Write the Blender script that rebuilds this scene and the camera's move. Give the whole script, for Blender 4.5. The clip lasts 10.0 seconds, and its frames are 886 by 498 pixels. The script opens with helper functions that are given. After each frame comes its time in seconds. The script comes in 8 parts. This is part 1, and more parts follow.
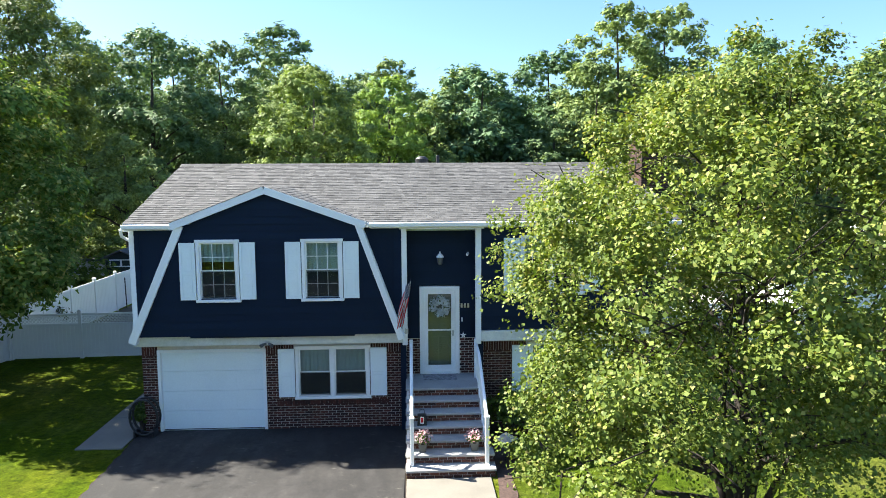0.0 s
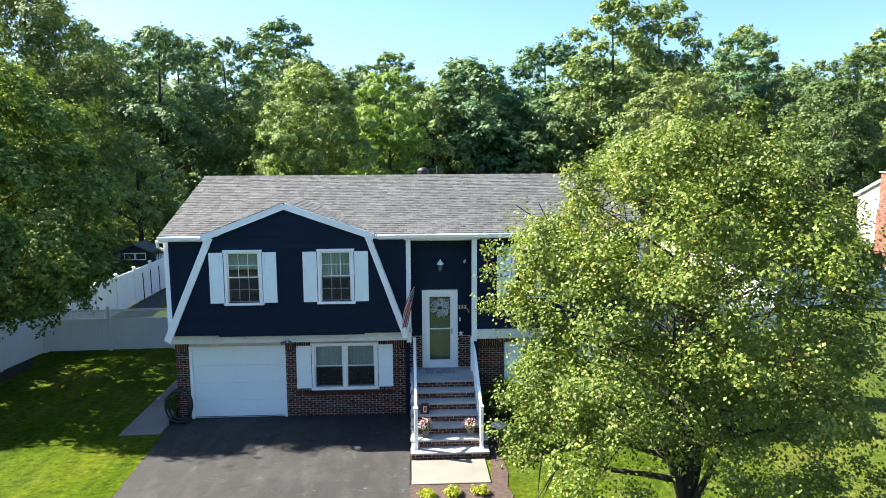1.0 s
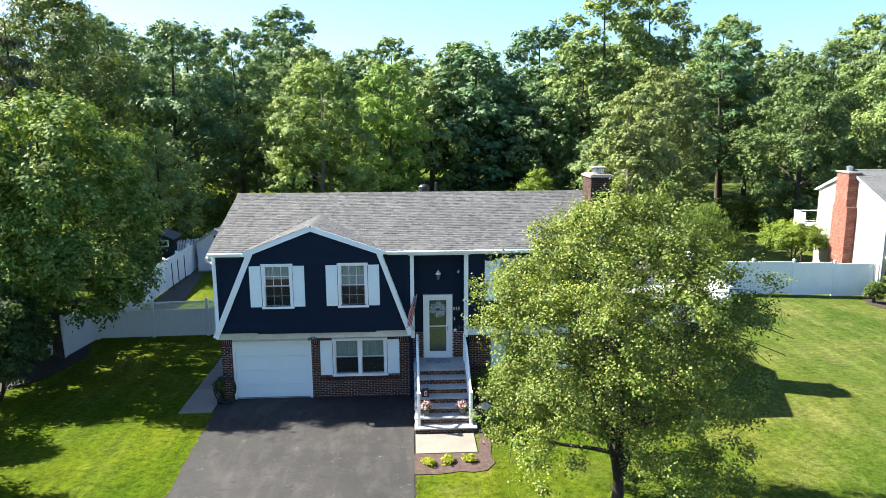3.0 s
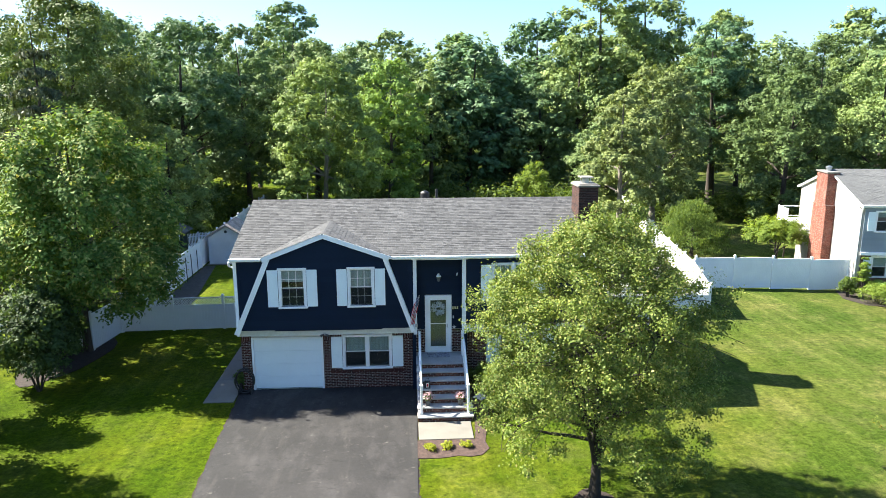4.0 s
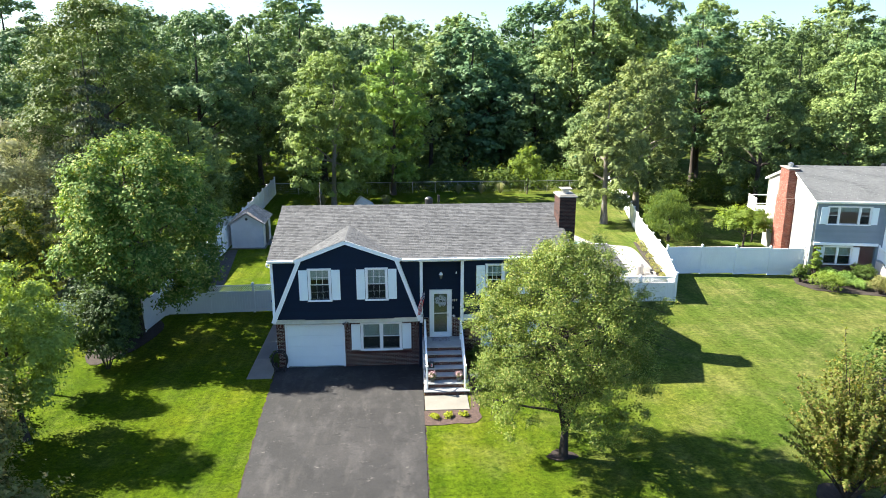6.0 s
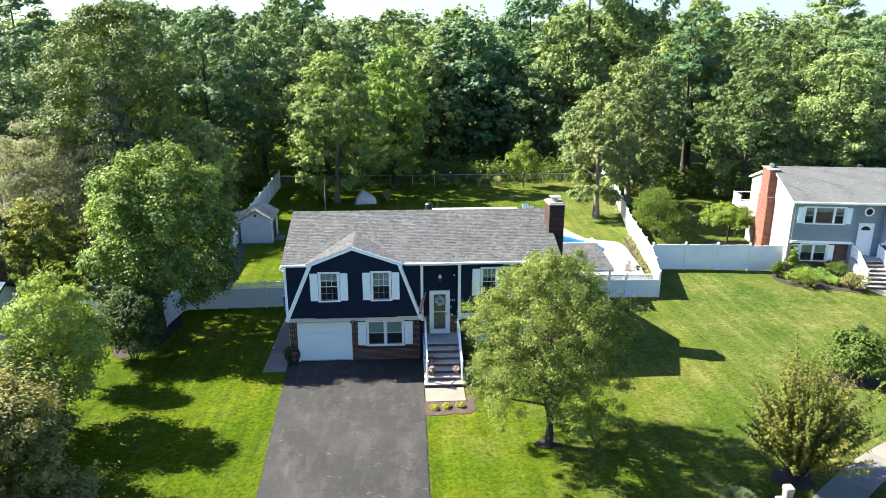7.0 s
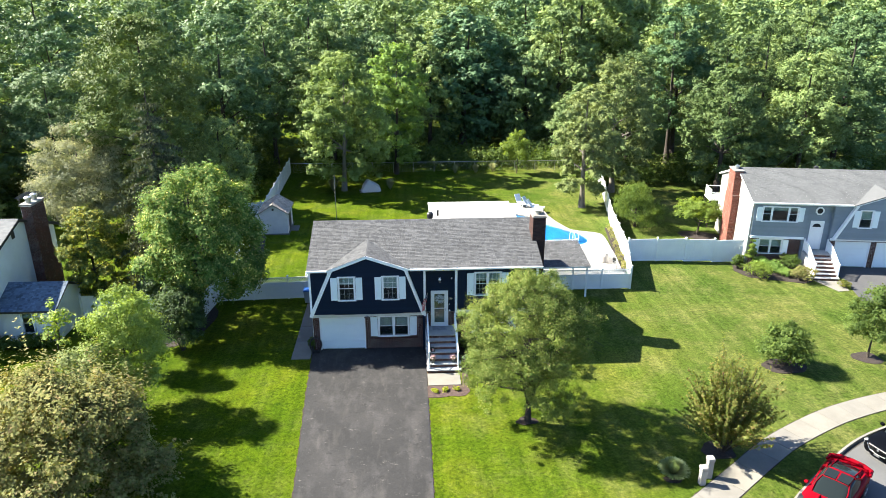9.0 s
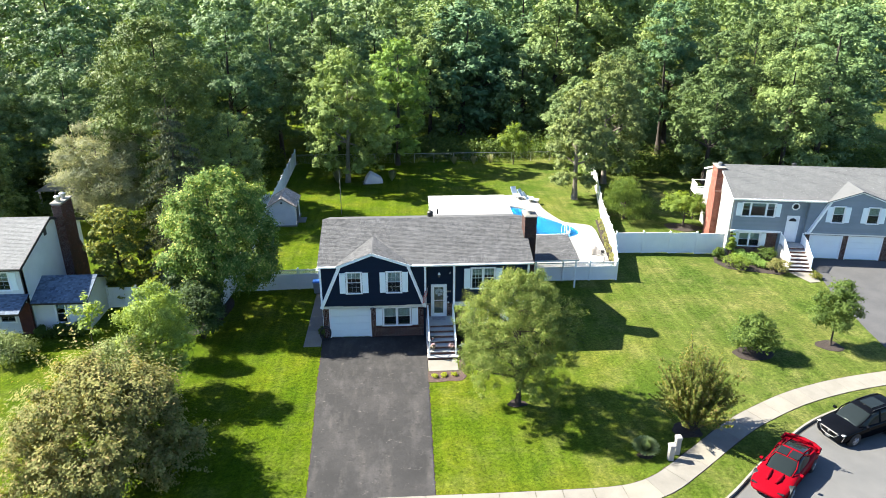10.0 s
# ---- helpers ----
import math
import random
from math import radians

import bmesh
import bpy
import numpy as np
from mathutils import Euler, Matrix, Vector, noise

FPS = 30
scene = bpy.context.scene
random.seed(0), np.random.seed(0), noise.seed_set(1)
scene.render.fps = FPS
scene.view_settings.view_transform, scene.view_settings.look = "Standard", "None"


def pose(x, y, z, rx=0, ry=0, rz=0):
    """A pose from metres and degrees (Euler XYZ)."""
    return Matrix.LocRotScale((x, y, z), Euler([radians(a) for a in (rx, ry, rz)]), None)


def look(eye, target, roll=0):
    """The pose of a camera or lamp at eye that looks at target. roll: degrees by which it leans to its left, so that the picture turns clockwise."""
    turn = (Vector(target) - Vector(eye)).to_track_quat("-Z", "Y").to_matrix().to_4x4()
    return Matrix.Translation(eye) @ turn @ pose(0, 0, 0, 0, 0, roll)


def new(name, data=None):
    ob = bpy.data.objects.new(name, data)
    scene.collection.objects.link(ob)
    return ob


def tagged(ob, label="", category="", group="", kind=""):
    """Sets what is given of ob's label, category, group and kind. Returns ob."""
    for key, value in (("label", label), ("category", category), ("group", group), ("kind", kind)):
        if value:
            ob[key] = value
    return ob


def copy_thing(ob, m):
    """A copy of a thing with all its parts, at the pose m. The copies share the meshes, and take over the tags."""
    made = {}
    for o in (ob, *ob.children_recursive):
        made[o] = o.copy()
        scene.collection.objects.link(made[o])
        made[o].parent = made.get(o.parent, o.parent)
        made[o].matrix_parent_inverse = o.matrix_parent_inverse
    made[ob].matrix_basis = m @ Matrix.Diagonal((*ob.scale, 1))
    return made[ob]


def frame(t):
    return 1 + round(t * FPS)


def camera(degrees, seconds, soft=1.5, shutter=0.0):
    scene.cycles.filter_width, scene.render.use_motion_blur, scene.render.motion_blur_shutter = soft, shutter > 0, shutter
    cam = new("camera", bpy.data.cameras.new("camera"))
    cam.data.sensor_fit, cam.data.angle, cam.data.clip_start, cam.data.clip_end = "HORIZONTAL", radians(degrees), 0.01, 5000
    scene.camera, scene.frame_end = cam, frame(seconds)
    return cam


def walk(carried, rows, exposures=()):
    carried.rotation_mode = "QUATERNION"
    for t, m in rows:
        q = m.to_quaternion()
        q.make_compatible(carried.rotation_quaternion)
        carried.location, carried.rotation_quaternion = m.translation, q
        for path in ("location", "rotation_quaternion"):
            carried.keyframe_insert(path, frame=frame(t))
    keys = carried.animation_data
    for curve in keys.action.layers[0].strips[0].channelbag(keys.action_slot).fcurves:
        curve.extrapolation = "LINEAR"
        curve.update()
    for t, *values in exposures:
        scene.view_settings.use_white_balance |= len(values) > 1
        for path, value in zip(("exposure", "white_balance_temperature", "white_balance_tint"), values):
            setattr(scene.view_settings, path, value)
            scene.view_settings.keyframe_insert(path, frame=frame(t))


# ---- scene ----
cam = camera(65.76, 10.0, soft=0.9)
PATH = [
    (0.0, 6.759, -18.285, 6.898, 83.803, 0.328, -2.709),
    (0.5, 6.679, -19.358, 7.360, 83.104, 0.311, -2.800),
    (1.0, 6.617, -20.425, 7.886, 82.387, 0.333, -2.848),
    (1.5, 6.583, -21.472, 8.454, 81.671, 0.315, -2.901),
    (2.0, 6.534, -22.471, 9.015, 80.936, 0.298, -2.950),
    (2.5, 6.487, -23.480, 9.588, 80.183, 0.270, -2.995),
    (4.0, 6.275, -26.702, 11.541, 77.926, 0.197, -3.124),
    (4.5, 6.182, -27.853, 12.244, 77.144, 0.150, -3.172),
    (5.0, 6.079, -29.030, 12.941, 76.342, 0.102, -3.216),
    (5.5, 5.937, -30.236, 13.719, 75.540, 0.075, -3.256),
    (7.0, 5.699, -33.964, 16.590, 73.059, -0.008, -3.350),
    (7.5, 5.644, -35.204, 17.760, 72.224, -0.016, -3.373),
    (8.0, 5.559, -36.472, 18.954, 71.347, -0.023, -3.402),
    (8.5, 5.457, -37.822, 20.142, 70.458, -0.041, -3.436),
    (9.0, 5.347, -39.258, 21.389, 69.558, -0.048, -3.457),
    (9.5, 5.261, -40.795, 22.655, 68.656, -0.076, -3.473),
    (10.0, 5.190, -42.410, 23.935, 67.752, -0.104, -3.465),
]
walk(cam, [(t, pose(x, y, z, rx, ry, rz)) for t, x, y, z, rx, ry, rz in PATH], exposures=((0, 2.4, 6150, 8), (10, 2.4, 6150, 8)))

# ---- light ----
SUN_TO = Vector((-1.05, 0.38, 1.0)).normalized()
sky_world = bpy.data.worlds.new("sky")
scene.world = sky_world
sky_world.use_nodes = True
sky_tree = sky_world.node_tree
sky_tex = sky_tree.nodes.new("ShaderNodeTexSky")
sky_tex.sky_type = "NISHITA"
sky_tex.sun_disc = False
sky_tex.sun_elevation = math.asin(SUN_TO.z)
sky_tex.sun_rotation = math.atan2(SUN_TO.x, SUN_TO.y)
sky_tex.air_density, sky_tex.dust_density, sky_tex.ozone_density = 1.0, 1.0, 6.5
sky_back = sky_tree.nodes["Background"]
sky_back.inputs["Strength"].default_value = 0.057
sky_tree.links.new(sky_tex.outputs["Color"], sky_back.inputs["Color"])
sun = new("sun", bpy.data.lights.new("sun", "SUN"))
sun.data.energy, sun.data.angle, sun.data.color = 5.0, radians(0.53), (1.0, 0.91, 0.75)
sun.matrix_world = look(SUN_TO * 60, (0, 0, 0))

# ---- materials ----


def shader(name):
    m = bpy.data.materials.new(name)
    m.use_nodes = True
    return m, m.node_tree, m.node_tree.nodes["Principled BSDF"]


def link(nt, a, b):
    nt.links.new(a, b)


def noise_node(nt, scale, detail=3.0, rough=0.55, stretch=None):
    """World-space noise, so that grain keeps its real size."""
    geo = nt.nodes.new("ShaderNodeNewGeometry")
    tex = nt.nodes.new("ShaderNodeTexNoise")
    tex.inputs["Scale"].default_value = scale
    tex.inputs["Detail"].default_value = detail
    tex.inputs["Roughness"].default_value = rough
    if stretch:
        mp = nt.nodes.new("ShaderNodeMapping")
        mp.inputs["Scale"].default_value = stretch
        link(nt, geo.outputs["Position"], mp.inputs["Vector"])
        link(nt, mp.outputs["Vector"], tex.inputs["Vector"])
    else:
        link(nt, geo.outputs["Position"], tex.inputs["Vector"])
    return tex.outputs["Fac"]


def ramp(nt, fac, stops):
    r = nt.nodes.new("ShaderNodeValToRGB")
    while len(r.color_ramp.elements) < len(stops):
        r.color_ramp.elements.new(0.5)
    for e, (p, c) in zip(r.color_ramp.elements, stops):
        e.position, e.color = p, (*c, 1)
    link(nt, fac, r.inputs["Fac"])
    return r.outputs["Color"]


def mix(nt, fac, a, b, mode="MIX"):
    n = nt.nodes.new("ShaderNodeMix")
    n.data_type, n.blend_type = "RGBA", mode
    for value, slot in ((fac, n.inputs["Factor"]), (a, n.inputs["A"]), (b, n.inputs["B"])):
        if isinstance(value, (int, float)):
            slot.default_value = value
        elif isinstance(value, tuple):
            slot.default_value = (*value, 1)
        else:
            link(nt, value, slot)
    return n.outputs["Result"]


def bump(nt, bsdf, height, strength, distance):
    b = nt.nodes.new("ShaderNodeBump")
    b.inputs["Strength"].default_value, b.inputs["Distance"].default_value = strength, distance
    link(nt, height, b.inputs["Height"])
    link(nt, b.outputs["Normal"], bsdf.inputs["Normal"])


def rand_value(nt, kind):
    if kind == "object":
        return nt.nodes.new("ShaderNodeObjectInfo").outputs["Random"]
    return nt.nodes.new("ShaderNodeNewGeometry").outputs["Random Per Island"]


def surface(name, c1, c2, big=0.7, fine=25.0, rough=0.6, metal=0.0, relief=0.004, grain=0.25, rand=None, rand_stops=None, stretch=None, coat=0.0):
    """A plain surface: two colours over large stains, a fine grain on top, relief, and, if asked, a shade of its own for each piece."""
    m, nt, bsdf = shader(name)
    large = noise_node(nt, big, 4.0, 0.6, stretch)
    col = ramp(nt, large, [(0.3, c1), (0.7, c2)])
    if rand:
        shade = ramp(nt, rand_value(nt, rand), rand_stops or [(0.0, (0.72, 0.72, 0.72)), (1.0, (1.25, 1.25, 1.25))])
        col = mix(nt, 1.0, col, shade, "MULTIPLY")
    tiny = noise_node(nt, fine, 3.0, 0.6, stretch)
    g = ramp(nt, tiny, [(0.25, (1 - grain,) * 3), (0.75, (1 + grain,) * 3)])
    col = mix(nt, 1.0, col, g, "MULTIPLY")
    link(nt, col, bsdf.inputs["Base Color"])
    bsdf.inputs["Roughness"].default_value, bsdf.inputs["Metallic"].default_value = rough, metal
    bsdf.inputs["Coat Weight"].default_value = coat
    if relief:
        bump(nt, bsdf, tiny, 0.5, relief)
    return m


def leaf(name, stops, translucent=0.4, tint=0.0, back=(1.85, 1.75, 0.75), gloss=0.6):
    """Foliage: each leaf has its own shade; light comes through."""
    m, nt, bsdf = shader(name)
    col = ramp(nt, rand_value(nt, "island"), stops)
    wide = ramp(nt, noise_node(nt, 0.35, 2.0), [(0.3, (0.78, 0.82, 0.82)), (0.7, (1.2, 1.16, 1.08))])
    col = mix(nt, 1.0, col, wide, "MULTIPLY")
    bough = ramp(nt, noise_node(nt, 1.3, 2.0), [(0.3, (0.8, 0.83, 0.82)), (0.7, (1.18, 1.15, 1.1))])
    col = mix(nt, 1.0, col, bough, "MULTIPLY")
    if tint:
        hue = ramp(nt, rand_value(nt, "object"), [(0.0, (1 - tint, 1 - 0.6 * tint, 1 - 0.2 * tint)), (0.5, (1, 1, 1)), (1.0, (1 + 0.6 * tint, 1 + 0.4 * tint, 1 - 0.2 * tint))])
        col = mix(nt, 1.0, col, hue, "MULTIPLY")
    col = mix(nt, 1.0, col, (0.985, 1.0, 1.12), "MULTIPLY")
    link(nt, col, bsdf.inputs["Base Color"])
    bsdf.inputs["Roughness"].default_value = gloss
    bsdf.inputs["Specular IOR Level"].default_value = 0.16
    thin = nt.nodes.new("ShaderNodeBsdfTranslucent")
    link(nt, mix(nt, 1.0, col, back, "MULTIPLY"), thin.inputs["Color"])
    both = nt.nodes.new("ShaderNodeMixShader")
    both.inputs[0].default_value = translucent
    link(nt, bsdf.outputs[0], both.inputs[1])
    link(nt, thin.outputs[0], both.inputs[2])
    link(nt, both.outputs[0], nt.nodes["Material Output"].inputs["Surface"])
    return m


def glass_pane(name):
    m, nt, bsdf = shader(name)
    bsdf.inputs["Base Color"].default_value = (0.75, 0.82, 0.8, 1)
    bsdf.inputs["Roughness"].default_value = 0.03
    bsdf.inputs["IOR"].default_value = 1.45
    bsdf.inputs["Transmission Weight"].default_value = 1.0
    return m


def lawn_material():
    m, nt, bsdf = shader("lawn_grass")
    patch = ramp(nt, noise_node(nt, 0.16, 4.0, 0.62), [(0.3, (0.03, 0.059, 0.003)), (0.5, (0.052, 0.08, 0.005)), (0.7, (0.084, 0.098, 0.009))])
    place = nt.nodes.new("ShaderNodeSeparateXYZ")
    link(nt, nt.nodes.new("ShaderNodeNewGeometry").outputs["Position"], place.inputs[0])
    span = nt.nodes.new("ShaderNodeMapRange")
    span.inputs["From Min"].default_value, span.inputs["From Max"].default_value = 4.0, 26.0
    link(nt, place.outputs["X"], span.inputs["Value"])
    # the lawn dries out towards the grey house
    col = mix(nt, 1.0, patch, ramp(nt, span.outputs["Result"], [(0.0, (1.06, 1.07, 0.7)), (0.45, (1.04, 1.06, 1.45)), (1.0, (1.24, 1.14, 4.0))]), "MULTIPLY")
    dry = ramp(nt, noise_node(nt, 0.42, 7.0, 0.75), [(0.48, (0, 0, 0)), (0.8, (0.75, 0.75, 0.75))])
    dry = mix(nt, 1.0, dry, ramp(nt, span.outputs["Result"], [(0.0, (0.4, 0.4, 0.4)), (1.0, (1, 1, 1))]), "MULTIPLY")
    col = mix(nt, dry, col, (0.17, 0.155, 0.072))
    weed = ramp(nt, noise_node(nt, 1.9, 5.0, 0.72), [(0.3, (0.75, 0.75, 0.75)), (0.43, (0, 0, 0))])
    col = mix(nt, weed, col, (0.018, 0.046, 0.005))
    # mowing tracks, a little askew to the house
    geo = nt.nodes.new("ShaderNodeNewGeometry")
    turn = nt.nodes.new("ShaderNodeMapping")
    turn.inputs["Rotation"].default_value = (0, 0, radians(8))
    turn.inputs["Scale"].default_value = (2.3, 0.07, 1)
    link(nt, geo.outputs["Position"], turn.inputs["Vector"])
    track = nt.nodes.new("ShaderNodeTexNoise")
    track.inputs["Scale"].default_value, track.inputs["Detail"].default_value, track.inputs["Roughness"].default_value = 0.75, 3.0, 0.6
    link(nt, turn.outputs["Vector"], track.inputs["Vector"])
    stripe = ramp(nt, track.outputs["Fac"], [(0.36, (0.82, 0.86, 0.8)), (0.5, (1, 1, 1)), (0.64, (1.18, 1.15, 1.2))])
    col = mix(nt, 1.0, col, stripe, "MULTIPLY")
    mottle = noise_node(nt, 1.4, 6.0, 0.75)
    col = mix(nt, 1.0, col, ramp(nt, mottle, [(0.3, (0.72, 0.76, 0.7)), (0.7, (1.26, 1.22, 1.25))]), "MULTIPLY")
    tuft = noise_node(nt, 5.0, 6.0, 0.82)
    blade = noise_node(nt, 30.0, 3.0, 0.8)
    col = mix(nt, 1.0, col, ramp(nt, tuft, [(0.32, (0.36, 0.42, 0.4)), (0.66, (1.62, 1.54, 1.4))]), "MULTIPLY")
    col = mix(nt, 1.0, col, ramp(nt, blade, [(0.28, (0.45, 0.48, 0.4)), (0.72, (1.55, 1.5, 1.4))]), "MULTIPLY")
    link(nt, col, bsdf.inputs["Base Color"])
    bsdf.inputs["Roughness"].default_value = 0.85
    bsdf.inputs["Specular IOR Level"].default_value = 0.03
    bump(nt, bsdf, mix(nt, 0.4, tuft, blade), 1.0, 0.09)
    return m


def driveway_material():
    m, nt, bsdf = shader("driveway_asphalt")
    base = ramp(nt, noise_node(nt, 0.34, 4.0, 0.6), [(0.36, (0.0075, 0.007, 0.0075)), (0.5, (0.0125, 0.0117, 0.0122)), (0.66, (0.02, 0.0183, 0.0185))])
    cloud = ramp(nt, noise_node(nt, 0.75, 5.0, 0.62, (1.3, 0.6, 1.0)), [(0.5, (0, 0, 0)), (0.68, (0.6, 0.6, 0.6))])
    col = mix(nt, cloud, base, (0.042, 0.0385, 0.039))
    worn = ramp(nt, noise_node(nt, 0.9, 3.0, 0.6, (1.5, 0.3, 1.0)), [(0.56, (0, 0, 0)), (0.78, (0.5, 0.5, 0.5))])
    col = mix(nt, worn, col, (0.056, 0.05, 0.046))
    # chalky rubbed spots
    scuff = ramp(nt, noise_node(nt, 1.7, 9.0, 0.82, (0.9, 1.5, 1.0)), [(0.59, (0, 0, 0)), (0.66, (0.8, 0.8, 0.8))])
    col = mix(nt, scuff, col, (0.11, 0.1, 0.092))
    tar = ramp(nt, noise_node(nt, 2.1, 6.0, 0.75, (0.8, 1.3, 1.0)), [(0.36, (0.8, 0.8, 0.8)), (0.44, (0, 0, 0))])
    col = mix(nt, tar, col, (0.006, 0.0056, 0.006))
    grit = ramp(nt, noise_node(nt, 9.0, 6.0, 0.8), [(0.3, (0.7, 0.7, 0.7)), (0.7, (1.3, 1.3, 1.3))])
    col = mix(nt, 1.0, col, grit, "MULTIPLY")
    stone = noise_node(nt, 45.0, 3.0, 0.7)
    col = mix(nt, 1.0, col, ramp(nt, stone, [(0.3, (0.65, 0.65, 0.65)), (0.7, (1.35, 1.35, 1.35))]), "MULTIPLY")
    link(nt, col, bsdf.inputs["Base Color"])
    bsdf.inputs["Roughness"].default_value = 0.85
    bump(nt, bsdf, stone, 0.6, 0.008)
    return m


def plain(name, colour, rough=0.4, metal=0.0, coat=0.0):
    return surface(name, tuple(c * 0.93 for c in colour), tuple(c * 1.05 for c in colour), 3.0, 60.0, rough, metal, 0.0, 0.05, coat=coat)


M_LAWN, M_DRIVE = lawn_material(), driveway_material()
M_ROAD = surface("road_asphalt", (0.075, 0.075, 0.075), (0.1, 0.098, 0.097), 0.5, 80, 0.9, relief=0.006, grain=0.2)
M_CONCRETE = surface("concrete", (0.142, 0.132, 0.114), (0.188, 0.176, 0.152), 0.8, 45, 0.85, relief=0.004, grain=0.12, rand="object", rand_stops=[(0, (0.88, 0.88, 0.9)), (1, (1.05, 1.04, 1.0))])
M_KERB = surface("kerb_concrete", (0.15, 0.14, 0.125), (0.21, 0.195, 0.175), 1.2, 40, 0.85, relief=0.004)
M_POOLDECK = surface("pool_concrete", (0.21, 0.2, 0.185), (0.27, 0.26, 0.245), 0.7, 40, 0.8, grain=0.08)
M_MULCH = surface("mulch", (0.014, 0.009, 0.007), (0.034, 0.023, 0.018), 5.0, 30, 0.95, relief=0.03, grain=0.6)
M_SOIL = surface("dry_soil", (0.04, 0.035, 0.028), (0.07, 0.061, 0.05), 2.5, 30, 0.95, relief=0.02, grain=0.45)
M_REDMULCH = surface("red_brown_mulch", (0.034, 0.019, 0.015), (0.075, 0.046, 0.038), 6.0, 28, 0.95, relief=0.03, grain=0.6)
M_NAVY = surface("navy_siding", (0.0042, 0.0122, 0.029), (0.0056, 0.0148, 0.035), 0.8, 30, 0.6, relief=0.001, grain=0.12, rand="object", rand_stops=[(0, (0.9, 0.9, 0.92)), (1, (1.1, 1.1, 1.1))])
M_NAVY.node_tree.nodes["Principled BSDF"].inputs["Specular IOR Level"].default_value = 0.15
M_WHITE = surface("white_trim", (0.86, 0.86, 0.85), (0.91, 0.91, 0.9), 1.5, 30, 0.5, relief=0.001, grain=0.05)
M_BAND = surface("mottled_white_board", (0.56, 0.56, 0.49), (0.74, 0.73, 0.67), 1.6, 22, 0.6, relief=0.001, grain=0.1)
M_SHUTTER = surface("white_vinyl_shutter", (0.82, 0.88, 0.89), (0.86, 0.92, 0.92), 2.0, 30, 0.45, relief=0.001, grain=0.04)
M_VINYL = surface("white_vinyl_fence", (0.74, 0.75, 0.76), (0.84, 0.84, 0.84), 0.6, 25, 0.4, relief=0.001, grain=0.04)
BRICK_SHADES = [(0.0, (0.4, 0.42, 0.45)), (0.25, (0.75, 0.7, 0.7)), (0.6, (1.05, 1.0, 1.0)), (0.85, (1.3, 1.2, 1.1)), (1.0, (1.7, 1.6, 1.5))]
M_BRICK = surface("brick", (0.047, 0.0145, 0.011), (0.074, 0.0235, 0.0165), 2.0, 60, 0.85, relief=0.006, grain=0.3, rand="object", rand_stops=BRICK_SHADES)
M_BRICKS_STEP = surface("step_brick", (0.09, 0.034, 0.024), (0.13, 0.052, 0.036), 2.0, 60, 0.85, relief=0.006, grain=0.3, rand="island", rand_stops=BRICK_SHADES)
M_BRICKS = surface("brick_joined", (0.047, 0.0145, 0.011), (0.074, 0.0235, 0.0165), 2.0, 60, 0.85, relief=0.006, grain=0.3, rand="island", rand_stops=BRICK_SHADES)
M_REDBRICK = surface("red_brick_joined", (0.15, 0.048, 0.03), (0.21, 0.075, 0.052), 1.5, 60, 0.85, relief=0.006, grain=0.25, rand="island", rand_stops=[(0.0, (0.6, 0.6, 0.6)), (0.6, (1, 1, 1)), (0.9, (1.2, 1.2, 1.2)), (1.0, (1.8, 2.0, 2.0))])
M_MORTAR = surface("mortar", (0.55, 0.5, 0.45), (0.66, 0.6, 0.54), 3.0, 80, 0.95, relief=0.004)
SHINGLE_SHADES = [(0.0, (0.58, 0.58, 0.6)), (0.3, (0.84, 0.84, 0.86)), (0.7, (1.08, 1.08, 1.07)), (1.0, (1.38, 1.37, 1.36))]
M_SHINGLES = surface("asphalt_shingles", (0.053, 0.0535, 0.056), (0.073, 0.0735, 0.0765), 0.6, 90, 0.95, relief=0.006, grain=0.25, rand="island", rand_stops=SHINGLE_SHADES)
M_SHINGLE = surface("asphalt_shingle_piece", (0.053, 0.0535, 0.056), (0.073, 0.0735, 0.0765), 0.6, 90, 0.95, relief=0.006, grain=0.25, rand="object", rand_stops=SHINGLE_SHADES)
M_SHINGLES_L = surface("pale_shingles", (0.12, 0.122, 0.125), (0.14, 0.143, 0.146), 0.6, 90, 0.95, relief=0.003, grain=0.12, rand="island", rand_stops=[(0, (0.88, 0.88, 0.88)), (1, (1.12, 1.12, 1.12))])
M_ROOFWHITE = surface("white_roof_sheet", (0.3, 0.29, 0.28), (0.36, 0.35, 0.34), 0.7, 30, 0.6, relief=0.001, grain=0.08)
M_CHIMNEY = surface("dark_brick_joined", (0.03, 0.013, 0.01), (0.05, 0.021, 0.015), 2.0, 60, 0.9, relief=0.006, grain=0.3, rand="island", rand_stops=BRICK_SHADES)
M_DARKMORTAR = surface("dark_mortar", (0.12, 0.105, 0.095), (0.17, 0.15, 0.135), 3.0, 80, 0.95, relief=0.004)
M_SHINGLES_N = surface("light_grey_shingles", (0.084, 0.086, 0.088), (0.104, 0.106, 0.108), 0.6, 90, 0.95, relief=0.004, grain=0.14, rand="island", rand_stops=[(0, (0.88, 0.88, 0.89)), (1, (1.1, 1.1, 1.09))])
M_TREAD = surface("bluestone_tread", (0.28, 0.28, 0.28), (0.38, 0.378, 0.37), 1.5, 30, 0.8, relief=0.003, grain=0.15)
M_PANE = glass_pane("window_glass")
M_SCREEN, nt, bsdf = shader("insect_screen")
bsdf.inputs["Base Color"].default_value, bsdf.inputs["Roughness"].default_value, bsdf.inputs["Alpha"].default_value = (0.02, 0.028, 0.026, 1), 0.9, 0.3
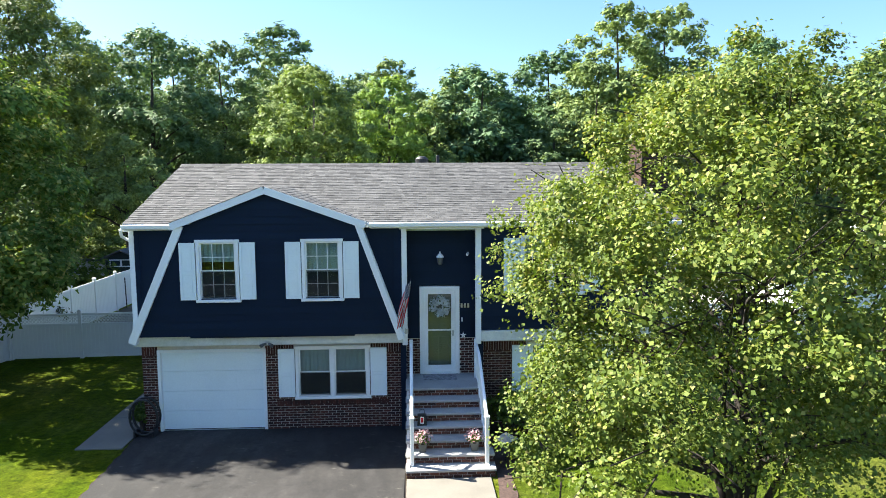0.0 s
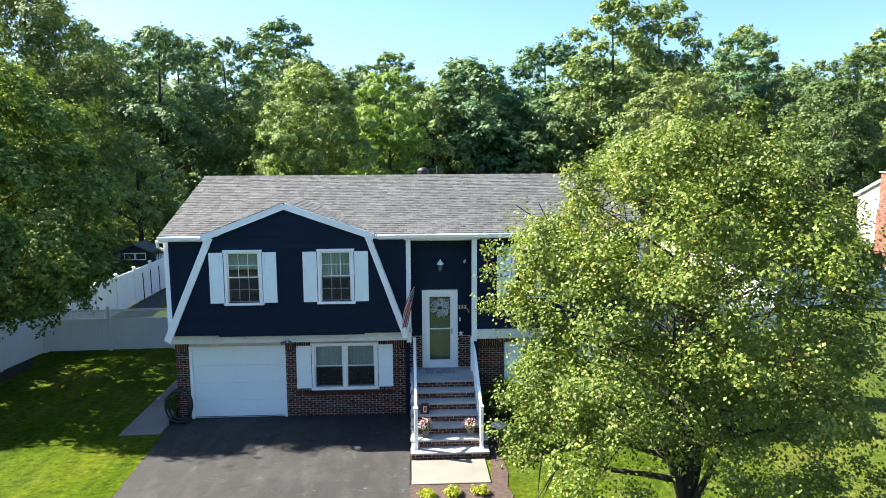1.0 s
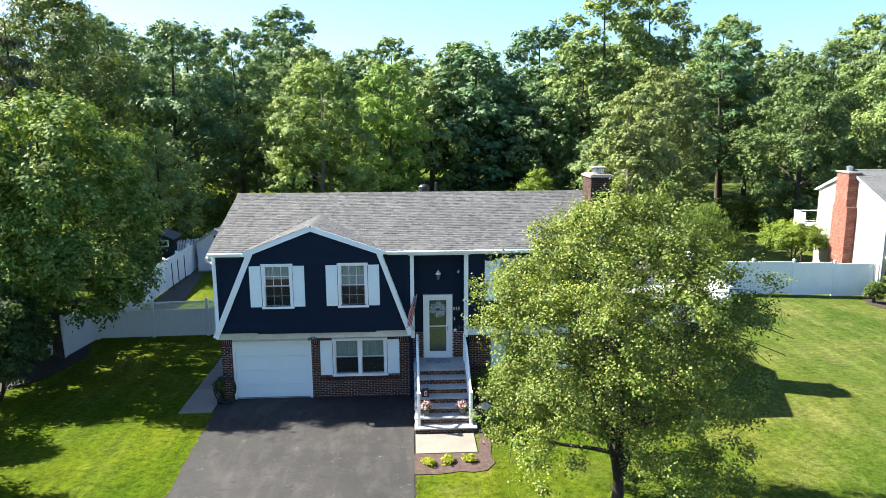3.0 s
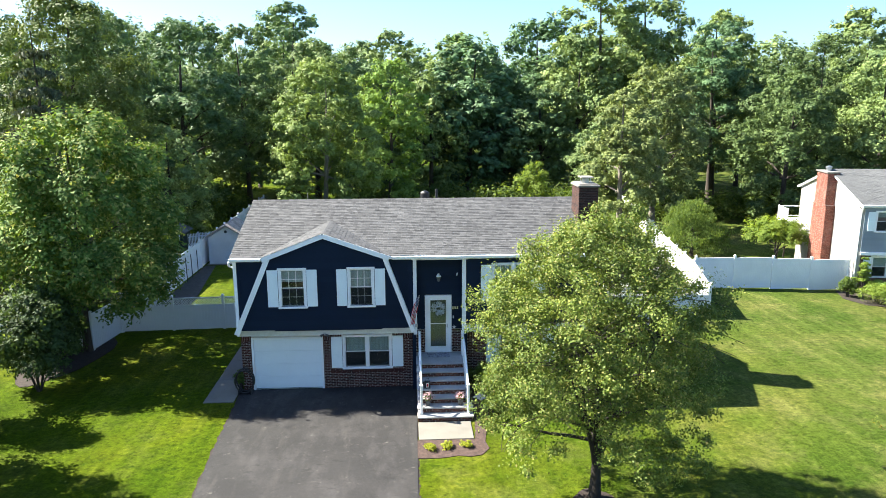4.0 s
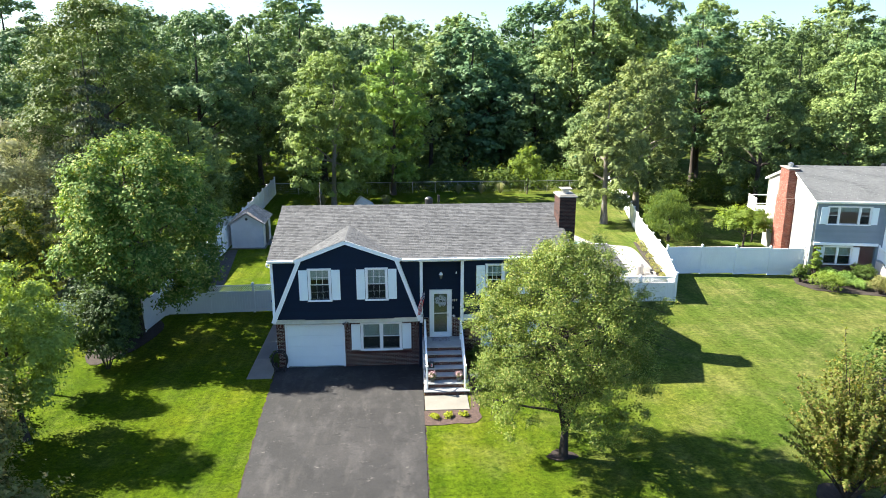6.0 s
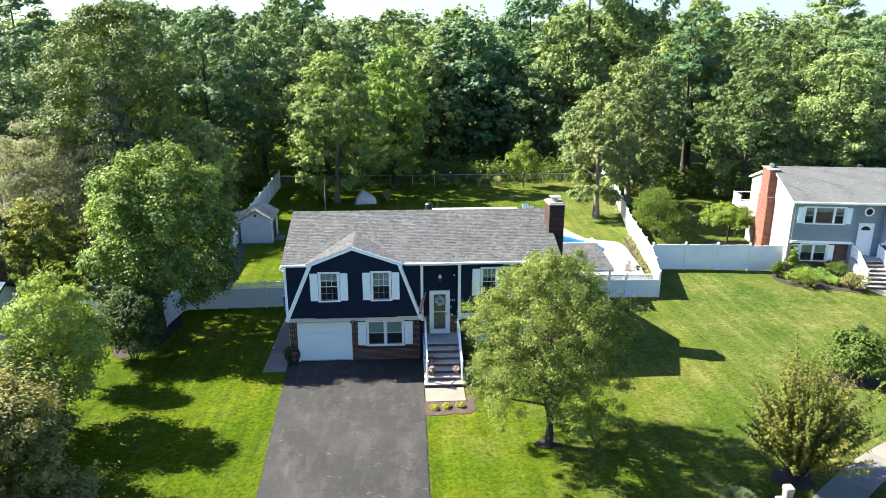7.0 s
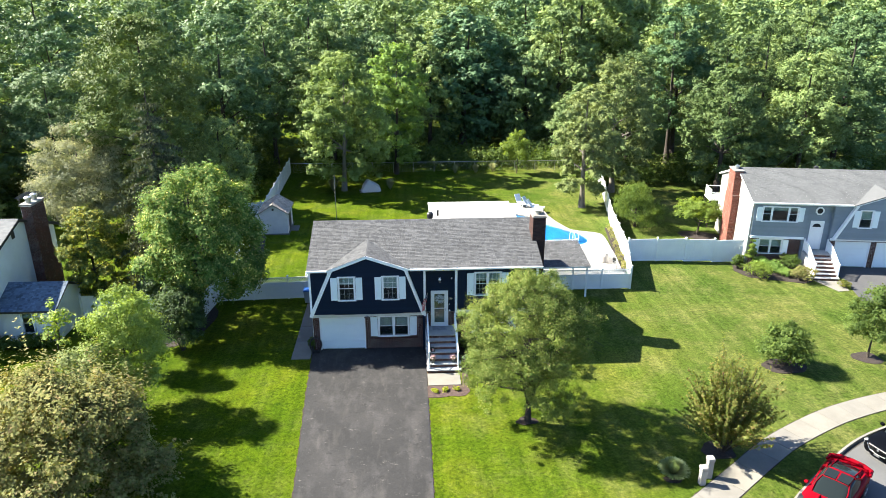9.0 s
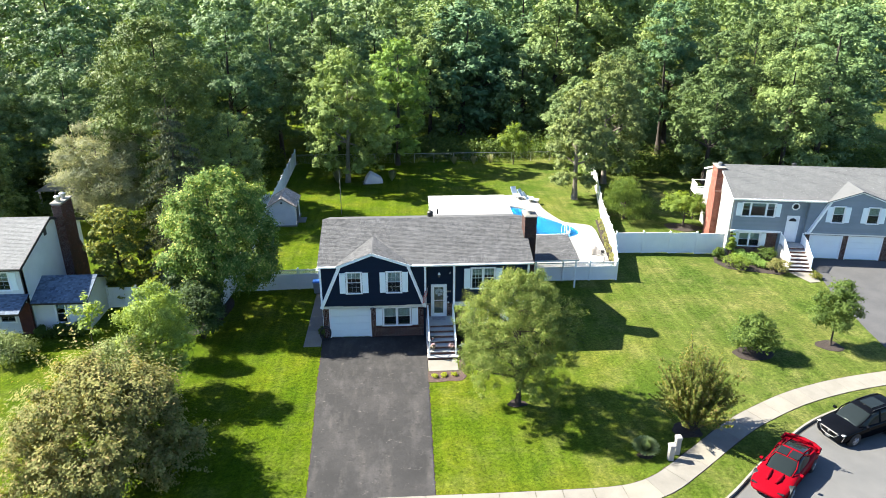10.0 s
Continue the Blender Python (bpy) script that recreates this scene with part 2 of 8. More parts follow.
# near-black, so that the shade of unlit rooms is in the colour
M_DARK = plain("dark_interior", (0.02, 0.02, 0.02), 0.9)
M_BLIND = plain("pale_curtain", (0.42, 0.52, 0.49), 0.8)
M_SAGE = surface("sage_door_paint", (0.17, 0.18, 0.135), (0.2, 0.205, 0.16), 1.5, 40, 0.45, relief=0.0, grain=0.05)
M_GARAGE = surface("garage_door_paint", (0.83, 0.88, 0.89), (0.87, 0.92, 0.92), 1.0, 30, 0.45, relief=0.001, grain=0.04)
M_BARK = surface("bark", (0.03, 0.022, 0.017), (0.065, 0.052, 0.042), 3.0, 25, 0.95, relief=0.03, grain=0.5, stretch=(1, 1, 0.25))
M_PALEBARK = surface("pale_bark", (0.12, 0.1, 0.08), (0.19, 0.17, 0.14), 3.0, 25, 0.95, relief=0.02, grain=0.4, stretch=(1, 1, 0.3))
M_BLACK = plain("black_plastic", (0.015, 0.015, 0.016), 0.5)
M_GREYSIDE = surface("grey_siding", (0.19, 0.225, 0.26), (0.23, 0.265, 0.3), 0.8, 30, 0.55, relief=0.001, grain=0.06, rand="object", rand_stops=[(0, (0.95, 0.95, 0.95)), (1, (1.06, 1.06, 1.06))])
M_CREAM = surface("cream_siding", (0.32, 0.295, 0.27), (0.37, 0.345, 0.315), 0.8, 30, 0.55, relief=0.001, grain=0.06)
M_METAL = plain("galvanised_metal", (0.45, 0.46, 0.47), 0.4, 0.9)

M_DARKBARK = surface("dark_bark", (0.013, 0.0095, 0.007), (0.032, 0.025, 0.02), 3.0, 25, 0.95, relief=0.03, grain=0.5, stretch=(1, 1, 0.25))
L_PEAR = leaf("pear_leaf", [(0.0, (0.0684, 0.1048, 0.0192)), (0.45, (0.1191, 0.1593, 0.0289)), (0.88, (0.1807, 0.2113, 0.042)), (1.0, (0.293, 0.255, 0.0874))], 0.2, back=(1.6, 1.7, 0.75), gloss=0.55)
L_WOOD = leaf("wood_leaf", [(0.0, (0.105, 0.152, 0.052)), (0.5, (0.145, 0.203, 0.068)), (1.0, (0.205, 0.268, 0.095))], 0.13, 0.42, back=(1.55, 1.6, 0.95))
L_MAPLE = leaf("maple_leaf", [(0.0, (0.0665, 0.125, 0.023)), (0.55, (0.1187, 0.19, 0.0331)), (0.85, (0.1995, 0.26, 0.0562)), (1.0, (0.399, 0.37, 0.1152))], 0.2, gloss=0.7)
L_BRIGHT = leaf("bright_leaf", [(0.0, (0.14, 0.225, 0.045)), (0.6, (0.195, 0.29, 0.06)), (1.0, (0.25, 0.345, 0.085))], 0.27)
L_OAK = leaf("oak_leaf", [(0.0, (0.062, 0.098, 0.03)), (0.5, (0.088, 0.132, 0.04)), (1.0, (0.13, 0.178, 0.056))], 0.14, back=(1.5, 1.55, 0.9))
L_SUNWOOD = leaf("sunlit_wood_leaf", [(0.0, (0.0858, 0.1223, 0.0301)), (0.6, (0.1118, 0.152, 0.0373)), (1.0, (0.1417, 0.1816, 0.0477))], 0.17, back=(1.5, 1.5, 0.8))
L_WEEP = leaf("weeping_leaf", [(0.0, (0.0723, 0.1105, 0.0255)), (0.6, (0.1105, 0.1615, 0.0357)), (1.0, (0.153, 0.204, 0.051))], 0.36)
L_PALEGRASS = leaf("pale_grass_blade", [(0.0, (0.2, 0.25, 0.114)), (0.6, (0.275, 0.325, 0.156)), (1.0, (0.3625, 0.4, 0.204))], 0.45, back=(1.3, 1.35, 0.9))
L_YARD = leaf("yard_tree_leaf", [(0.0, (0.144, 0.1956, 0.0492)), (0.6, (0.1904, 0.2521, 0.0629)), (1.0, (0.2415, 0.2999, 0.0821))], 0.2, back=(1.5, 1.55, 0.85))
L_SILVER = leaf("silver_leaf", [(0.0, (0.2, 0.212, 0.115)), (0.6, (0.255, 0.265, 0.15)), (1.0, (0.31, 0.31, 0.185))], 0.45, back=(1.4, 1.35, 0.9))
L_GREYGREEN = leaf("grey_green_leaf", [(0.0, (0.115, 0.1452, 0.0473)), (0.6, (0.1702, 0.2068, 0.0645)), (1.0, (0.2254, 0.2596, 0.0903))], 0.2, back=(1.5, 1.5, 0.85))
L_LOCUST = leaf("locust_leaf", [(0.0, (0.1495, 0.207, 0.0385)), (0.6, (0.2127, 0.2818, 0.055)), (1.0, (0.276, 0.3392, 0.077))], 0.3)
L_YELLOW = leaf("golden_leaf", [(0.0, (0.085, 0.12, 0.026)), (0.6, (0.175, 0.205, 0.04)), (1.0, (0.44, 0.38, 0.065))], 0.35)
L_OLIVE = leaf("olive_leaf", [(0.0, (0.1232, 0.1326, 0.0372)), (0.55, (0.1774, 0.1783, 0.0521)), (0.85, (0.2217, 0.1966, 0.067)), (1.0, (0.2463, 0.1783, 0.0744))], 0.2, gloss=0.75)
L_RUST = leaf("bronze_leaf", [(0.0, (0.09, 0.12, 0.024)), (0.55, (0.15, 0.17, 0.036)), (0.85, (0.195, 0.175, 0.046)), (1.0, (0.2, 0.13, 0.055))], 0.45)
L_SPRUCE = leaf("spruce_needles", [(0.0, (0.0403, 0.0529, 0.0271)), (0.6, (0.0756, 0.0907, 0.0468)), (1.0, (0.121, 0.131, 0.0725))], 0.1)
L_SHRUB = leaf("shrub_leaf", [(0.0, (0.05, 0.082, 0.017)), (0.6, (0.082, 0.125, 0.025)), (1.0, (0.12, 0.16, 0.034))], 0.38)
L_PERENNIAL = leaf("lime_perennial_leaf", [(0.0, (0.19, 0.225, 0.02)), (1.0, (0.33, 0.35, 0.04))], 0.4)
L_LIME = leaf("lime_leaf", [(0.0, (0.11, 0.165, 0.026)), (1.0, (0.18, 0.235, 0.045))], 0.45)
# darker than L_SHRUB: the maple's shade is put into the leaf colour
L_SHADED = leaf("shaded_evergreen_leaf", [(0.0, (0.03, 0.052, 0.018)), (0.6, (0.055, 0.09, 0.03)), (1.0, (0.085, 0.13, 0.044))], 0.3)


# ---- mesh helpers ----
def part(name, bm, material, parent=None, label="", smooth=False):
    """Links a bmesh as one mesh object under a thing or a part."""
    me = bpy.data.meshes.new(name)
    bm.normal_update()
    bm.to_mesh(me)
    bm.free()
    me.materials.append(material)
    if smooth:
        me.shade_smooth()
    ob = new(name, me)
    ob.parent = parent
    return tagged(ob, label)


def shared(name, me, parent, m):
    """One more piece on the same mesh data."""
    ob = new(name, me)
    ob.parent = parent
    ob.matrix_basis = m
    return ob


def thing(name, label, category, m=None, group="", kind=""):
    ob = new(name)
    ob.empty_display_size = 0.1
    if m is not None:
        ob.matrix_basis = m
    return tagged(ob, label, category, group, kind)


def box(bm, x0, x1, y0, y1, z0, z1, bevel=0.0):
    vs = [bm.verts.new((x, y, z)) for x in (x0, x1) for y in (y0, y1) for z in (z0, z1)]
    fs = [bm.faces.new([vs[i] for i in q]) for q in ((0, 1, 3, 2), (4, 6, 7, 5), (0, 4, 5, 1), (2, 3, 7, 6), (0, 2, 6, 4), (1, 5, 7, 3))]
    if bevel:
        bmesh.ops.bevel(bm, geom=list({e for f in fs for e in f.edges}), offset=bevel, segments=1, affect="EDGES")
    return bm


def boxes(*items, bevel=0.0):
    bm = bmesh.new()
    for it in items:
        box(bm, *it, bevel=bevel)
    return bm


def prism(bm, poly, axis, a, b):
    """A polygon of (u, v) pairs, drawn out along an axis from a to b. u, v are the other two axes in order."""
    def at(u, v, w):
        return {"x": (w, u, v), "y": (u, w, v), "z": (u, v, w)}[axis]
    lo = [bm.verts.new(at(u, v, a)) for u, v in poly]
    hi = [bm.verts.new(at(u, v, b)) for u, v in poly]
    n = len(poly)
    bm.faces.new(lo)
    bm.faces.new(hi[::-1])
    for i in range(n):
        bm.faces.new((lo[i], hi[i], hi[(i + 1) % n], lo[(i + 1) % n]))
    bmesh.ops.recalc_face_normals(bm, faces=bm.faces[:])
    return bm


def tube(bm, pts, radii, seg=8, cap=True):
    pts = [Vector(p) for p in pts]
    rings = []
    for i, p in enumerate(pts):
        d = (pts[min(i + 1, len(pts) - 1)] - pts[max(i - 1, 0)]).normalized()
        side = d.cross(Vector((0, 0, 1)) if abs(d.z) < 0.9 else Vector((1, 0, 0))).normalized()
        up = d.cross(side)
        r = radii[i] if isinstance(radii, (list, tuple)) else radii
        rings.append([bm.verts.new(p + (side * math.cos(a) + up * math.sin(a)) * r) for a in (math.tau * k / seg for k in range(seg))])
    for a, b in zip(rings, rings[1:]):
        for k in range(seg):
            bm.faces.new((a[k], a[(k + 1) % seg], b[(k + 1) % seg], b[k]))
    if cap:
        bm.faces.new(rings[0])
        bm.faces.new(rings[-1][::-1])
    return bm


def lathe(bm, profile, seg=20, centre=(0, 0, 0)):
    """Turns (radius, height) pairs round the upright axis."""
    cx, cy, cz = centre
    rings = [[bm.verts.new((cx + r * math.cos(math.tau * k / seg), cy + r * math.sin(math.tau * k / seg), cz + z)) for k in range(seg)] for r, z in profile]
    for a, b in zip(rings, rings[1:]):
        for k in range(seg):
            bm.faces.new((a[k], a[(k + 1) % seg], b[(k + 1) % seg], b[k]))
    bm.faces.new(rings[0][::-1])
    bm.faces.new(rings[-1])
    return bm


def raw(name, verts, faces, material, parent=None, label="", smooth=False):
    me = bpy.data.meshes.new(name)
    me.from_pydata(verts, [], faces)
    me.materials.append(material)
    if smooth:
        me.shade_smooth()
    ob = new(name, me)
    ob.parent = parent
    return tagged(ob, label)


def spans(a, b, holes):
    """What is left of the stretch a..b once the holes are taken out."""
    out, at = [], a
    for h0, h1 in sorted(holes):
        if h1 <= at or h0 >= b:
            continue
        if h0 > at:
            out.append((at, min(h0, b)))
        at = max(at, h1)
    if at < b:
        out.append((at, b))
    return out


def panel(bm, x0, x1, z0, z1, y0, y1, holes=()):
    """A wall slab facing -y with rectangular openings (x0, x1, z0, z1) that go through it."""
    zs = sorted({z0, z1, *(min(max(z, z0), z1) for h in holes for z in h[2:])})
    for a, b in zip(zs, zs[1:]):
        mid = (a + b) / 2
        for s, e in spans(x0, x1, [(h[0], h[1]) for h in holes if h[2] < mid < h[3]]):
            box(bm, s, e, y0, y1, a, b)
    return bm


# ---- ground ----
KERB_LINE = [(-400, -18.6), (-30, -18.6), (8, -18.6), (14.5, -18.55), (17.6, -18.25), (20.2, -17.3), (23.7, -14.5), (27.9, -11.4), (31, -9.9), (34.2, -8.95), (39, -8.1), (46, -7.6), (60, -7.4), (400, -7.4)]


def smooth_line(pts, steps=6):
    """A Catmull-Rom line through the points."""
    out = []
    n = len(pts)
    for i in range(n - 1):
        p0, p1, p2, p3 = (Vector(pts[min(max(k, 0), n - 1)]) for k in (i - 1, i, i + 1, i + 2))
        c = (p2 - p1).length
        if c > 60:
            out.append(tuple(p1))
            continue
        m1 = (p2 - p0) * c / ((p1 - p0).length + c)
        m2 = (p3 - p1) * c / ((p3 - p2).length + c)
        for s in range(steps):
            t = s / steps
            out.append(tuple(p1 * (2 * t ** 3 - 3 * t * t + 1) + m1 * (t ** 3 - 2 * t * t + t) + p2 * (3 * t * t - 2 * t ** 3) + m2 * (t ** 3 - t * t)))
    out.append(tuple(pts[-1]))
    return out


def offset_line(pts, d):
    """The line moved sideways, to its left for d > 0."""
    out = []
    for i, p in enumerate(pts):
        a, b = Vector(pts[max(i - 1, 0)]), Vector(pts[min(i + 1, len(pts) - 1)])
        t = (b - a).normalized()
        out.append((p[0] - t.y * d, p[1] + t.x * d))
    return out


kerb = smooth_line(KERB_LINE)
FALL = -0.28


def fall(x):
    """How far the land drops towards the grey house."""
    t = min(max((x - 26.0) / 10.0, 0.0), 1.0)
    return FALL * t * t * (3 - 2 * t)


def sloped(bm):
    """Lets the points of a mesh follow the fall of the land."""
    for v in bm.verts:
        v.co.z += fall(v.co.x)
    return bm


def strip(bm, line, y_far, z):
    """A sheet between a line and the straight line y = y_far, level with the rest of the land at its far edge."""
    rows_ = [[bm.verts.new((p[0], y, z + f * fall(p[0]))) for p in line for y in ((p[1] if y_ is None else y_),)] for y_, f in ((None, 1), (y_far * 0.7 + 4 if y_far > 0 else None, 1), (y_far, 0 if y_far > 0 else 1))]
    if y_far < 0:
        rows_.pop(1)
    for a, b in zip(rows_, rows_[1:]):
        for i in range(len(line) - 1):
            bm.faces.new((a[i], a[i + 1], b[i + 1], b[i]))
    loose = [v for v in bm.verts if not v.link_faces]
    bmesh.ops.delete(bm, geom=loose, context="VERTS")
    bmesh.ops.recalc_face_normals(bm, faces=bm.faces[:])


bm = bmesh.new()
strip(bm, kerb, 60, 0)
for x0, x1, y0, y1 in ((-2400, 2400, 60, 2600), (-2400, -400, -2000, 60), (400, 2400, -2000, 60), (-400, 400, -2000, -29)):
    bm.faces.new([bm.verts.new((x, y, 0)) for x, y in ((x0, y0), (x1, y0), (x1, y1), (x0, y1))])
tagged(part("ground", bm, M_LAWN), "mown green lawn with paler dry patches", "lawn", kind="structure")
bm = bmesh.new()
strip(bm, kerb, -29.2, -0.13)
tagged(part("road", bm, M_ROAD), "pale worn asphalt street", "road", kind="structure")
bm = bmesh.new()
inner = offset_line(kerb, 0.12)
rows4 = [[bm.verts.new((*p, z)) for p in line] for line, z in ((offset_line(kerb, -0.012), -0.14), (offset_line(kerb, 0.012), 0.012), (inner, 0.018), (inner, -0.05))]
for a, b in zip(rows4, rows4[1:]):
    for i in range(len(a) - 1):
        bm.faces.new((a[i], a[i + 1], b[i + 1], b[i]))
tagged(part("kerb", sloped(bm), M_KERB), "weathered concrete kerb along the street", "kerb", kind="structure")

# dark strip laid on the road in place of the kerb's own shadow
bm = bmesh.new()
gutter_out = offset_line(kerb, -0.16)
gut = [(bm.verts.new((*p, -0.126)), bm.verts.new((*q, -0.126))) for p, q in zip(offset_line(kerb, -0.008), gutter_out) if -60 < p[0] < 80]
for a, b in zip(gut, gut[1:]):
    bm.faces.new((a[0], b[0], b[1], a[1]))
bmesh.ops.recalc_face_normals(bm, faces=bm.faces[:])
tagged(part("gutter_dirt", sloped(bm), M_SOIL), "dark strip in the gutter that paints in the kerb's shadow", "gutter", kind="structure")

WALK_IN = [(-60, -15.92), (-20, -15.92), (6, -15.92), (12, -15.9), (15.8, -15.75), (17.5, -15.2), (19, -14.2), (23.5, -10.85), (26, -9.4), (28.8, -8.05), (32.5, -6.75), (36.3, -5.95), (42, -5.5), (60, -5.4)]
walk_in = smooth_line(WALK_IN, 10)
walk_out = offset_line(walk_in, -1.38)
pavement = thing("pavement", "pale concrete pavement slabs curving along the street", "pavement", kind="structure")


def along(pts, step):
    """Points at even steps along a line, as (place, index)."""
    out, left = [0], 0.0
    for i in range(1, len(pts)):
        left += (Vector(pts[i]) - Vector(pts[i - 1])).length
        if left >= step:
            out.append(i)
            left = 0.0
    return out


marks = along(walk_in, 1.35)
for a, b in zip(marks, marks[1:]):
    if walk_in[a][0] < -28 or walk_in[a][0] > 48:
        continue
    bm = bmesh.new()
    inn, outl = walk_in[a:b + 1], walk_out[a:b + 1]
    t0, t1 = (Vector(inn[1]) - Vector(inn[0])).normalized() * 0.012, (Vector(inn[-1]) - Vector(inn[-2])).normalized() * 0.012
    inn = [tuple(Vector(inn[0]) + t0), *inn[1:-1], tuple(Vector(inn[-1]) - t1)]
    outl = [tuple(Vector(outl[0]) + t0), *outl[1:-1], tuple(Vector(outl[-1]) - t1)]
    prism(bm, inn + outl[::-1], "z", -0.06, 0.036)
    part("slab", sloped(bm), M_CONCRETE, pavement)

for line, d, lab in ((walk_in, 0.045, "dark soil edge between lawn and pavement"), (walk_out, -0.03, "dark soil edge along the pavement's verge")):
    cut = [p for p in line if -28 < p[0] < 48]
    wide = [d * (1.0 + 0.7 * math.sin(1.7 * i) * math.cos(0.6 * i)) for i in range(len(cut))]
    bm = bmesh.new()
    pairs = [(bm.verts.new((*p, 0.008)), bm.verts.new((*q, 0.008))) for p, q in zip(cut, [offset_line(cut, w)[i] for i, w in enumerate(wide)])]
    for a, b in zip(pairs, pairs[1:]):
        bm.faces.new((a[0], b[0], b[1], a[1]))
    bmesh.ops.recalc_face_normals(bm, faces=bm.faces[:])
    tagged(part("soil_edge", sloped(bm), M_MULCH), lab, "soil edge", kind="structure")

driveway = smooth_line([(-0.62, 0.02), (-0.5, -1.3), (-0.38, -5), (0.02, -12), (0.2, -15.9)], 4) + [(6.47, -15.9), (6.5, -10), (6.55, -4), (6.58, 0.02)]
bm = bmesh.new()
prism(bm, driveway, "z", -0.08, 0.024)
tagged(part("driveway", bm, M_DRIVE), "dark patched asphalt driveway with pale wear marks", "driveway", kind="structure")
bm = bmesh.new()
prism(bm, [(-0.3, -17.31), (6.9, -17.31), (7.6, -18.58), (-1.0, -18.58)], "z", -0.08, 0.02)
tagged(part("driveway_apron", bm, M_CONCRETE), "concrete apron between pavement and street", "driveway", kind="structure")
for edge_, d_ in ((driveway[1:-4], -0.06), ([(6.58, -0.4), (6.55, -4)] + [(6.53 - 0.005 * k, -4.6 - 0.6 * k) for k in range(20)], 0.06)):
    fine_ = [tuple(Vector(a).lerp(Vector(b), k / 4)) for a, b in zip(edge_, edge_[1:]) for k in range(4)]
    outer_ = [offset_line(fine_, d_ * (1.0 + 0.8 * math.sin(2.3 * i) * math.cos(0.9 * i)))[i] for i in range(len(fine_))]
    bm = bmesh.new()
    pairs = [(bm.verts.new((*p, 0.006)), bm.verts.new((*q, 0.006))) for p, q in zip(fine_, outer_)]
    for a, b in zip(pairs, pairs[1:]):
        bm.faces.new((a[0], b[0], b[1], a[1]))
    bmesh.ops.recalc_face_normals(bm, faces=bm.faces[:])
    tagged(part("soil_edge", bm, M_MULCH), "dark ragged soil edge beside the driveway", "soil edge", kind="structure")
tagged(part("path", boxes((6.6, 8.53, -4.69, -3.36, -0.05, 0.035), bevel=0.008), M_CONCRETE), "sunlit concrete landing slab before the front steps", "path", kind="structure")
side_path = thing("side_path", "narrow concrete slab path beside the garage", "path", kind="structure")
for y0, y1 in ((-1.15, 1.1), (1.13, 3.3), (3.33, 5.6), (5.63, 8.0)):
    part("slab", boxes((-1.82, -0.64, y0, y1, -0.05, 0.028), bevel=0.008), M_CONCRETE, side_path)


def blob_poly(cx, cy, rx, ry, n=28, wob=0.12, seed=1):
    r = random.Random(seed)
    ph = [r.uniform(0, math.tau) for _ in range(3)]
    return [(cx + rx * (1 + wob * math.sin(2 * a + ph[0]) + wob * 0.6 * math.sin(5 * a + ph[1])) * math.cos(a), cy + ry * (1 + wob * math.sin(3 * a + ph[2])) * math.sin(a)) for a in (math.tau * k / n for k in range(n))]


def bed(poly, label, material=M_MULCH, z=0.021):
    bm = bmesh.new()
    prism(bm, poly, "z", -0.03, z)
    return tagged(part("mulch_bed", sloped(bm), material), label, "mulch bed", kind="structure")


bed([(6.5, -5.95), (6.5, -4.72), (8.56, -4.72), (8.68, -3.4), (8.72, -1.2), (8.72, -0.03), (13.6, -0.03), (13.6, -1.3), (10.2, -1.7), (9.4, -2.6), (9.0, -3.4), (9.02, -4.2), (8.9, -4.9), (8.98, -5.4), (8.7, -5.82), (8.3, -5.92), (7.9, -5.84), (7.3, -5.97)], "red-brown bark mulch bed before the house", M_REDMULCH)
bed(blob_poly(11.72, -8.5, 0.5, 0.38, wob=0.2, seed=3), "bare mulch ring round the tree trunk")
bed(blob_poly(28.5, -3.7, 1.25, 0.9, seed=4), "dark mulch ring under the round shrub")
bed(blob_poly(34.5, -2.6, 0.95, 0.75, seed=5), "dark mulch ring under the young tree")
bed(blob_poly(20.8, -11.6, 0.9, 0.7, seed=6), "mulch under the bronze shrub")
bed(blob_poly(17.75, -13.55, 0.4, 0.3, seed=7), "mulch round the grass clump")
bed(blob_poly(-9.6, 4.6, 1.5, 3.4, seed=8), "bare shaded soil under the maple")
bed(blob_poly(33.4, 21.0, 1.8, 1.2, seed=9), "bare soil round the small maple")


# ---- parts of houses ----
def siding(parent, x0, x1, z0, z1, y, holes, material, expo=0.19, clip=None, name="siding_board"):
    """Lapped boards facing -y, each a piece of its own."""
    n = max(1, round((z1 - z0) / expo))
    h = (z1 - z0) / n
    for i in range(n):
        a = z0 + i * h
        lo, hi = clip(a + h / 2) if clip else (x0, x1)
        cut = sorted({a, a + h, *(min(max(z, a), a + h) for q in holes for z in q[2:])})
        for c, d in zip(cut, cut[1:]):
            if d - c < 0.01:
                continue
            for s, e in spans(lo, hi, [(q[0], q[1]) for q in holes if q[2] < (c + d) / 2 < q[3]]):
                f0, f1 = 0.026 - 0.018 * (c - a) / h, 0.026 - 0.018 * (d - a) / h
                bm = bmesh.new()
                prism(bm, [(y - f0, c), (y - f1, d), (y + 0.01, d), (y + 0.01, c)], "x", s, e)
                part(name, bm, material, parent)


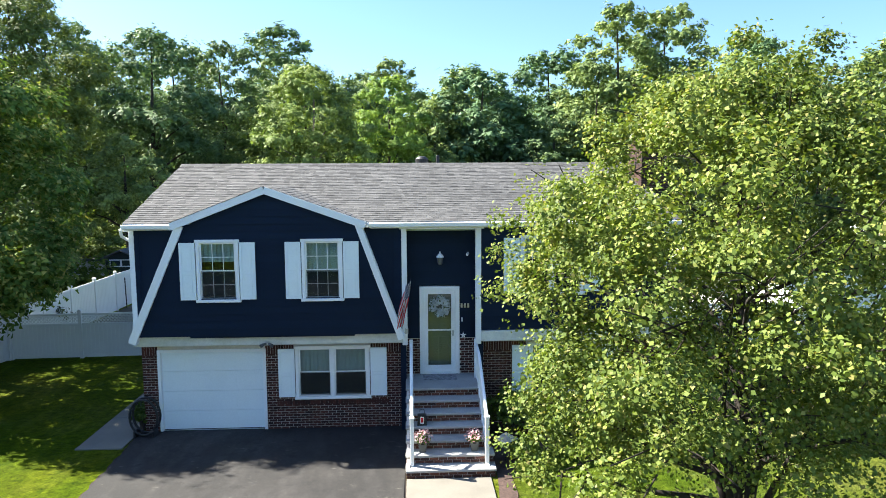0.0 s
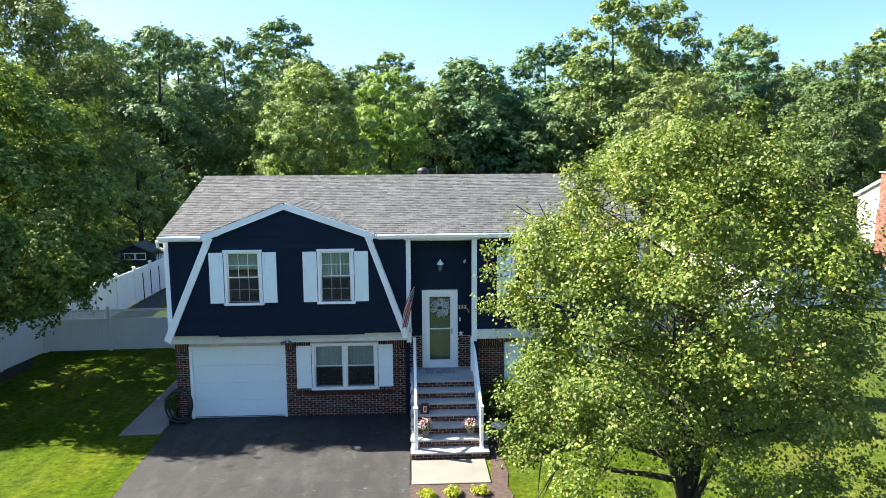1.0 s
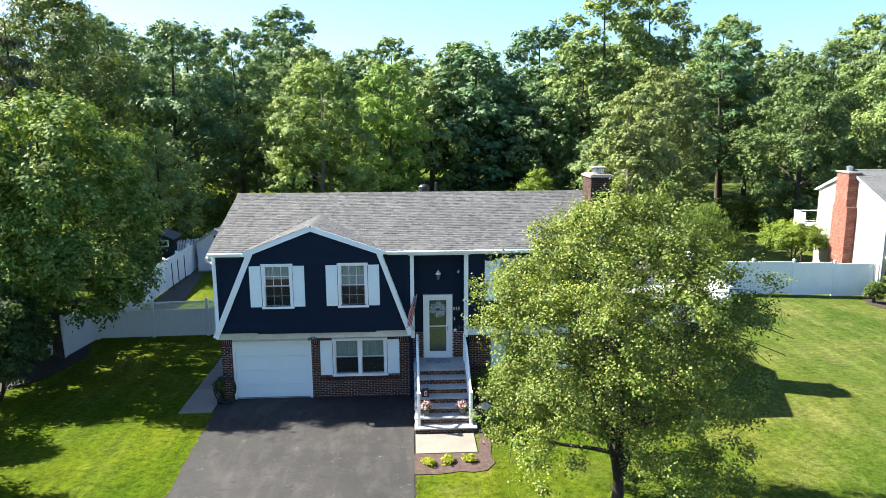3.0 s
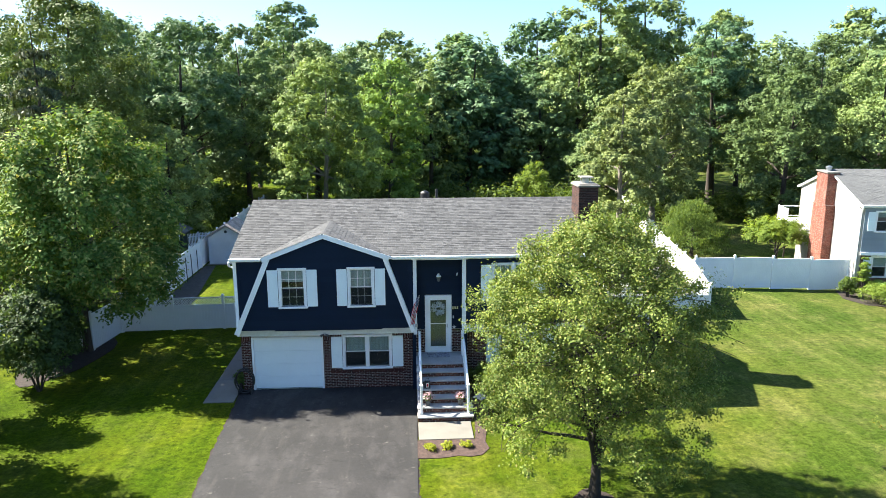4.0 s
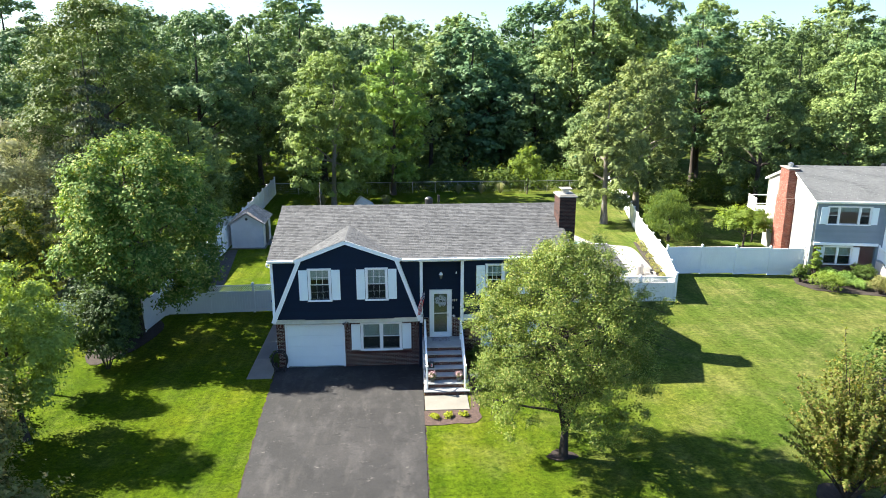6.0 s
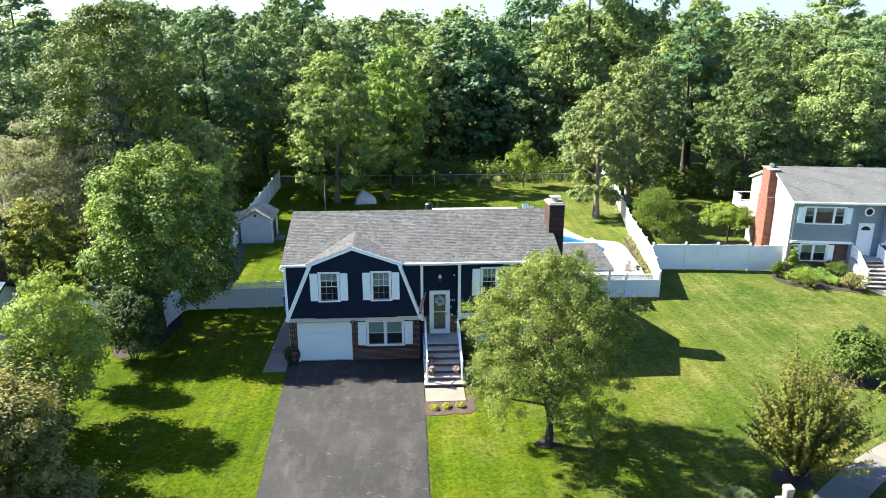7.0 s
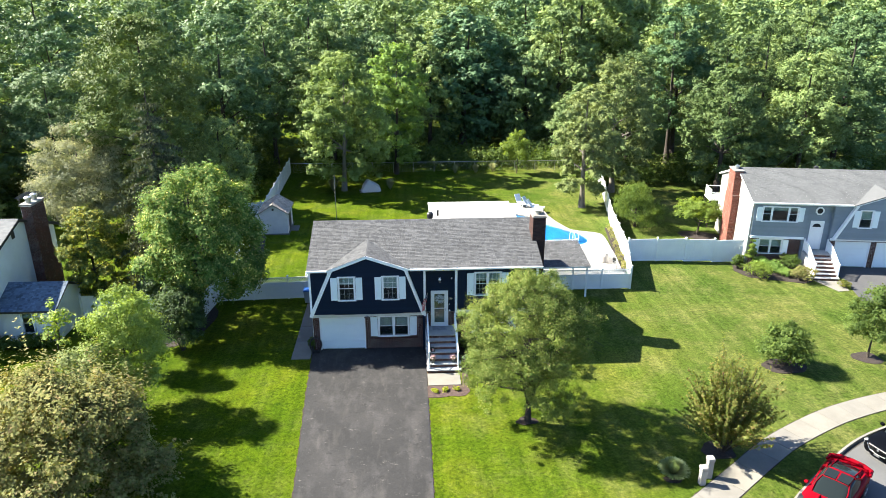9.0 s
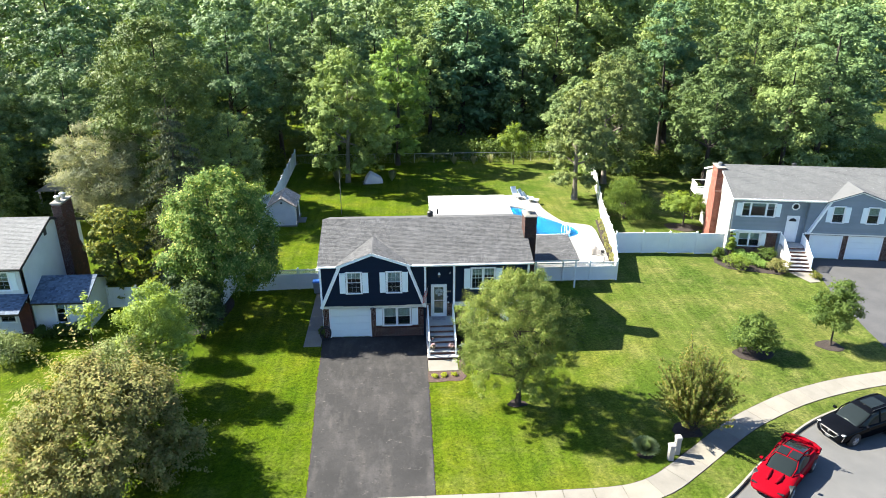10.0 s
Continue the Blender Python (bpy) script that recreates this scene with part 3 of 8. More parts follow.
def bricks(parent, x0, x1, z0, z1, y, holes, pick=None, joined=M_BRICKS, facing=-1, limit=300):
    """Running-bond bricks proud of the mortar; those in the stretch pick are pieces of their own."""
    bl, bh, j = 0.2, 0.056, 0.0145
    full = boxes((-bl / 2, bl / 2, -0.004, 0.03, -bh / 2, bh / 2))
    me = bpy.data.meshes.new("brick")
    full.to_mesh(me)
    full.free()
    me.materials.append(M_BRICK)
    rest = bmesh.new()
    rng = random.Random(11)
    made, row, z = 0, 0, z0 + j
    while z + bh <= z1:
        x = x0 - (bl + j) / 2 * (row % 2)
        while x < x1:
            a, b = max(x, x0), min(x + bl, x1)
            blocked = [(q[0] - 0.004, q[1] + 0.004) for q in holes if q[2] < z + bh / 2 < q[3]]
            for s, e in spans(a, b, blocked):
                if e - s < 0.03:
                    continue
                whole = e - s > bl - 0.002
                dy = rng.uniform(-0.002, 0.002)
                if whole and pick and pick[0] < s < pick[1] and pick[2] < z < pick[3] and made < limit:
                    shared("brick", me, parent, pose((s + e) / 2, y + dy, z + bh / 2))
                    made += 1
                else:
                    box(rest, s, e, y - 0.004 + dy, y + 0.03, z, z + bh)
            x += bl + j
        z += bh + j
        row += 1
    if len(rest.verts):
        tagged(part("brickwork", rest, joined, parent), kind="stuff")
    else:
        rest.free()


def window(parent, x0, x1, z0, z1, y, units=1, cols=3, rows=2, shutter=0.0, blind=0.45, shutter_drop=0.06, grid=True, wide_mid=False):
    """A double-hung window with casing, sashes, panes, glazing bars, sill and panelled shutters, in a wall facing -y."""
    c = 0.085
    bm = boxes((x0, x0 + c, y - 0.045, y + 0.1, z0, z1), (x1 - c, x1, y - 0.045, y + 0.1, z0, z1), (x0 - 0.02, x1 + 0.02, y - 0.055, y + 0.1, z1, z1 + 0.075), bevel=0.006)
    w = part("window", bm, M_WHITE, parent)
    part("sill", boxes((x0 - 0.03, x1 + 0.03, y - 0.075, y + 0.1, z0 - 0.07, z0), bevel=0.008), M_WHITE, w)
    inner0, inner1 = x0 + c, x1 - c
    if wide_mid:
        tot = inner1 - inner0
        cuts = [inner0, inner0 + tot * 0.25, inner1 - tot * 0.25, inner1]
    else:
        cuts = [inner0 + (inner1 - inner0) * i / units for i in range(units + 1)]
    m, s = 0.05, 0.042
    for i, (a, b) in enumerate(zip(cuts, cuts[1:])):
        if i:
            part("mullion", boxes((a - m, a + m, y - 0.03, y + 0.1, z0, z1), bevel=0.005), M_WHITE, w)
        a, b = (a + m if i else a), (b - m if b < inner1 - 1e-6 else b)
        zm = (z0 + z1) / 2
        fixed = wide_mid and i == 1
        for lo, hi, yy in ((((z0, z1, y + 0.02),)) if fixed else ((z0, zm + 0.02, y + 0.035), (zm - 0.02, z1, y + 0.01))):
            part("sash", boxes((a, a + s, yy, yy + 0.03, lo, hi), (b - s, b, yy, yy + 0.03, lo, hi), (a + s, b - s, yy, yy + 0.03, lo, lo + s), (a + s, b - s, yy, yy + 0.03, hi - s, hi)), M_WHITE, w)
            pane = part("pane", boxes((a + s, b - s, yy + 0.012, yy + 0.018, lo + s, hi - s)), M_PANE, w)
            pane.visible_shadow = False
            if lo == z0 and not fixed:
                part("insect_screen", boxes((a + s * 0.6, b - s * 0.6, yy - 0.03, yy - 0.028, lo + s * 0.6, hi - s * 0.4)), M_SCREEN, w, "dark insect screen over the lower sash")
            if grid and not fixed:
                bars = bmesh.new()
                for k in range(1, cols):
                    xx = a + s + (b - a - 2 * s) * k / cols
                    box(bars, xx - 0.009, xx + 0.009, yy + 0.004, yy + 0.011, lo + s, hi - s)
                for k in range(1, rows):
                    zz = lo + s + (hi - lo - 2 * s) * k / rows
                    box(bars, a + s, b - s, yy + 0.002, yy + 0.009, zz - 0.009, zz + 0.009)
                part("glazing_bars", bars, M_WHITE, w)
        if blind:
            bl = bmesh.new()
            n = 26
            zt, zb = z1 - 0.03, z1 - (z1 - z0) * blind
            prev = None
            for k in range(n + 1):
                xx = a + 0.01 + (b - a - 0.02) * k / n
                yy = y + 0.15 + 0.012 * math.sin(k * 1.9)
                cur = (bl.verts.new((xx, yy, zb)), bl.verts.new((xx, yy, zt)))
                if prev:
                    bl.faces.new((prev[0], cur[0], cur[1], prev[1]))
                prev = cur
            part("curtain", bl, M_BLIND, w, "pale curtain behind the glass")
    if shutter:
        for a, b in ((x0 - 0.02 - shutter, x0 - 0.02), (x1 + 0.02, x1 + 0.02 + shutter)):
            zz0, zz1 = z0 - 0.0 + 0.0, z1 - 0.0
            zm = zz0 + (zz1 - zz0) * 0.48
            f = 0.065
            part("shutter", boxes((a, b, y - 0.035, y - 0.004, zz0, zz1), (a, a + f, y - 0.05, y - 0.03, zz0, zz1), (b - f, b, y - 0.05, y - 0.03, zz0, zz1), (a + f, b - f, y - 0.05, y - 0.03, zz0, zz0 + f), (a + f, b - f, y - 0.05, y - 0.03, zm - f / 2, zm + f / 2), (a + f, b - f, y - 0.05, y - 0.03, zz1 - f, zz1), (a + f + 0.025, b - f - 0.025, y - 0.046, y - 0.03, zz0 + f + 0.03, zm - f / 2 - 0.03), (a + f + 0.025, b - f - 0.025, y - 0.046, y - 0.03, zm + f / 2 + 0.03, zz1 - f - 0.03)), M_SHUTTER, w)
    return w


def garage_door(parent, x0, x1, z1, y, material=M_GARAGE):
    door = part("garage_door", boxes((x0, x1, y + 0.14, y + 0.17, 0, z1)), material, parent)
    n = 4
    for i in range(n):
        a, b = z1 * i / n + 0.003, z1 * (i + 1) / n - 0.003
        bm = bmesh.new()
        box(bm, x0 + 0.01, x1 - 0.01, y + 0.1, y + 0.138, a, b, bevel=0.003)
        for k in range(4):
            w = (x1 - x0) / 4
            p0, p1 = x0 + w * k + 0.07, x0 + w * (k + 1) - 0.07
            box(bm, p0, p1, y + 0.097, y + 0.102, a + 0.09, b - 0.09, bevel=0.004)
        part("door_section", bm, material, door)
    part("door_seal", boxes((x0, x1, y + 0.09, y + 0.13, 0.026, 0.045)), M_BLACK, door)
    bm = boxes((x0 - 0.07, x0 + 0.01, y - 0.02, y + 0.16, 0.02, z1 + 0.07), (x1 - 0.01, x1 + 0.07, y - 0.02, y + 0.16, 0.02, z1 + 0.07), (x0 + 0.01, x1 - 0.01, y - 0.02, y + 0.16, z1 - 0.01, z1 + 0.07), bevel=0.005)
    part("door_frame", bm, M_WHITE, door)
    return door


def shingles(parent, origin, u, v, length, height, inside=None, material=M_SHINGLES, expo=0.145, tab=0.23, seed=1, piece=None):
    """Courses of asphalt shingles on a roof plane: u along the course, v up the slope. Those where piece(s, t) holds are objects of their own."""
    rng = random.Random(seed)
    o, u, v = Vector(origin), Vector(u).normalized(), Vector(v).normalized()
    n = u.cross(v)
    verts, faces, made = [], [], 0
    rows_n = int(height / expo)
    for i in range(rows_n):
        t0 = i * expo
        s = -rng.uniform(0, tab)
        while s < length:
            w = rng.uniform(0.6, 1.4) * tab * 0.75
            a, b = max(s, 0), min(s + w, length)
            s += w
            if b - a < 0.03:
                continue
            top = min(t0 + expo * 1.25, height)
            if inside and not (inside((a + b) / 2, t0 + expo * 0.3) and inside((a + b) / 2, min(top, t0 + expo))):
                continue
            lift = rng.choice((0.003, 0.005, 0.009))
            low = [(a + 0.002, t0, 0.0), (b - 0.002, t0, 0.0), (b - 0.002, t0, lift + 0.006), (a + 0.002, t0, lift + 0.006), (a + 0.002, top, 0.002), (b - 0.002, top, 0.002)]
            pts = [o + u * p + v * q + n * r for p, q, r in low]
            if piece and piece((a + b) / 2, t0) and made < 300:
                c = pts[0]
                raw("shingle", [tuple(p - c) for p in pts], [(0, 1, 2, 3), (3, 2, 5, 4), (0, 3, 4), (1, 5, 2)], M_SHINGLE, parent).location = c
                made += 1
                continue
            k = len(verts)
            verts += [tuple(p) for p in pts]
            faces += [(k, k + 1, k + 2, k + 3), (k + 3, k + 2, k + 5, k + 4), (k, k + 3, k + 4), (k + 1, k + 5, k + 2)]
    return tagged(raw("shingle_covering", verts, faces, material, parent), kind="stuff")


def gable_roof(parent, x0, x1, y_front, z_eave, y_ridge, z_ridge, y_back, shingle=M_SHINGLES, piece=None, trim=M_WHITE, seed=1):
    """Two slopes with thickness, shingle courses, ridge caps, gutter and rake boards."""
    th = 0.14
    roof = part("roof", prism(bmesh.new(), [(y_front, z_eave - 0.01), (y_ridge, z_ridge - 0.01), (y_back, z_eave - 0.01), (y_back, z_eave - th), (y_ridge, z_ridge - th - 0.03), (y_front, z_eave - th)], "x", x0, x1), M_BLACK if trim is None else trim, parent)
    run, rise = y_ridge - y_front, z_ridge - z_eave
    length = math.hypot(run, rise)
    shingles(roof, (x0 - 0.03, y_front, z_eave), (1, 0, 0), (0, run, rise), x1 - x0 + 0.06, length, material=shingle, seed=seed, piece=piece)
    run2 = y_back - y_ridge
    shingles(roof, (x1 + 0.03, y_back + 0.03, z_eave), (-1, 0, 0), (0, -run2, rise), x1 - x0 + 0.06, math.hypot(run2, rise), material=shingle, tab=0.6, expo=0.29, seed=seed + 1)
    rng = random.Random(seed)
    x = x0 - 0.03
    caps = bmesh.new()
    while x < x1:
        w = min(0.2, x1 + 0.03 - x)
        h = 0.018 + rng.uniform(0, 0.008)
        prism(caps, [(y_ridge - 0.15, z_ridge - 0.15 * rise / run + 0.012), (y_ridge, z_ridge + h + 0.012), (y_ridge + 0.15, z_ridge - 0.15 * rise / run2 + 0.012)], "x", x, x + w * 0.98)
        x += w
    tagged(part("ridge_capping", caps, shingle, roof), kind="stuff")
    return roof


# ---- main house ----
HX0, HX1 = -0.42, 13.6
EAVE_Y, EAVE_Z, RIDGE_Y, RIDGE_Z, BACK_Y = -0.5, 5.69, 4.32, 7.25, 9.2
UP_Y, GAM_Y = -0.28, -0.54
house = thing("house", "two-storey navy sided house with brick lower floor and grey shingle roof", "house")

# lower floor: brick
left_holes = [(0.0, 2.74, -1, 2.2), (3.63, 5.57, 0.94, 2.25)]
right_holes = [(9.98, 11.92, 0.97, 2.25)]
w = part("brick_wall", panel(panel(bmesh.new(), -0.47, 6.62, 0, 2.36, 0.012, 0.2, left_holes), 8.5, 13.5, 0, 2.36, 0.012, 0.2, right_holes), M_MORTAR, house)
bricks(w, -0.47, 6.62, 0, 2.15, 0.0, left_holes, pick=(2.8, 6.6, 0.0, 2.3))
bricks(w, 8.5, 13.5, 0, 2.15, 0.0, right_holes)
soldier = bmesh.new()
rng = random.Random(77)
for a, b, hs in ((-0.47, 6.62, left_holes), (8.5, 13.5, right_holes)):
    for s, e in spans(a, b, [(q[0] - 0.06, q[1] + 0.06) for q in hs]):
        x = s
        while x + 0.058 <= e:
            box(soldier, x, x + 0.058, rng.uniform(-0.004, 0.002), 0.03, 2.118, 2.352)
            x += 0.0695
tagged(part("soldier_course", soldier, M_BRICKS, w), kind="stuff")
rowlock = bmesh.new()
for a, b, z in ((3.08, 6.08, 0.80), (9.4, 12.5, 0.85)):
    x = a
    while x < b:
        box(rowlock, x, x + 0.058, -0.035, 0.03, z - 0.1, z)
        x += 0.069
tagged(part("rowlock_sill", rowlock, M_BRICKS, w), kind="stuff")
side = part("side_wall", boxes((-0.47, -0.3, 0.2, 8.6, 0, 2.6), (13.33, 13.5, 0.2, 8.6, 0, 2.6), (-0.47, 13.5, 8.6, 8.8, 0, 5.7)), M_NAVY, house)
# recessed entry
entry_holes = [(6.97, 8.06, 1.4, 3.9)]
recess = part("entry_wall", boxes((6.45, 6.6, -0.28, 0.3, 0, 5.5), (8.52, 8.67, -0.28, 0.3, 0, 5.5)), M_NAVY, house)
panel_bm = panel(bmesh.new(), 6.6, 8.52, 0, 5.6, 0.16, 0.3, entry_holes)
part("entry_backing", panel_bm, M_NAVY, house)
siding(recess, 6.6, 8.52, 2.45, 5.6, 0.15, entry_holes, M_NAVY)
entry_bricks = part("entry_brick_wall", panel(bmesh.new(), 6.6, 8.52, 0.2, 2.45, 0.14, 0.158, entry_holes), M_MORTAR, house)
bricks(entry_bricks, 6.6, 8.52, 1.44, 2.44, 0.132, entry_holes)
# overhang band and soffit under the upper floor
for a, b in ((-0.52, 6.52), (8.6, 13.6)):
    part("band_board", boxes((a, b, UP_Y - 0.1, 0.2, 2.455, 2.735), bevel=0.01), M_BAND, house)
# upper floor
up_left = [(1.28, 2.3, 3.74, 5.2), (3.96, 4.95, 3.74, 5.2)]
up_right = [(9.68, 11.33, 3.77, 5.22)]
upper = part("upper_wall", panel(panel(bmesh.new(), HX0, 6.52, 2.6, 5.6, UP_Y + 0.012, UP_Y + 0.16, up_left), 8.6, HX1, 2.6, 5.6, UP_Y + 0.012, UP_Y + 0.16, up_right), M_NAVY, house)
siding(upper, HX0, 6.52, 2.75, 5.55, UP_Y, [(-0.3, 6.3, 2.5, 5.4)], M_NAVY)
siding(upper, 8.6, HX1, 2.75, 5.55, UP_Y, up_right, M_NAVY)
gable_l = prism(bmesh.new(), [(UP_Y, 2.6), (8.7, 2.6), (8.7, 5.55), (RIDGE_Y, RIDGE_Z - 0.12), (UP_Y, 5.62)], "x", HX0 + 0.01, HX0 + 0.16)
part("gable_wall", gable_l, M_NAVY, house)
gable_r = prism(bmesh.new(), [(UP_Y, 2.6), (8.7, 2.6), (8.7, 5.55), (RIDGE_Y, RIDGE_Z - 0.12), (UP_Y, 5.62)], "x", HX1 - 0.16, HX1 - 0.01)
part("gable_wall", gable_r, M_NAVY, house)
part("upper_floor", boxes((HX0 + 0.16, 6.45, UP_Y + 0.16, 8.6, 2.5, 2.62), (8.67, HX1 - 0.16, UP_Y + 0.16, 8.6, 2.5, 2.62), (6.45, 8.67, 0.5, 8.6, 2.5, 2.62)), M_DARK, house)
part("ceiling", boxes((HX0 + 0.16, HX1 - 0.16, UP_Y + 0.16, 8.6, 5.42, 5.5)), M_BLIND, house)

# gambrel front, proud of the upper wall


def gam_span(z):
    if z <= 5.62:
        t = (z - 2.75) / 2.87
        return -0.42 + 1.35 * t, 6.42 - 1.09 * t
    t = (z - 5.62) / 0.88
    return 0.85 + 2.1 * t, 5.41 - 2.3 * t


gambrel = part("gambrel_wall", panel(bmesh.new(), 1.0, 5.25, 2.7, 5.6, GAM_Y + 0.011, UP_Y, up_left), M_NAVY, house)
siding(gambrel, 0, 0, 2.75, 6.44, GAM_Y, up_left, M_NAVY, clip=gam_span)
bm = bmesh.new()
prism(bm, [(-0.42, 2.75), (0.93, 5.62), (1.05, 5.62), (1.05, 2.75)], "y", GAM_Y + 0.011, UP_Y)
prism(bm, [(5.2, 2.75), (5.2, 5.62), (5.33, 5.62), (6.42, 2.75)], "y", GAM_Y + 0.011, UP_Y)
prism(bm, [(0.93, 5.6), (3.03, 6.48), (5.33, 5.6)], "y", GAM_Y + 0.011, UP_Y + 0.5)
part("gambrel_backing", bm, M_NAVY, gambrel)


def plank_on_face(a, b, wide, y0, y1, material, parent, name):
    """A board from a to b, (x, z) pairs on a wall facing -y."""
    d = Vector((b[0] - a[0], b[1] - a[1])).normalized()
    n = Vector((-d.y, d.x)) * wide / 2
    bm = bmesh.new()
    prism(bm, [(a[0] + n.x, a[1] + n.y), (b[0] + n.x, b[1] + n.y), (b[0] - n.x, b[1] - n.y), (a[0] - n.x, a[1] - n.y)], "y", y0, y1)
    return part(name, bm, material, parent)


plank_on_face((-0.47, 2.6), (0.87, 5.64), 0.2, GAM_Y - 0.09, UP_Y, M_WHITE, gambrel, "slanted_trim")
plank_on_face((6.48, 2.6), (5.39, 5.64), 0.16, GAM_Y - 0.09, UP_Y, M_WHITE, gambrel, "slanted_trim")
plank_on_face((0.66, 5.62), (3.03, 6.53), 0.185, GAM_Y - 0.135, UP_Y, M_WHITE, gambrel, "rake_board")
plank_on_face((3.03, 6.53), (5.58, 5.62), 0.185, GAM_Y - 0.132, UP_Y, M_WHITE, gambrel, "rake_board")
# dormer roof running back into the main slope
SLOPE = (RIDGE_Z - EAVE_Z) / (RIDGE_Y - EAVE_Y)
DZ = 6.63
dy = EAVE_Y + (DZ - EAVE_Z) / SLOPE
for side_sign, xe in ((-1, 0.64), (1, 5.6)):
    ze, yf = 5.71, GAM_Y - 0.1
    apex_f, apex_b, foot_f = Vector((3.03, yf, DZ)), Vector((3.03, dy + 0.05, DZ)), Vector((xe, yf, ze))
    foot_b = Vector((xe, EAVE_Y + 0.05, ze + 0.02))
    lift = Vector((0, 0, 0.07))
    bm = bmesh.new()
    top = [bm.verts.new(p) for p in (foot_f, apex_f, apex_b, foot_b)]
    low = [bm.verts.new(p - lift) for p in (foot_f, apex_f, apex_b, foot_b)]
    bm.faces.new(top)
    bm.faces.new(low[::-1])
    for i in range(4):
        bm.faces.new((top[i], low[i], low[(i + 1) % 4], top[(i + 1) % 4]))
    bmesh.ops.recalc_face_normals(bm, faces=bm.faces[:])
    slab = part("dormer_roof", bm, M_SHINGLE, house)
    up = apex_f - foot_f
    lng, hgt = dy - yf + 0.1, up.length
    def in_tri(s, t, L=lng, H=hgt):
        return s < (EAVE_Y + 0.3 - yf) + (dy - EAVE_Y - 0.1) * t / H
    if side_sign < 0:
        shingles(slab, apex_b - up * 1.0 + Vector((0, 0, 0.004)), (0, -1, 0), up, lng, hgt, inside=lambda s, t: in_tri(lng - s, t), seed=31)
    else:
        shingles(slab, foot_f + Vector((0, 0, 0.004)), (0, 1, 0), up, lng, hgt, inside=in_tri, seed=32)

main_roof = gable_roof(house, -0.57, 13.85, EAVE_Y, EAVE_Z, RIDGE_Y, RIDGE_Z, BACK_Y, piece=lambda s, t: 6.4 < s < 9.7 and t < 4.4, seed=5)
for a, b in ((-0.6, 0.62), (5.68, 13.87)):
    part("gutter", prism(bmesh.new(), [(EAVE_Y - 0.005, EAVE_Z - 0.02), (EAVE_Y - 0.115, EAVE_Z - 0.03), (EAVE_Y - 0.1, EAVE_Z - 0.12), (EAVE_Y - 0.06, EAVE_Z - 0.15), (EAVE_Y - 0.005, EAVE_Z - 0.15)], "x", a, b), M_WHITE, house)
for a, b in ((-0.56, 0.6), (5.7, 13.83)):
    part("soffit", boxes((a, b, EAVE_Y + 0.01, UP_Y, EAVE_Z - 0.17, EAVE_Z - 0.145)), M_WHITE, house)
part("entry_ceiling", boxes((6.45, 8.67, EAVE_Y + 0.02, 0.3, EAVE_Z - 0.2, EAVE_Z - 0.175)), M_WHITE, house)
for x in (-0.57, 13.75):
    bm = bmesh.new()
    prism(bm, [(EAVE_Y, EAVE_Z - 0.01), (RIDGE_Y, RIDGE_Z - 0.01), (BACK_Y, EAVE_Z - 0.01), (BACK_Y, EAVE_Z - 0.2), (RIDGE_Y, RIDGE_Z - 0.2), (EAVE_Y, EAVE_Z - 0.2)], "x", x - 0.015, x + 0.1)
    part("rake_board", bm, M_WHITE, house)
# corner boards and posts
part("corner_board", boxes((-0.53, -0.4, UP_Y - 0.035, UP_Y + 0.14, 2.62, 5.5), bevel=0.006), M_WHITE, house)
part("corner_board", boxes((13.52, 13.66, UP_Y - 0.035, UP_Y + 0.14, 2.62, 5.5), bevel=0.006), M_WHITE, house)
part("entry_post", boxes((6.5, 6.64, UP_Y - 0.05, UP_Y + 0.1, 2.37, 5.48), bevel=0.006), M_WHITE, house)
part("entry_post", boxes((8.46, 8.61, UP_Y - 0.05, UP_Y + 0.1, 2.37, 5.48), bevel=0.006), M_WHITE, house)
bm = bmesh.new()
tube(bm, [(-0.6, -0.6, 5.56), (-0.62, -0.5, 5.38), (-0.53, 0.3, 5.05), (-0.5, 0.4, 4.7), (-0.5, 0.4, 2.5), (-0.53, 0.4, 0.1)], 0.04, 8)
part("downpipe", bm, M_WHITE, house)
# added panels behind the windows, coloured as room shade to keep the panes dark
part("dark_backing", boxes((HX0 + 0.17, 6.4, 2.4, 2.5, 2.63, 5.4), (8.7, HX1 - 0.17, 2.4, 2.5, 2.63, 5.4), (-0.29, 6.4, 2.4, 2.5, 0.0, 2.49), (8.7, 13.3, 2.4, 2.5, 0.0, 2.49)), M_DARK, house)
# windows
window(house, 1.25, 2.33, 3.72, 5.2, GAM_Y - 0.026, cols=3, rows=2, shutter=0.4, blind=0.35)
window(house, 3.93, 4.98, 3.72, 5.2, GAM_Y - 0.026, cols=3, rows=2, shutter=0.4, blind=0.55)
window(house, 3.6, 5.6, 0.92, 2.25, -0.012, units=2, cols=3, rows=2, shutter=0.44, blind=0.52, grid=False)
window(house, 9.65, 11.36, 3.75, 5.22, UP_Y - 0.026, units=2, cols=3, rows=2, shutter=0.42, blind=0.4)
window(house, 9.95, 11.95, 0.95, 2.25, -0.012, units=2, cols=3, rows=2, shutter=0.44, blind=0.4, grid=False)
garage_door(house, 0.0, 2.74, 2.2, -0.01)
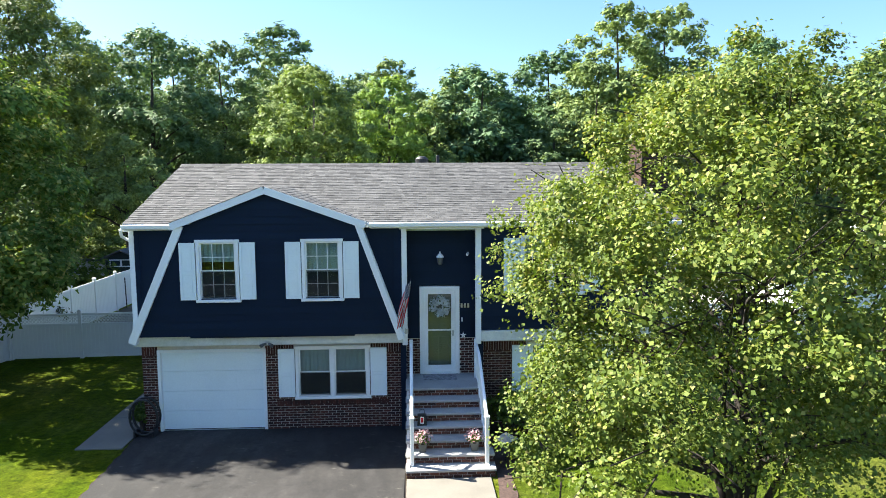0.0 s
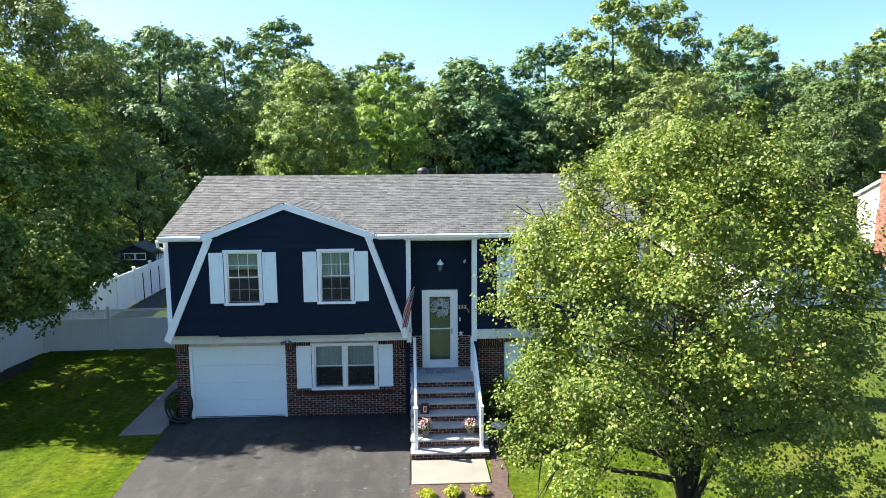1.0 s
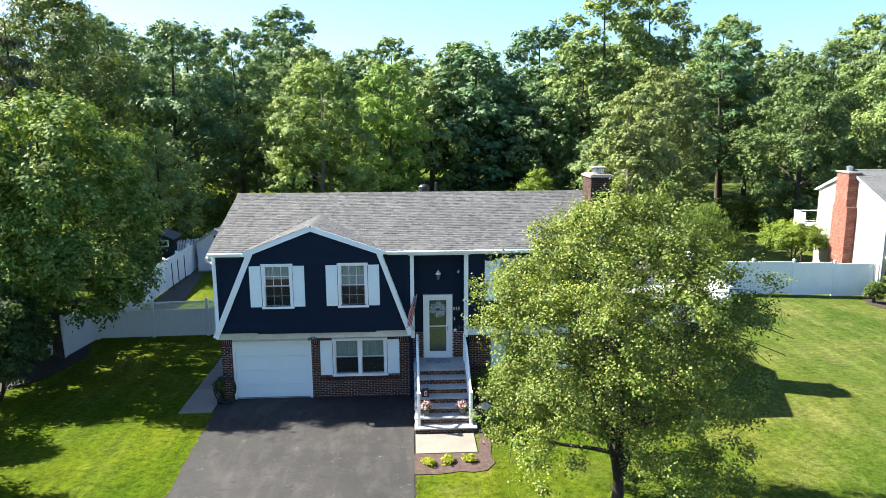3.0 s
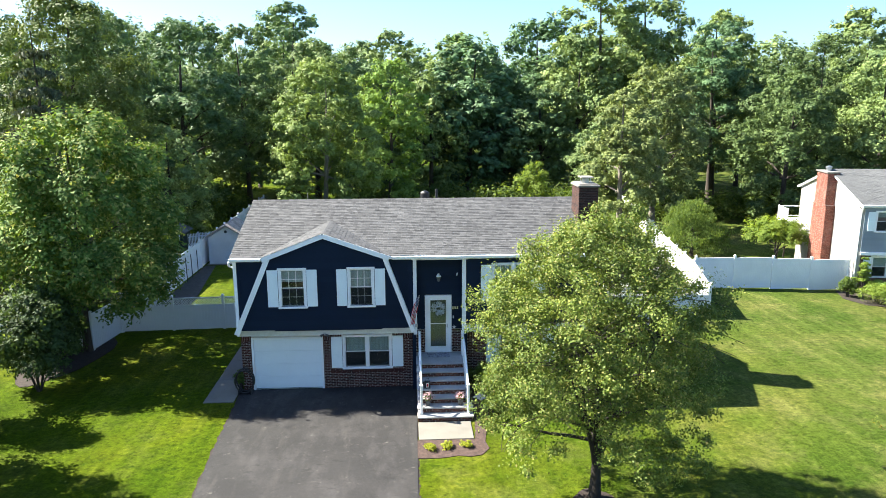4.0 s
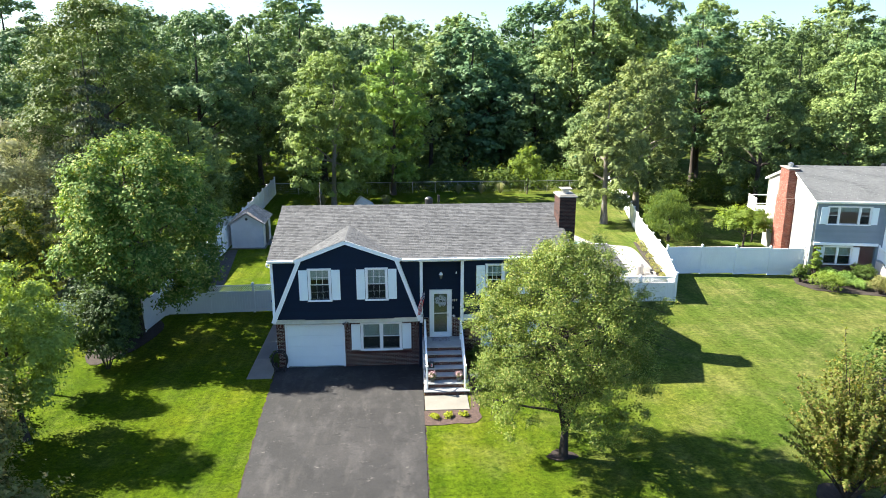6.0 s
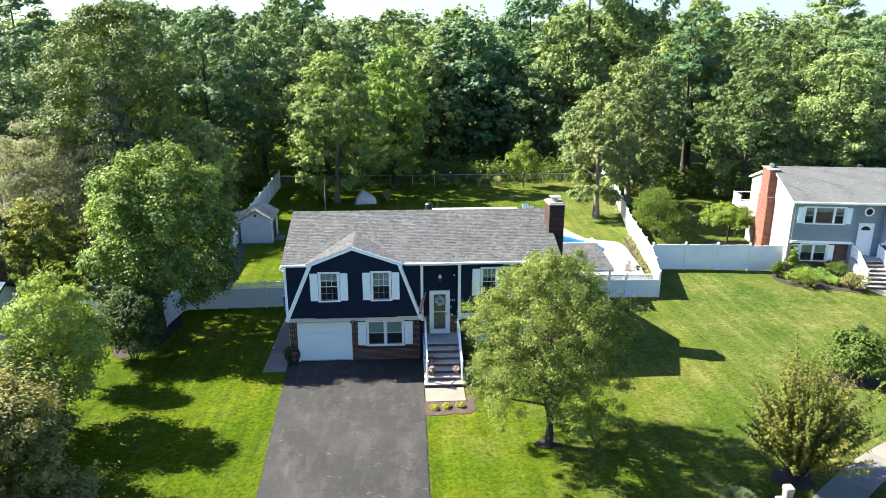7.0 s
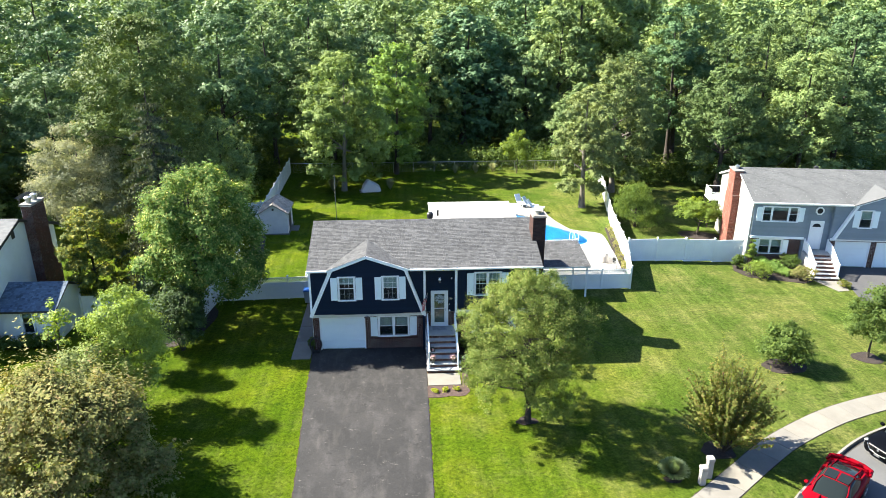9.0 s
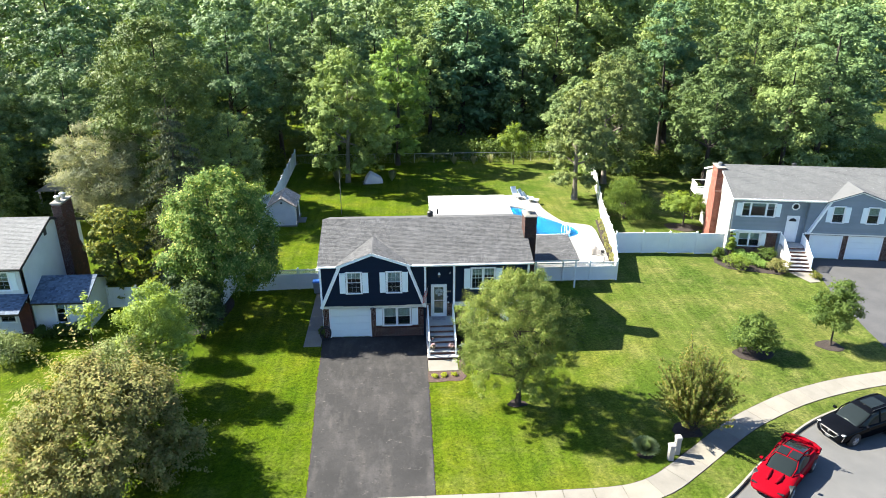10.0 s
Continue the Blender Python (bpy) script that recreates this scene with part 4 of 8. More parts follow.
# front door with glazed storm door
door = part("front_door", boxes((7.06, 7.97, 0.27, 0.31, 1.45, 3.8)), M_SAGE, house)
for px0, px1, pz0, pz1 in ((7.2, 7.48, 1.65, 2.45), (7.55, 7.83, 1.65, 2.45), (7.2, 7.48, 2.6, 3.1), (7.55, 7.83, 2.6, 3.1), (7.2, 7.83, 3.25, 3.62)):
    part("door_panel", boxes((px0, px1, 0.255, 0.275, pz0, pz1), bevel=0.01), M_SAGE, door)
storm = part("storm_door", boxes((7.08, 7.2, 0.14, 0.185, 1.5, 3.78), (7.83, 7.95, 0.14, 0.185, 1.5, 3.78), (7.2, 7.83, 0.14, 0.185, 1.5, 1.68), (7.2, 7.83, 0.14, 0.185, 3.66, 3.78), (7.2, 7.83, 0.145, 0.18, 2.64, 2.68), bevel=0.006), M_WHITE, house)
for z0, z1 in ((1.68, 2.64), (2.68, 3.66)):
    pane = part("pane", boxes((7.2, 7.83, 0.158, 0.164, z0, z1)), M_PANE, storm)
    pane.visible_shadow = False
part("handle", boxes((7.86, 7.9, 0.1, 0.14, 2.5, 2.66), bevel=0.008), M_METAL, storm)
part("door_frame", boxes((6.97, 7.08, 0.1, 0.3, 1.44, 3.88), (7.95, 8.06, 0.1, 0.3, 1.44, 3.88), (7.08, 7.95, 0.1, 0.3, 3.78, 3.88), (7.08, 7.95, 0.08, 0.3, 1.44, 1.5), bevel=0.006), M_WHITE, house)
# chimney
chim = part("chimney", boxes((13.63, 14.42, 1.9, 3.15, 0, 8.0)), M_DARKMORTAR, house)
ch = bmesh.new()
rng = random.Random(5)
for i in range(113):
    z = 0.03 + i * 0.0705
    off = 0.105 * (i % 2)
    for k in range(5):
        a, b = max(13.62, 13.62 - off + k * 0.21), min(14.43, 13.62 - off + k * 0.21 + 0.2)
        if b - a > 0.03:
            box(ch, a, b, 1.885 + rng.uniform(-0.003, 0.003), 1.92, z, z + 0.06)
    for k in range(7):
        a, b = max(1.89, 1.89 - off + k * 0.21), min(3.16, 1.89 - off + k * 0.21 + 0.2)
        if b - a > 0.03:
            box(ch, 14.4, 14.435 + rng.uniform(-0.003, 0.003), a, b, z, z + 0.06)
            if z > 6.0:
                box(ch, 13.612, 13.65, a, b, z, z + 0.06)
tagged(part("brickwork", ch, M_CHIMNEY, chim), kind="stuff")
part("chimney_crown", boxes((13.55, 14.5, 1.82, 3.23, 8.0, 8.08), (13.62, 14.43, 1.9, 3.16, 8.08, 8.13), bevel=0.015), M_KERB, chim)
bm = bmesh.new()
lathe(bm, [(0.16, 8.13), (0.16, 8.33), (0.14, 8.34)], 16, (14.02, 2.5, 0))
part("flue", bm, M_METAL, chim)
part("flue_cap", boxes((13.75, 14.3, 2.2, 2.8, 8.36, 8.4), bevel=0.01), M_CREAM, chim)
for x, y in ((13.85, 2.32), (14.2, 2.32), (13.85, 2.68), (14.2, 2.68)):
    part("cap_leg", boxes((x - 0.015, x + 0.015, y - 0.015, y + 0.015, 8.12, 8.37)), M_METAL, chim)
bm = bmesh.new()
lathe(bm, [(0.06, 7.15), (0.06, 7.55), (0.05, 7.56)], 12, (7.7, 5.4, 0))
part("vent_pipe", bm, M_BLACK, main_roof)
bm = bmesh.new()
lathe(bm, [(0.2, 7.1), (0.22, 7.42), (0.14, 7.5), (0.02, 7.53)], 16, (7.15, 5.1, 0))
part("roof_vent", bm, M_BLACK, main_roof)

# front steps
RISE = 0.205


def entry_steps(m, x0, x1, label, wide=0.12):
    """Seven brick risers under stone treads."""
    st = thing("front_steps", label, "steps", m)
    for i in range(7):
        z1 = RISE * (i + 1)
        yf = -3.3 + 0.363 * i
        e = x1 + wide if i < 2 else x1
        yb = yf + 0.413 if i < 6 else 0.13
        part("tread", boxes((x0 - 0.02, e + 0.02, yf - 0.03, yb, z1 - 0.06, z1), bevel=0.012), M_TREAD, st)
        riser = part("riser", boxes((x0 + 0.012, e - 0.012, yf + 0.014, yb if i < 6 else 0.1, max(0.0, z1 - RISE - 0.02), z1 - 0.06)), M_MORTAR, st)
        rb = bmesh.new()
        for row in range(2):
            z = z1 - RISE + 0.008 + row * 0.069
            x = x0 - (0.107 if row else 0)
            while x < e:
                a, b = max(x, x0), min(x + 0.203, e)
                if b - a > 0.03:
                    box(rb, a, b, yf, yf + 0.04, z, z + 0.058)
                x += 0.214
        tagged(part("riser_brickwork", rb, M_BRICKS_STEP, riser), kind="stuff")
    for a, b in ((x0, x0 + 0.08), (x1 - 0.08, x1)):
        part("side_wall", prism(bmesh.new(), [(-3.2, 0), (0.1, 0), (0.1, 1.38), (-1.1, 1.38), (-3.2, 0.2)], "x", a + 0.004, b - 0.004), M_MORTAR, st)
    return st


def step_railing(m, x, label, group, thick=0.011):
    rail = thing("step_railing", label, "railing", m, group=group)
    part("newel", boxes((x - 0.045, x + 0.045, -3.1, -3.0, 0.2, 1.32), (x - 0.06, x + 0.06, -3.115, -2.985, 1.32, 1.36), bevel=0.008), M_WHITE, rail)
    part("newel", boxes((x - 0.045, x + 0.045, -0.32, -0.22, 1.43, 2.5), bevel=0.008), M_WHITE, rail)
    part("newel", boxes((x - 0.035, x + 0.035, -1.2, -1.13, 1.43, 2.3), bevel=0.008), M_WHITE, rail)
    part("handrail", tube(bmesh.new(), [(x, -3.05, 1.26), (x, -1.15, 2.28), (x, -0.27, 2.38)], 0.042, 8), M_WHITE, rail)
    part("bottom_rail", tube(bmesh.new(), [(x, -3.05, 0.42), (x, -1.15, 1.52), (x, -0.27, 1.56)], 0.025, 8), M_WHITE, rail)
    for k in range(1, 22):
        y = -3.05 + 2.78 * k / 22
        zb = 0.42 + (y + 3.05) / 1.9 * 1.1 if y < -1.15 else 1.52 + (y + 1.15) * 0.045
        zt = 1.26 + (y + 3.05) / 1.9 * 1.02 if y < -1.15 else 2.28 + (y + 1.15) * 0.11
        part("baluster", boxes((x - thick, x + thick, y - thick, y + thick, zb, zt)), M_WHITE, rail)
    return rail


entry_steps(pose(0, 0, 0), 6.6, 8.52, "brick front steps with grey bluestone treads")
for x in (6.73, 8.47):
    step_railing(pose(0, 0, 0), x, "white painted metal step railing with thin balusters", "railings of the front steps")


# ---- fences ----
def fence(pts, label, height=1.8, lattice=False, bay=2.35, group="white vinyl fences"):
    """Posts with caps, tongue-and-groove panels, rails and, if asked, a lattice strip on top."""
    fe = thing("fence", label, "fence", group=group)
    for (xa, ya), (xb, yb) in zip(pts, pts[1:]):
        d = Vector((xb - xa, yb - ya))
        n = max(1, round(d.length / bay))
        w = d.length / n
        ang = math.degrees(math.atan2(d.y, d.x))
        for i in range(n + 1):
            if i == n and (xb, yb) != pts[-1]:
                continue
            p = Vector((xa, ya)) + d * i / n
            post = part("post", boxes((-0.065, 0.065, -0.065, 0.065, 0, height + 0.1), bevel=0.006), M_VINYL, fe)
            post.matrix_basis = pose(p.x, p.y, fall(p.x), 0, 0, ang)
            cap = bmesh.new()
            box(cap, -0.08, 0.08, -0.08, 0.08, height + 0.1, height + 0.125)
            prism(cap, [(-0.075, height + 0.125), (0.075, height + 0.125), (0.0, height + 0.18)], "y", -0.075, 0.075)
            part("post_cap", cap, M_VINYL, post)
        solid = height - (0.36 if lattice else 0.0)
        for i in range(n):
            p = Vector((xa, ya)) + d * i / n
            k = max(1, round((w - 0.13) / 0.15))
            bw = (w - 0.13) / k
            edge = [(0.065 + (q + f) * bw, g) for q in range(k) for f, g in ((0.0, -0.006), (0.06, -0.013), (0.94, -0.013))] + [(w - 0.065, -0.006)]
            bm = prism(bmesh.new(), edge + [(x, -g) for x, g in edge[::-1]], "z", 0.06, solid - 0.05)
            pan = part("panel", bm, M_VINYL, fe)
            pan.matrix_basis = pose(p.x, p.y, fall(p.x + d.x / n / 2), 0, 0, ang)
            part("rail", boxes((0.065, w - 0.065, -0.025, 0.025, 0.04, 0.16), bevel=0.005), M_VINYL, pan)
            part("rail", boxes((0.065, w - 0.065, -0.025, 0.025, solid - 0.09, solid), bevel=0.005), M_VINYL, pan)
            if lattice:
                part("rail", boxes((0.065, w - 0.065, -0.025, 0.025, height - 0.06, height + 0.02), bevel=0.005), M_VINYL, pan)
                la = bmesh.new()
                z0, z1 = solid, height - 0.06
                step, s = 0.13, 0.065 - 0.3
                while s < w - 0.065:
                    for sgn in (1, -1):
                        a0, a1 = s, s + (z1 - z0)
                        q0, q1 = (z0, z1) if sgn > 0 else (z1, z0)
                        pa, pb = max(a0, 0.07), min(a1, w - 0.07)
                        if pb - pa > 0.03:
                            za, zb = q0 + (q1 - q0) * (pa - a0) / (a1 - a0), q0 + (q1 - q0) * (pb - a0) / (a1 - a0)
                            prism(la, [(pa - 0.024, za), (pa + 0.024, za), (pb + 0.024, zb), (pb - 0.024, zb)], "y", -0.008 * sgn - 0.004, -0.008 * sgn + 0.004)
                    s += step
                part("lattice", la, M_VINYL, pan)
    return fe


fence([(-0.75, 8.2), (-8.4, 7.85)], "white vinyl privacy fence with lattice top beside the house", lattice=True, height=1.72)
fence([(-8.45, 7.8), (-8.75, 5.2)], "short run of solid white vinyl fence under the maple")
fence([(-8.5, 8.1), (-8.45, 22.0), (-8.8, 46.3)], "long white vinyl fence along the side of the yard", height=1.9)
fence([(13.7, 8.5), (22.7, 8.45)], "white vinyl fence with lattice top enclosing the pool yard", lattice=True, height=1.62)
fence([(22.75, 8.5), (24.2, 14.1), (25.65, 23.5), (28.3, 36.0), (29.6, 46.3)], "white vinyl fence along the pool yard", height=1.75)
fence([(24.3, 14.08), (34.2, 14.0)], "solid white vinyl fence joining the neighbouring house", height=2.0)


# ---- trees ----
def unit(rng, n):
    v = rng.normal(size=(n, 3))
    return v / np.linalg.norm(v, axis=1, keepdims=True)


def leaf_arrays(rng, at, size, out=None, droop=0.0, corners=4, loose=0.75):
    """Leaves at the given places, turned at random with a lean outwards: folded four-cornered ones, or three-cornered ones."""
    n = len(at)
    nor = unit(rng, n) * loose + np.array((0, 0, 0.45))
    if out is not None:
        nor = nor + out * 0.75
    nor /= np.linalg.norm(nor, axis=1, keepdims=True)
    a = np.cross(nor, unit(rng, n))
    a[:, 2] -= droop
    a /= np.linalg.norm(a, axis=1, keepdims=True) + 1e-9
    b = np.cross(nor, a)
    s = (size * rng.uniform(0.65, 1.3, n))[:, None]
    if corners == 3:
        v = np.empty((n, 3, 3))
        v[:, 0], v[:, 1], v[:, 2] = at - a * s * 0.5 + b * s * 0.36, at - a * s * 0.45 - b * s * 0.4, at + a * s * 0.6
        return v.reshape(-1, 3)
    v = np.empty((n, 4, 3))
    v[:, 0] = at - a * s * 0.5
    v[:, 1] = at + b * s * 0.4 + nor * s * 0.1 - a * s * 0.05
    v[:, 2] = at + a * s * 0.5
    v[:, 3] = at - b * s * 0.4 + nor * s * 0.1 - a * s * 0.05
    return v.reshape(-1, 3)


def leaf_object(name, verts, material, parent, label="", corners=4):
    n = len(verts) // corners
    me = bpy.data.meshes.new(name)
    me.vertices.add(n * corners)
    me.vertices.foreach_set("co", verts.astype(np.float32).ravel())
    me.loops.add(n * corners)
    me.loops.foreach_set("vertex_index", np.arange(n * corners, dtype=np.int32))
    me.polygons.add(n)
    me.polygons.foreach_set("loop_start", np.arange(0, n * corners, corners, dtype=np.int32))
    me.update(calc_edges=True)
    me.validate()
    me.materials.append(material)
    ob = new(name, me)
    ob.parent = parent
    return tagged(ob, label)


def lobes_round(rng, base, top, radius, n, shape="oval", lobe=0.42, skirt=False):
    """Centres and radii of the leafy masses that make up a crown."""
    out = []
    for i in range(n):
        t = (i + 0.5) / n
        t = min(max(t + rng.uniform(-0.04, 0.04), 0.02), 0.98)
        if shape == "oval":
            prof = math.sqrt(max(0.05, 1 - (2 * t - 0.92) ** 2 / 1.2))
        elif shape == "cone":
            prof = 1.05 - t * 0.95
        elif shape == "vase":
            prof = 0.45 + 0.75 * math.sin(math.pi * min(1, t * 0.95 + 0.08)) ** 0.8 * (0.55 + 0.45 * t)
        else:
            prof = math.sqrt(max(0.04, 1 - max(0.0, t - 0.35) ** 2 / 0.45))
        az = i * 2.39996 + rng.uniform(-0.4, 0.4)
        r = radius * prof
        lr = max(0.22 * radius, r * lobe * rng.uniform(0.75, 1.25))
        d = max(0.0, r - lr * 0.8) * rng.uniform(0.7, 1.08)
        lr *= rng.uniform(0.8, 1.2)
        if skirt and t < 0.22 and i % 3:
            d = radius * rng.uniform(0.62, 0.86)
        out.append((np.array((d * math.cos(az), d * math.sin(az), base + (top - base) * t)), lr))
    out.append((np.array((0, 0, base + (top - base) * 0.55)), radius * 0.5))
    return out


def crown(rng, lobes, count, size, flat=0.8, clumps=26, spread=0.2, droop=0.0, inner=0.16, hollow=0.7, sprigs=0, reach=0.6, corners=4, loose=0.4, rosette=1):
    """Leaves in clumps over the outsides of the lobes, thinning inwards; in rosettes at the ends of short twigs, if asked."""
    w = np.array([r ** 2 for _, r in lobes])
    per = np.maximum(40, (count / rosette * w / w.sum())).astype(int)
    allv = []
    for (c, r), m in zip(lobes, per):
        dirs = unit(rng, clumps)
        dirs[:, 2] = np.where(dirs[:, 2] < -0.35, -dirs[:, 2] * 0.6, dirs[:, 2])
        rad = r * rng.uniform(hollow, 1.1, clumps)
        cen = c + dirs * rad[:, None] * np.array((1, 1, flat))
        pick = rng.integers(0, clumps, m)
        sig = r * spread * rng.uniform(0.6, 1.3, clumps)
        off = np.clip(rng.normal(size=(m, 3)), -1.7, 1.7) * sig[pick][:, None] * np.array((1, 1, 0.62))
        at = cen[pick] + off
        core = rng.random(m) < inner
        at[core] = c + unit(rng, int(core.sum())) * (r * rng.random(int(core.sum()))[:, None] ** 0.4) * np.array((1, 1, flat))
        o = (at - c) / r * 0.5 + np.where(core[:, None], 0, off / (sig[pick][:, None] + 1e-6) * 0.6)
        o /= np.linalg.norm(o, axis=1, keepdims=True) + 1e-9
        if rosette > 1:
            at, o = np.repeat(at, rosette, 0), np.repeat(o, rosette, 0)
            at = at + rng.normal(0, 1.1 * size, at.shape)
        allv.append(leaf_arrays(rng, at, size, o, droop, corners, loose))
    for _ in range(sprigs):
        c, r = lobes[rng.integers(0, len(lobes))]
        d = unit(rng, 1)[0] + c * np.array((1, 1, 0)) / (np.linalg.norm(c[:2]) + 0.5) * 0.5
        d[2] = abs(d[2]) * 0.8 + 0.25
        d /= np.linalg.norm(d)
        m = int(rng.integers(14, 34))
        s = rng.uniform(0.55, 1.0 + reach * rng.random(), m)[:, None] * r
        allv.append(leaf_arrays(rng, c + d * s + rng.normal(0, 0.05 + 0.3 * size, (m, 3)), size, np.tile(d, (m, 1)), droop, corners, loose))
    return np.concatenate(allv)


def trunk_and_limbs(rng, height, r0, lobes, fork=0.35, lean=0.06, limbs=9, wob=0.12, twigs=False, leaders=0):
    bm = bmesh.new()
    for k in range(leaders):
        az = math.tau * (k + 0.35) / leaders
        f = [(0.0, 0.0), (0.6, 0.14), (1.3, 0.42), (2.8, 1.0), (4.4, 1.6)]
        tube(bm, [(0.04 * math.cos(az) + q * math.cos(az + 0.1 * z), 0.04 * math.sin(az) + q * math.sin(az + 0.1 * z), 1.0 + z) for z, q in f], [r0 * 0.6, r0 * 0.5, r0 * 0.36, r0 * 0.2, r0 * 0.08], 7)
    pts, rad = [], []
    n = 7
    ph = rng.uniform(0, 6.28)
    for i in range(n + 1):
        t = i / n
        pts.append((lean * height * t * math.cos(ph) + wob * math.sin(3 * t + ph) * t, lean * height * t * math.sin(ph) + wob * math.cos(4 * t + ph) * t, height * t))
        rad.append(r0 * (1.35 if i == 0 else 1.0) * (1 - 0.85 * t))
    pts[0] = (pts[0][0], pts[0][1], -0.1)
    tube(bm, pts, rad, 9)
    order = sorted(lobes, key=lambda q: -q[1])[:limbs]
    for c, r in order:
        zt = min(max(c[2] - 0.35 * np.hypot(c[0], c[1]) - r * 0.5, height * fork), height * 0.9)
        t = zt / height
        k = min(int(t * n), n - 1)
        f = t * n - k
        a = Vector(pts[k]).lerp(Vector(pts[k + 1]), f)
        b = Vector(c)
        m = a.lerp(b, 0.5) + Vector((rng.uniform(-0.1, 0.1), rng.uniform(-0.1, 0.1), 0.12 * (b - a).length * rng.uniform(-0.4, 1)))
        rr = r0 * (1 - 0.8 * t) * 0.55
        tube(bm, [a, a.lerp(m, 0.5) + Vector((0, 0, 0.03)), m, m.lerp(b, 0.6), b], [rr, rr * 0.8, rr * 0.62, rr * 0.4, rr * 0.15], 6)
        if twigs:
            for _ in range(5):
                e = b + Vector(unit(rng, 1)[0]) * r * 1.05
                s = m.lerp(b, rng.uniform(0.2, 1.0))
                tube(bm, [s, s.lerp(e, 0.5) + Vector((0, 0, 0.06)), e], [rr * 0.3, rr * 0.2, 0.008], 5)
    return bm


def tree(name, label, at, height, radius, base, leaves, size, material, seed, shape="oval", lobes_n=16, lobe=0.42, trunk_r=0.2, bark=None, category="tree", group="", flat=0.8, spread=0.2, droop=0.0, clumps=26, twigs=False, lean=0.04, limbs=9, hollow=0.7, inner=0.16, fork=0.35, sprigs=120, reach=0.5, corners=3, loose=0.35, leaders=0, skirt=False, shift=(0, 0), rosette=1):
    rng = np.random.default_rng(seed)
    tr = thing(name, label, category, pose(*at), group=group)
    lobes = lobes_round(rng, base, height * 0.93, radius, lobes_n, shape, lobe, skirt)
    lobes = [(c + np.array((*shift, 0)), r) for c, r in lobes]
    part("trunk", trunk_and_limbs(rng, height * 0.86, trunk_r, lobes, fork, lean, limbs, twigs=twigs, leaders=leaders), bark or M_BARK, tr, smooth=True)
    leaf_object("crown", crown(rng, lobes, leaves, size, flat, clumps, spread, droop, inner, hollow, sprigs, reach, corners, loose, rosette), material, tr, corners=corners)
    return tr


def sprays(rng, height, radius, branches, per, size, low=0.15, lift=0.35, tuft=0.16, ragged=0.2, shoots=0.1):
    """Leaves along many arching branches that rise from one foot: a loose, feathery crown."""
    allv, ways = [], []
    for k in range(branches):
        az, s = k * 2.39996 + rng.uniform(-0.3, 0.3), math.sqrt((k + 0.5) / branches)
        h = height * (low + (1 - low) * (1 - 0.75 * s ** 2.2)) * rng.uniform(0.62, 1.12)
        r = radius * s * rng.uniform(0.75, 1.12)
        lump = 1 + ragged * (math.sin(3 * az + 1.3 + 4 * s) + 0.7 * math.sin(5 * az + 0.4 - 3 * s) + 0.5 * math.sin(9 * az))
        if rng.random() < shoots:
            lump *= rng.uniform(1.1, 1.3)
        h, r = h * (0.45 + 0.55 * lump), r * lump
        tip = np.array((r * math.cos(az), r * math.sin(az), h))
        t = rng.uniform(0.3, 1.0, per) ** 0.75
        arc = np.stack([tip[0] * t, tip[1] * t, tip[2] * (t + lift * np.sin(np.pi * t) * 0.5)], 1)
        twig = rng.integers(0, 9, per)
        away = unit(rng, 9) * radius * tuft * rng.uniform(0.5, 1.3, (9, 1))
        along = np.floor(t * 8) / 8
        at = arc + away[twig] * (1.15 - along)[:, None] * rng.uniform(0.2, 1.0, (per, 1)) + rng.normal(0, size * 0.35, (per, 3))
        d = np.tile(tip / np.linalg.norm(tip), (per, 1)) * 0.6 + away[twig] / (radius * tuft)
        allv.append(leaf_arrays(rng, at, size, d, 0.0, 3, 0.45))
        ways.append(tip)
    return np.concatenate(allv), ways


def spray_shrub(name, label, at, radius, height, branches, per, size, material, seed, low=0.15, lift=0.35, tuft=0.16, category="shrub", bark=None, ragged=0.2, shoots=0.1):
    rng = np.random.default_rng(seed)
    sh = thing(name, label, category, pose(*at))
    leaves, ways = sprays(rng, height, radius, branches, per, size, low, lift, tuft, ragged, shoots)
    for tip in ways[::max(1, branches // 60)]:
        part("stem", tube(bmesh.new(), [(0.03 * tip[0], 0.03 * tip[1], -0.05)] + [(tip[0] * t, tip[1] * t, tip[2] * (t + lift * math.sin(math.pi * t) * 0.5)) for t in (0.3, 0.6, 0.95)], [0.045, 0.03, 0.018, 0.006], 5), bark or M_BARK, sh)
    leaf_object("foliage", leaves, material, sh, corners=3)
    return sh


def shrub(name, label, at, rx, height, leaves, size, material, seed, category="shrub", group="", lobes_n=9, flat=0.85, bark=None, spread=0.22, droop=0.0, base=0.15, shape="dome", clumps=22, hollow=0.7, sprigs=0):
    rng = np.random.default_rng(seed)
    sh = thing(name, label, category, pose(*at), group=group)
    lobes = lobes_round(rng, height * base + rx * 0.2, height * 0.82, rx, lobes_n, shape, 0.5)
    for c, r in lobes[:8]:
        b = Vector(c)
        part("stem", tube(bmesh.new(), [(0.06 * b.x, 0.06 * b.y, -0.05), (0.4 * b.x, 0.4 * b.y, b.z * 0.5), b], [0.04, 0.028, 0.01], 5), bark or M_BARK, sh)
    leaf_object("foliage", crown(rng, lobes, leaves, size, flat, clumps, spread, droop, 0.2, hollow, sprigs, 0.6, 3), material, sh, corners=3)
    return sh


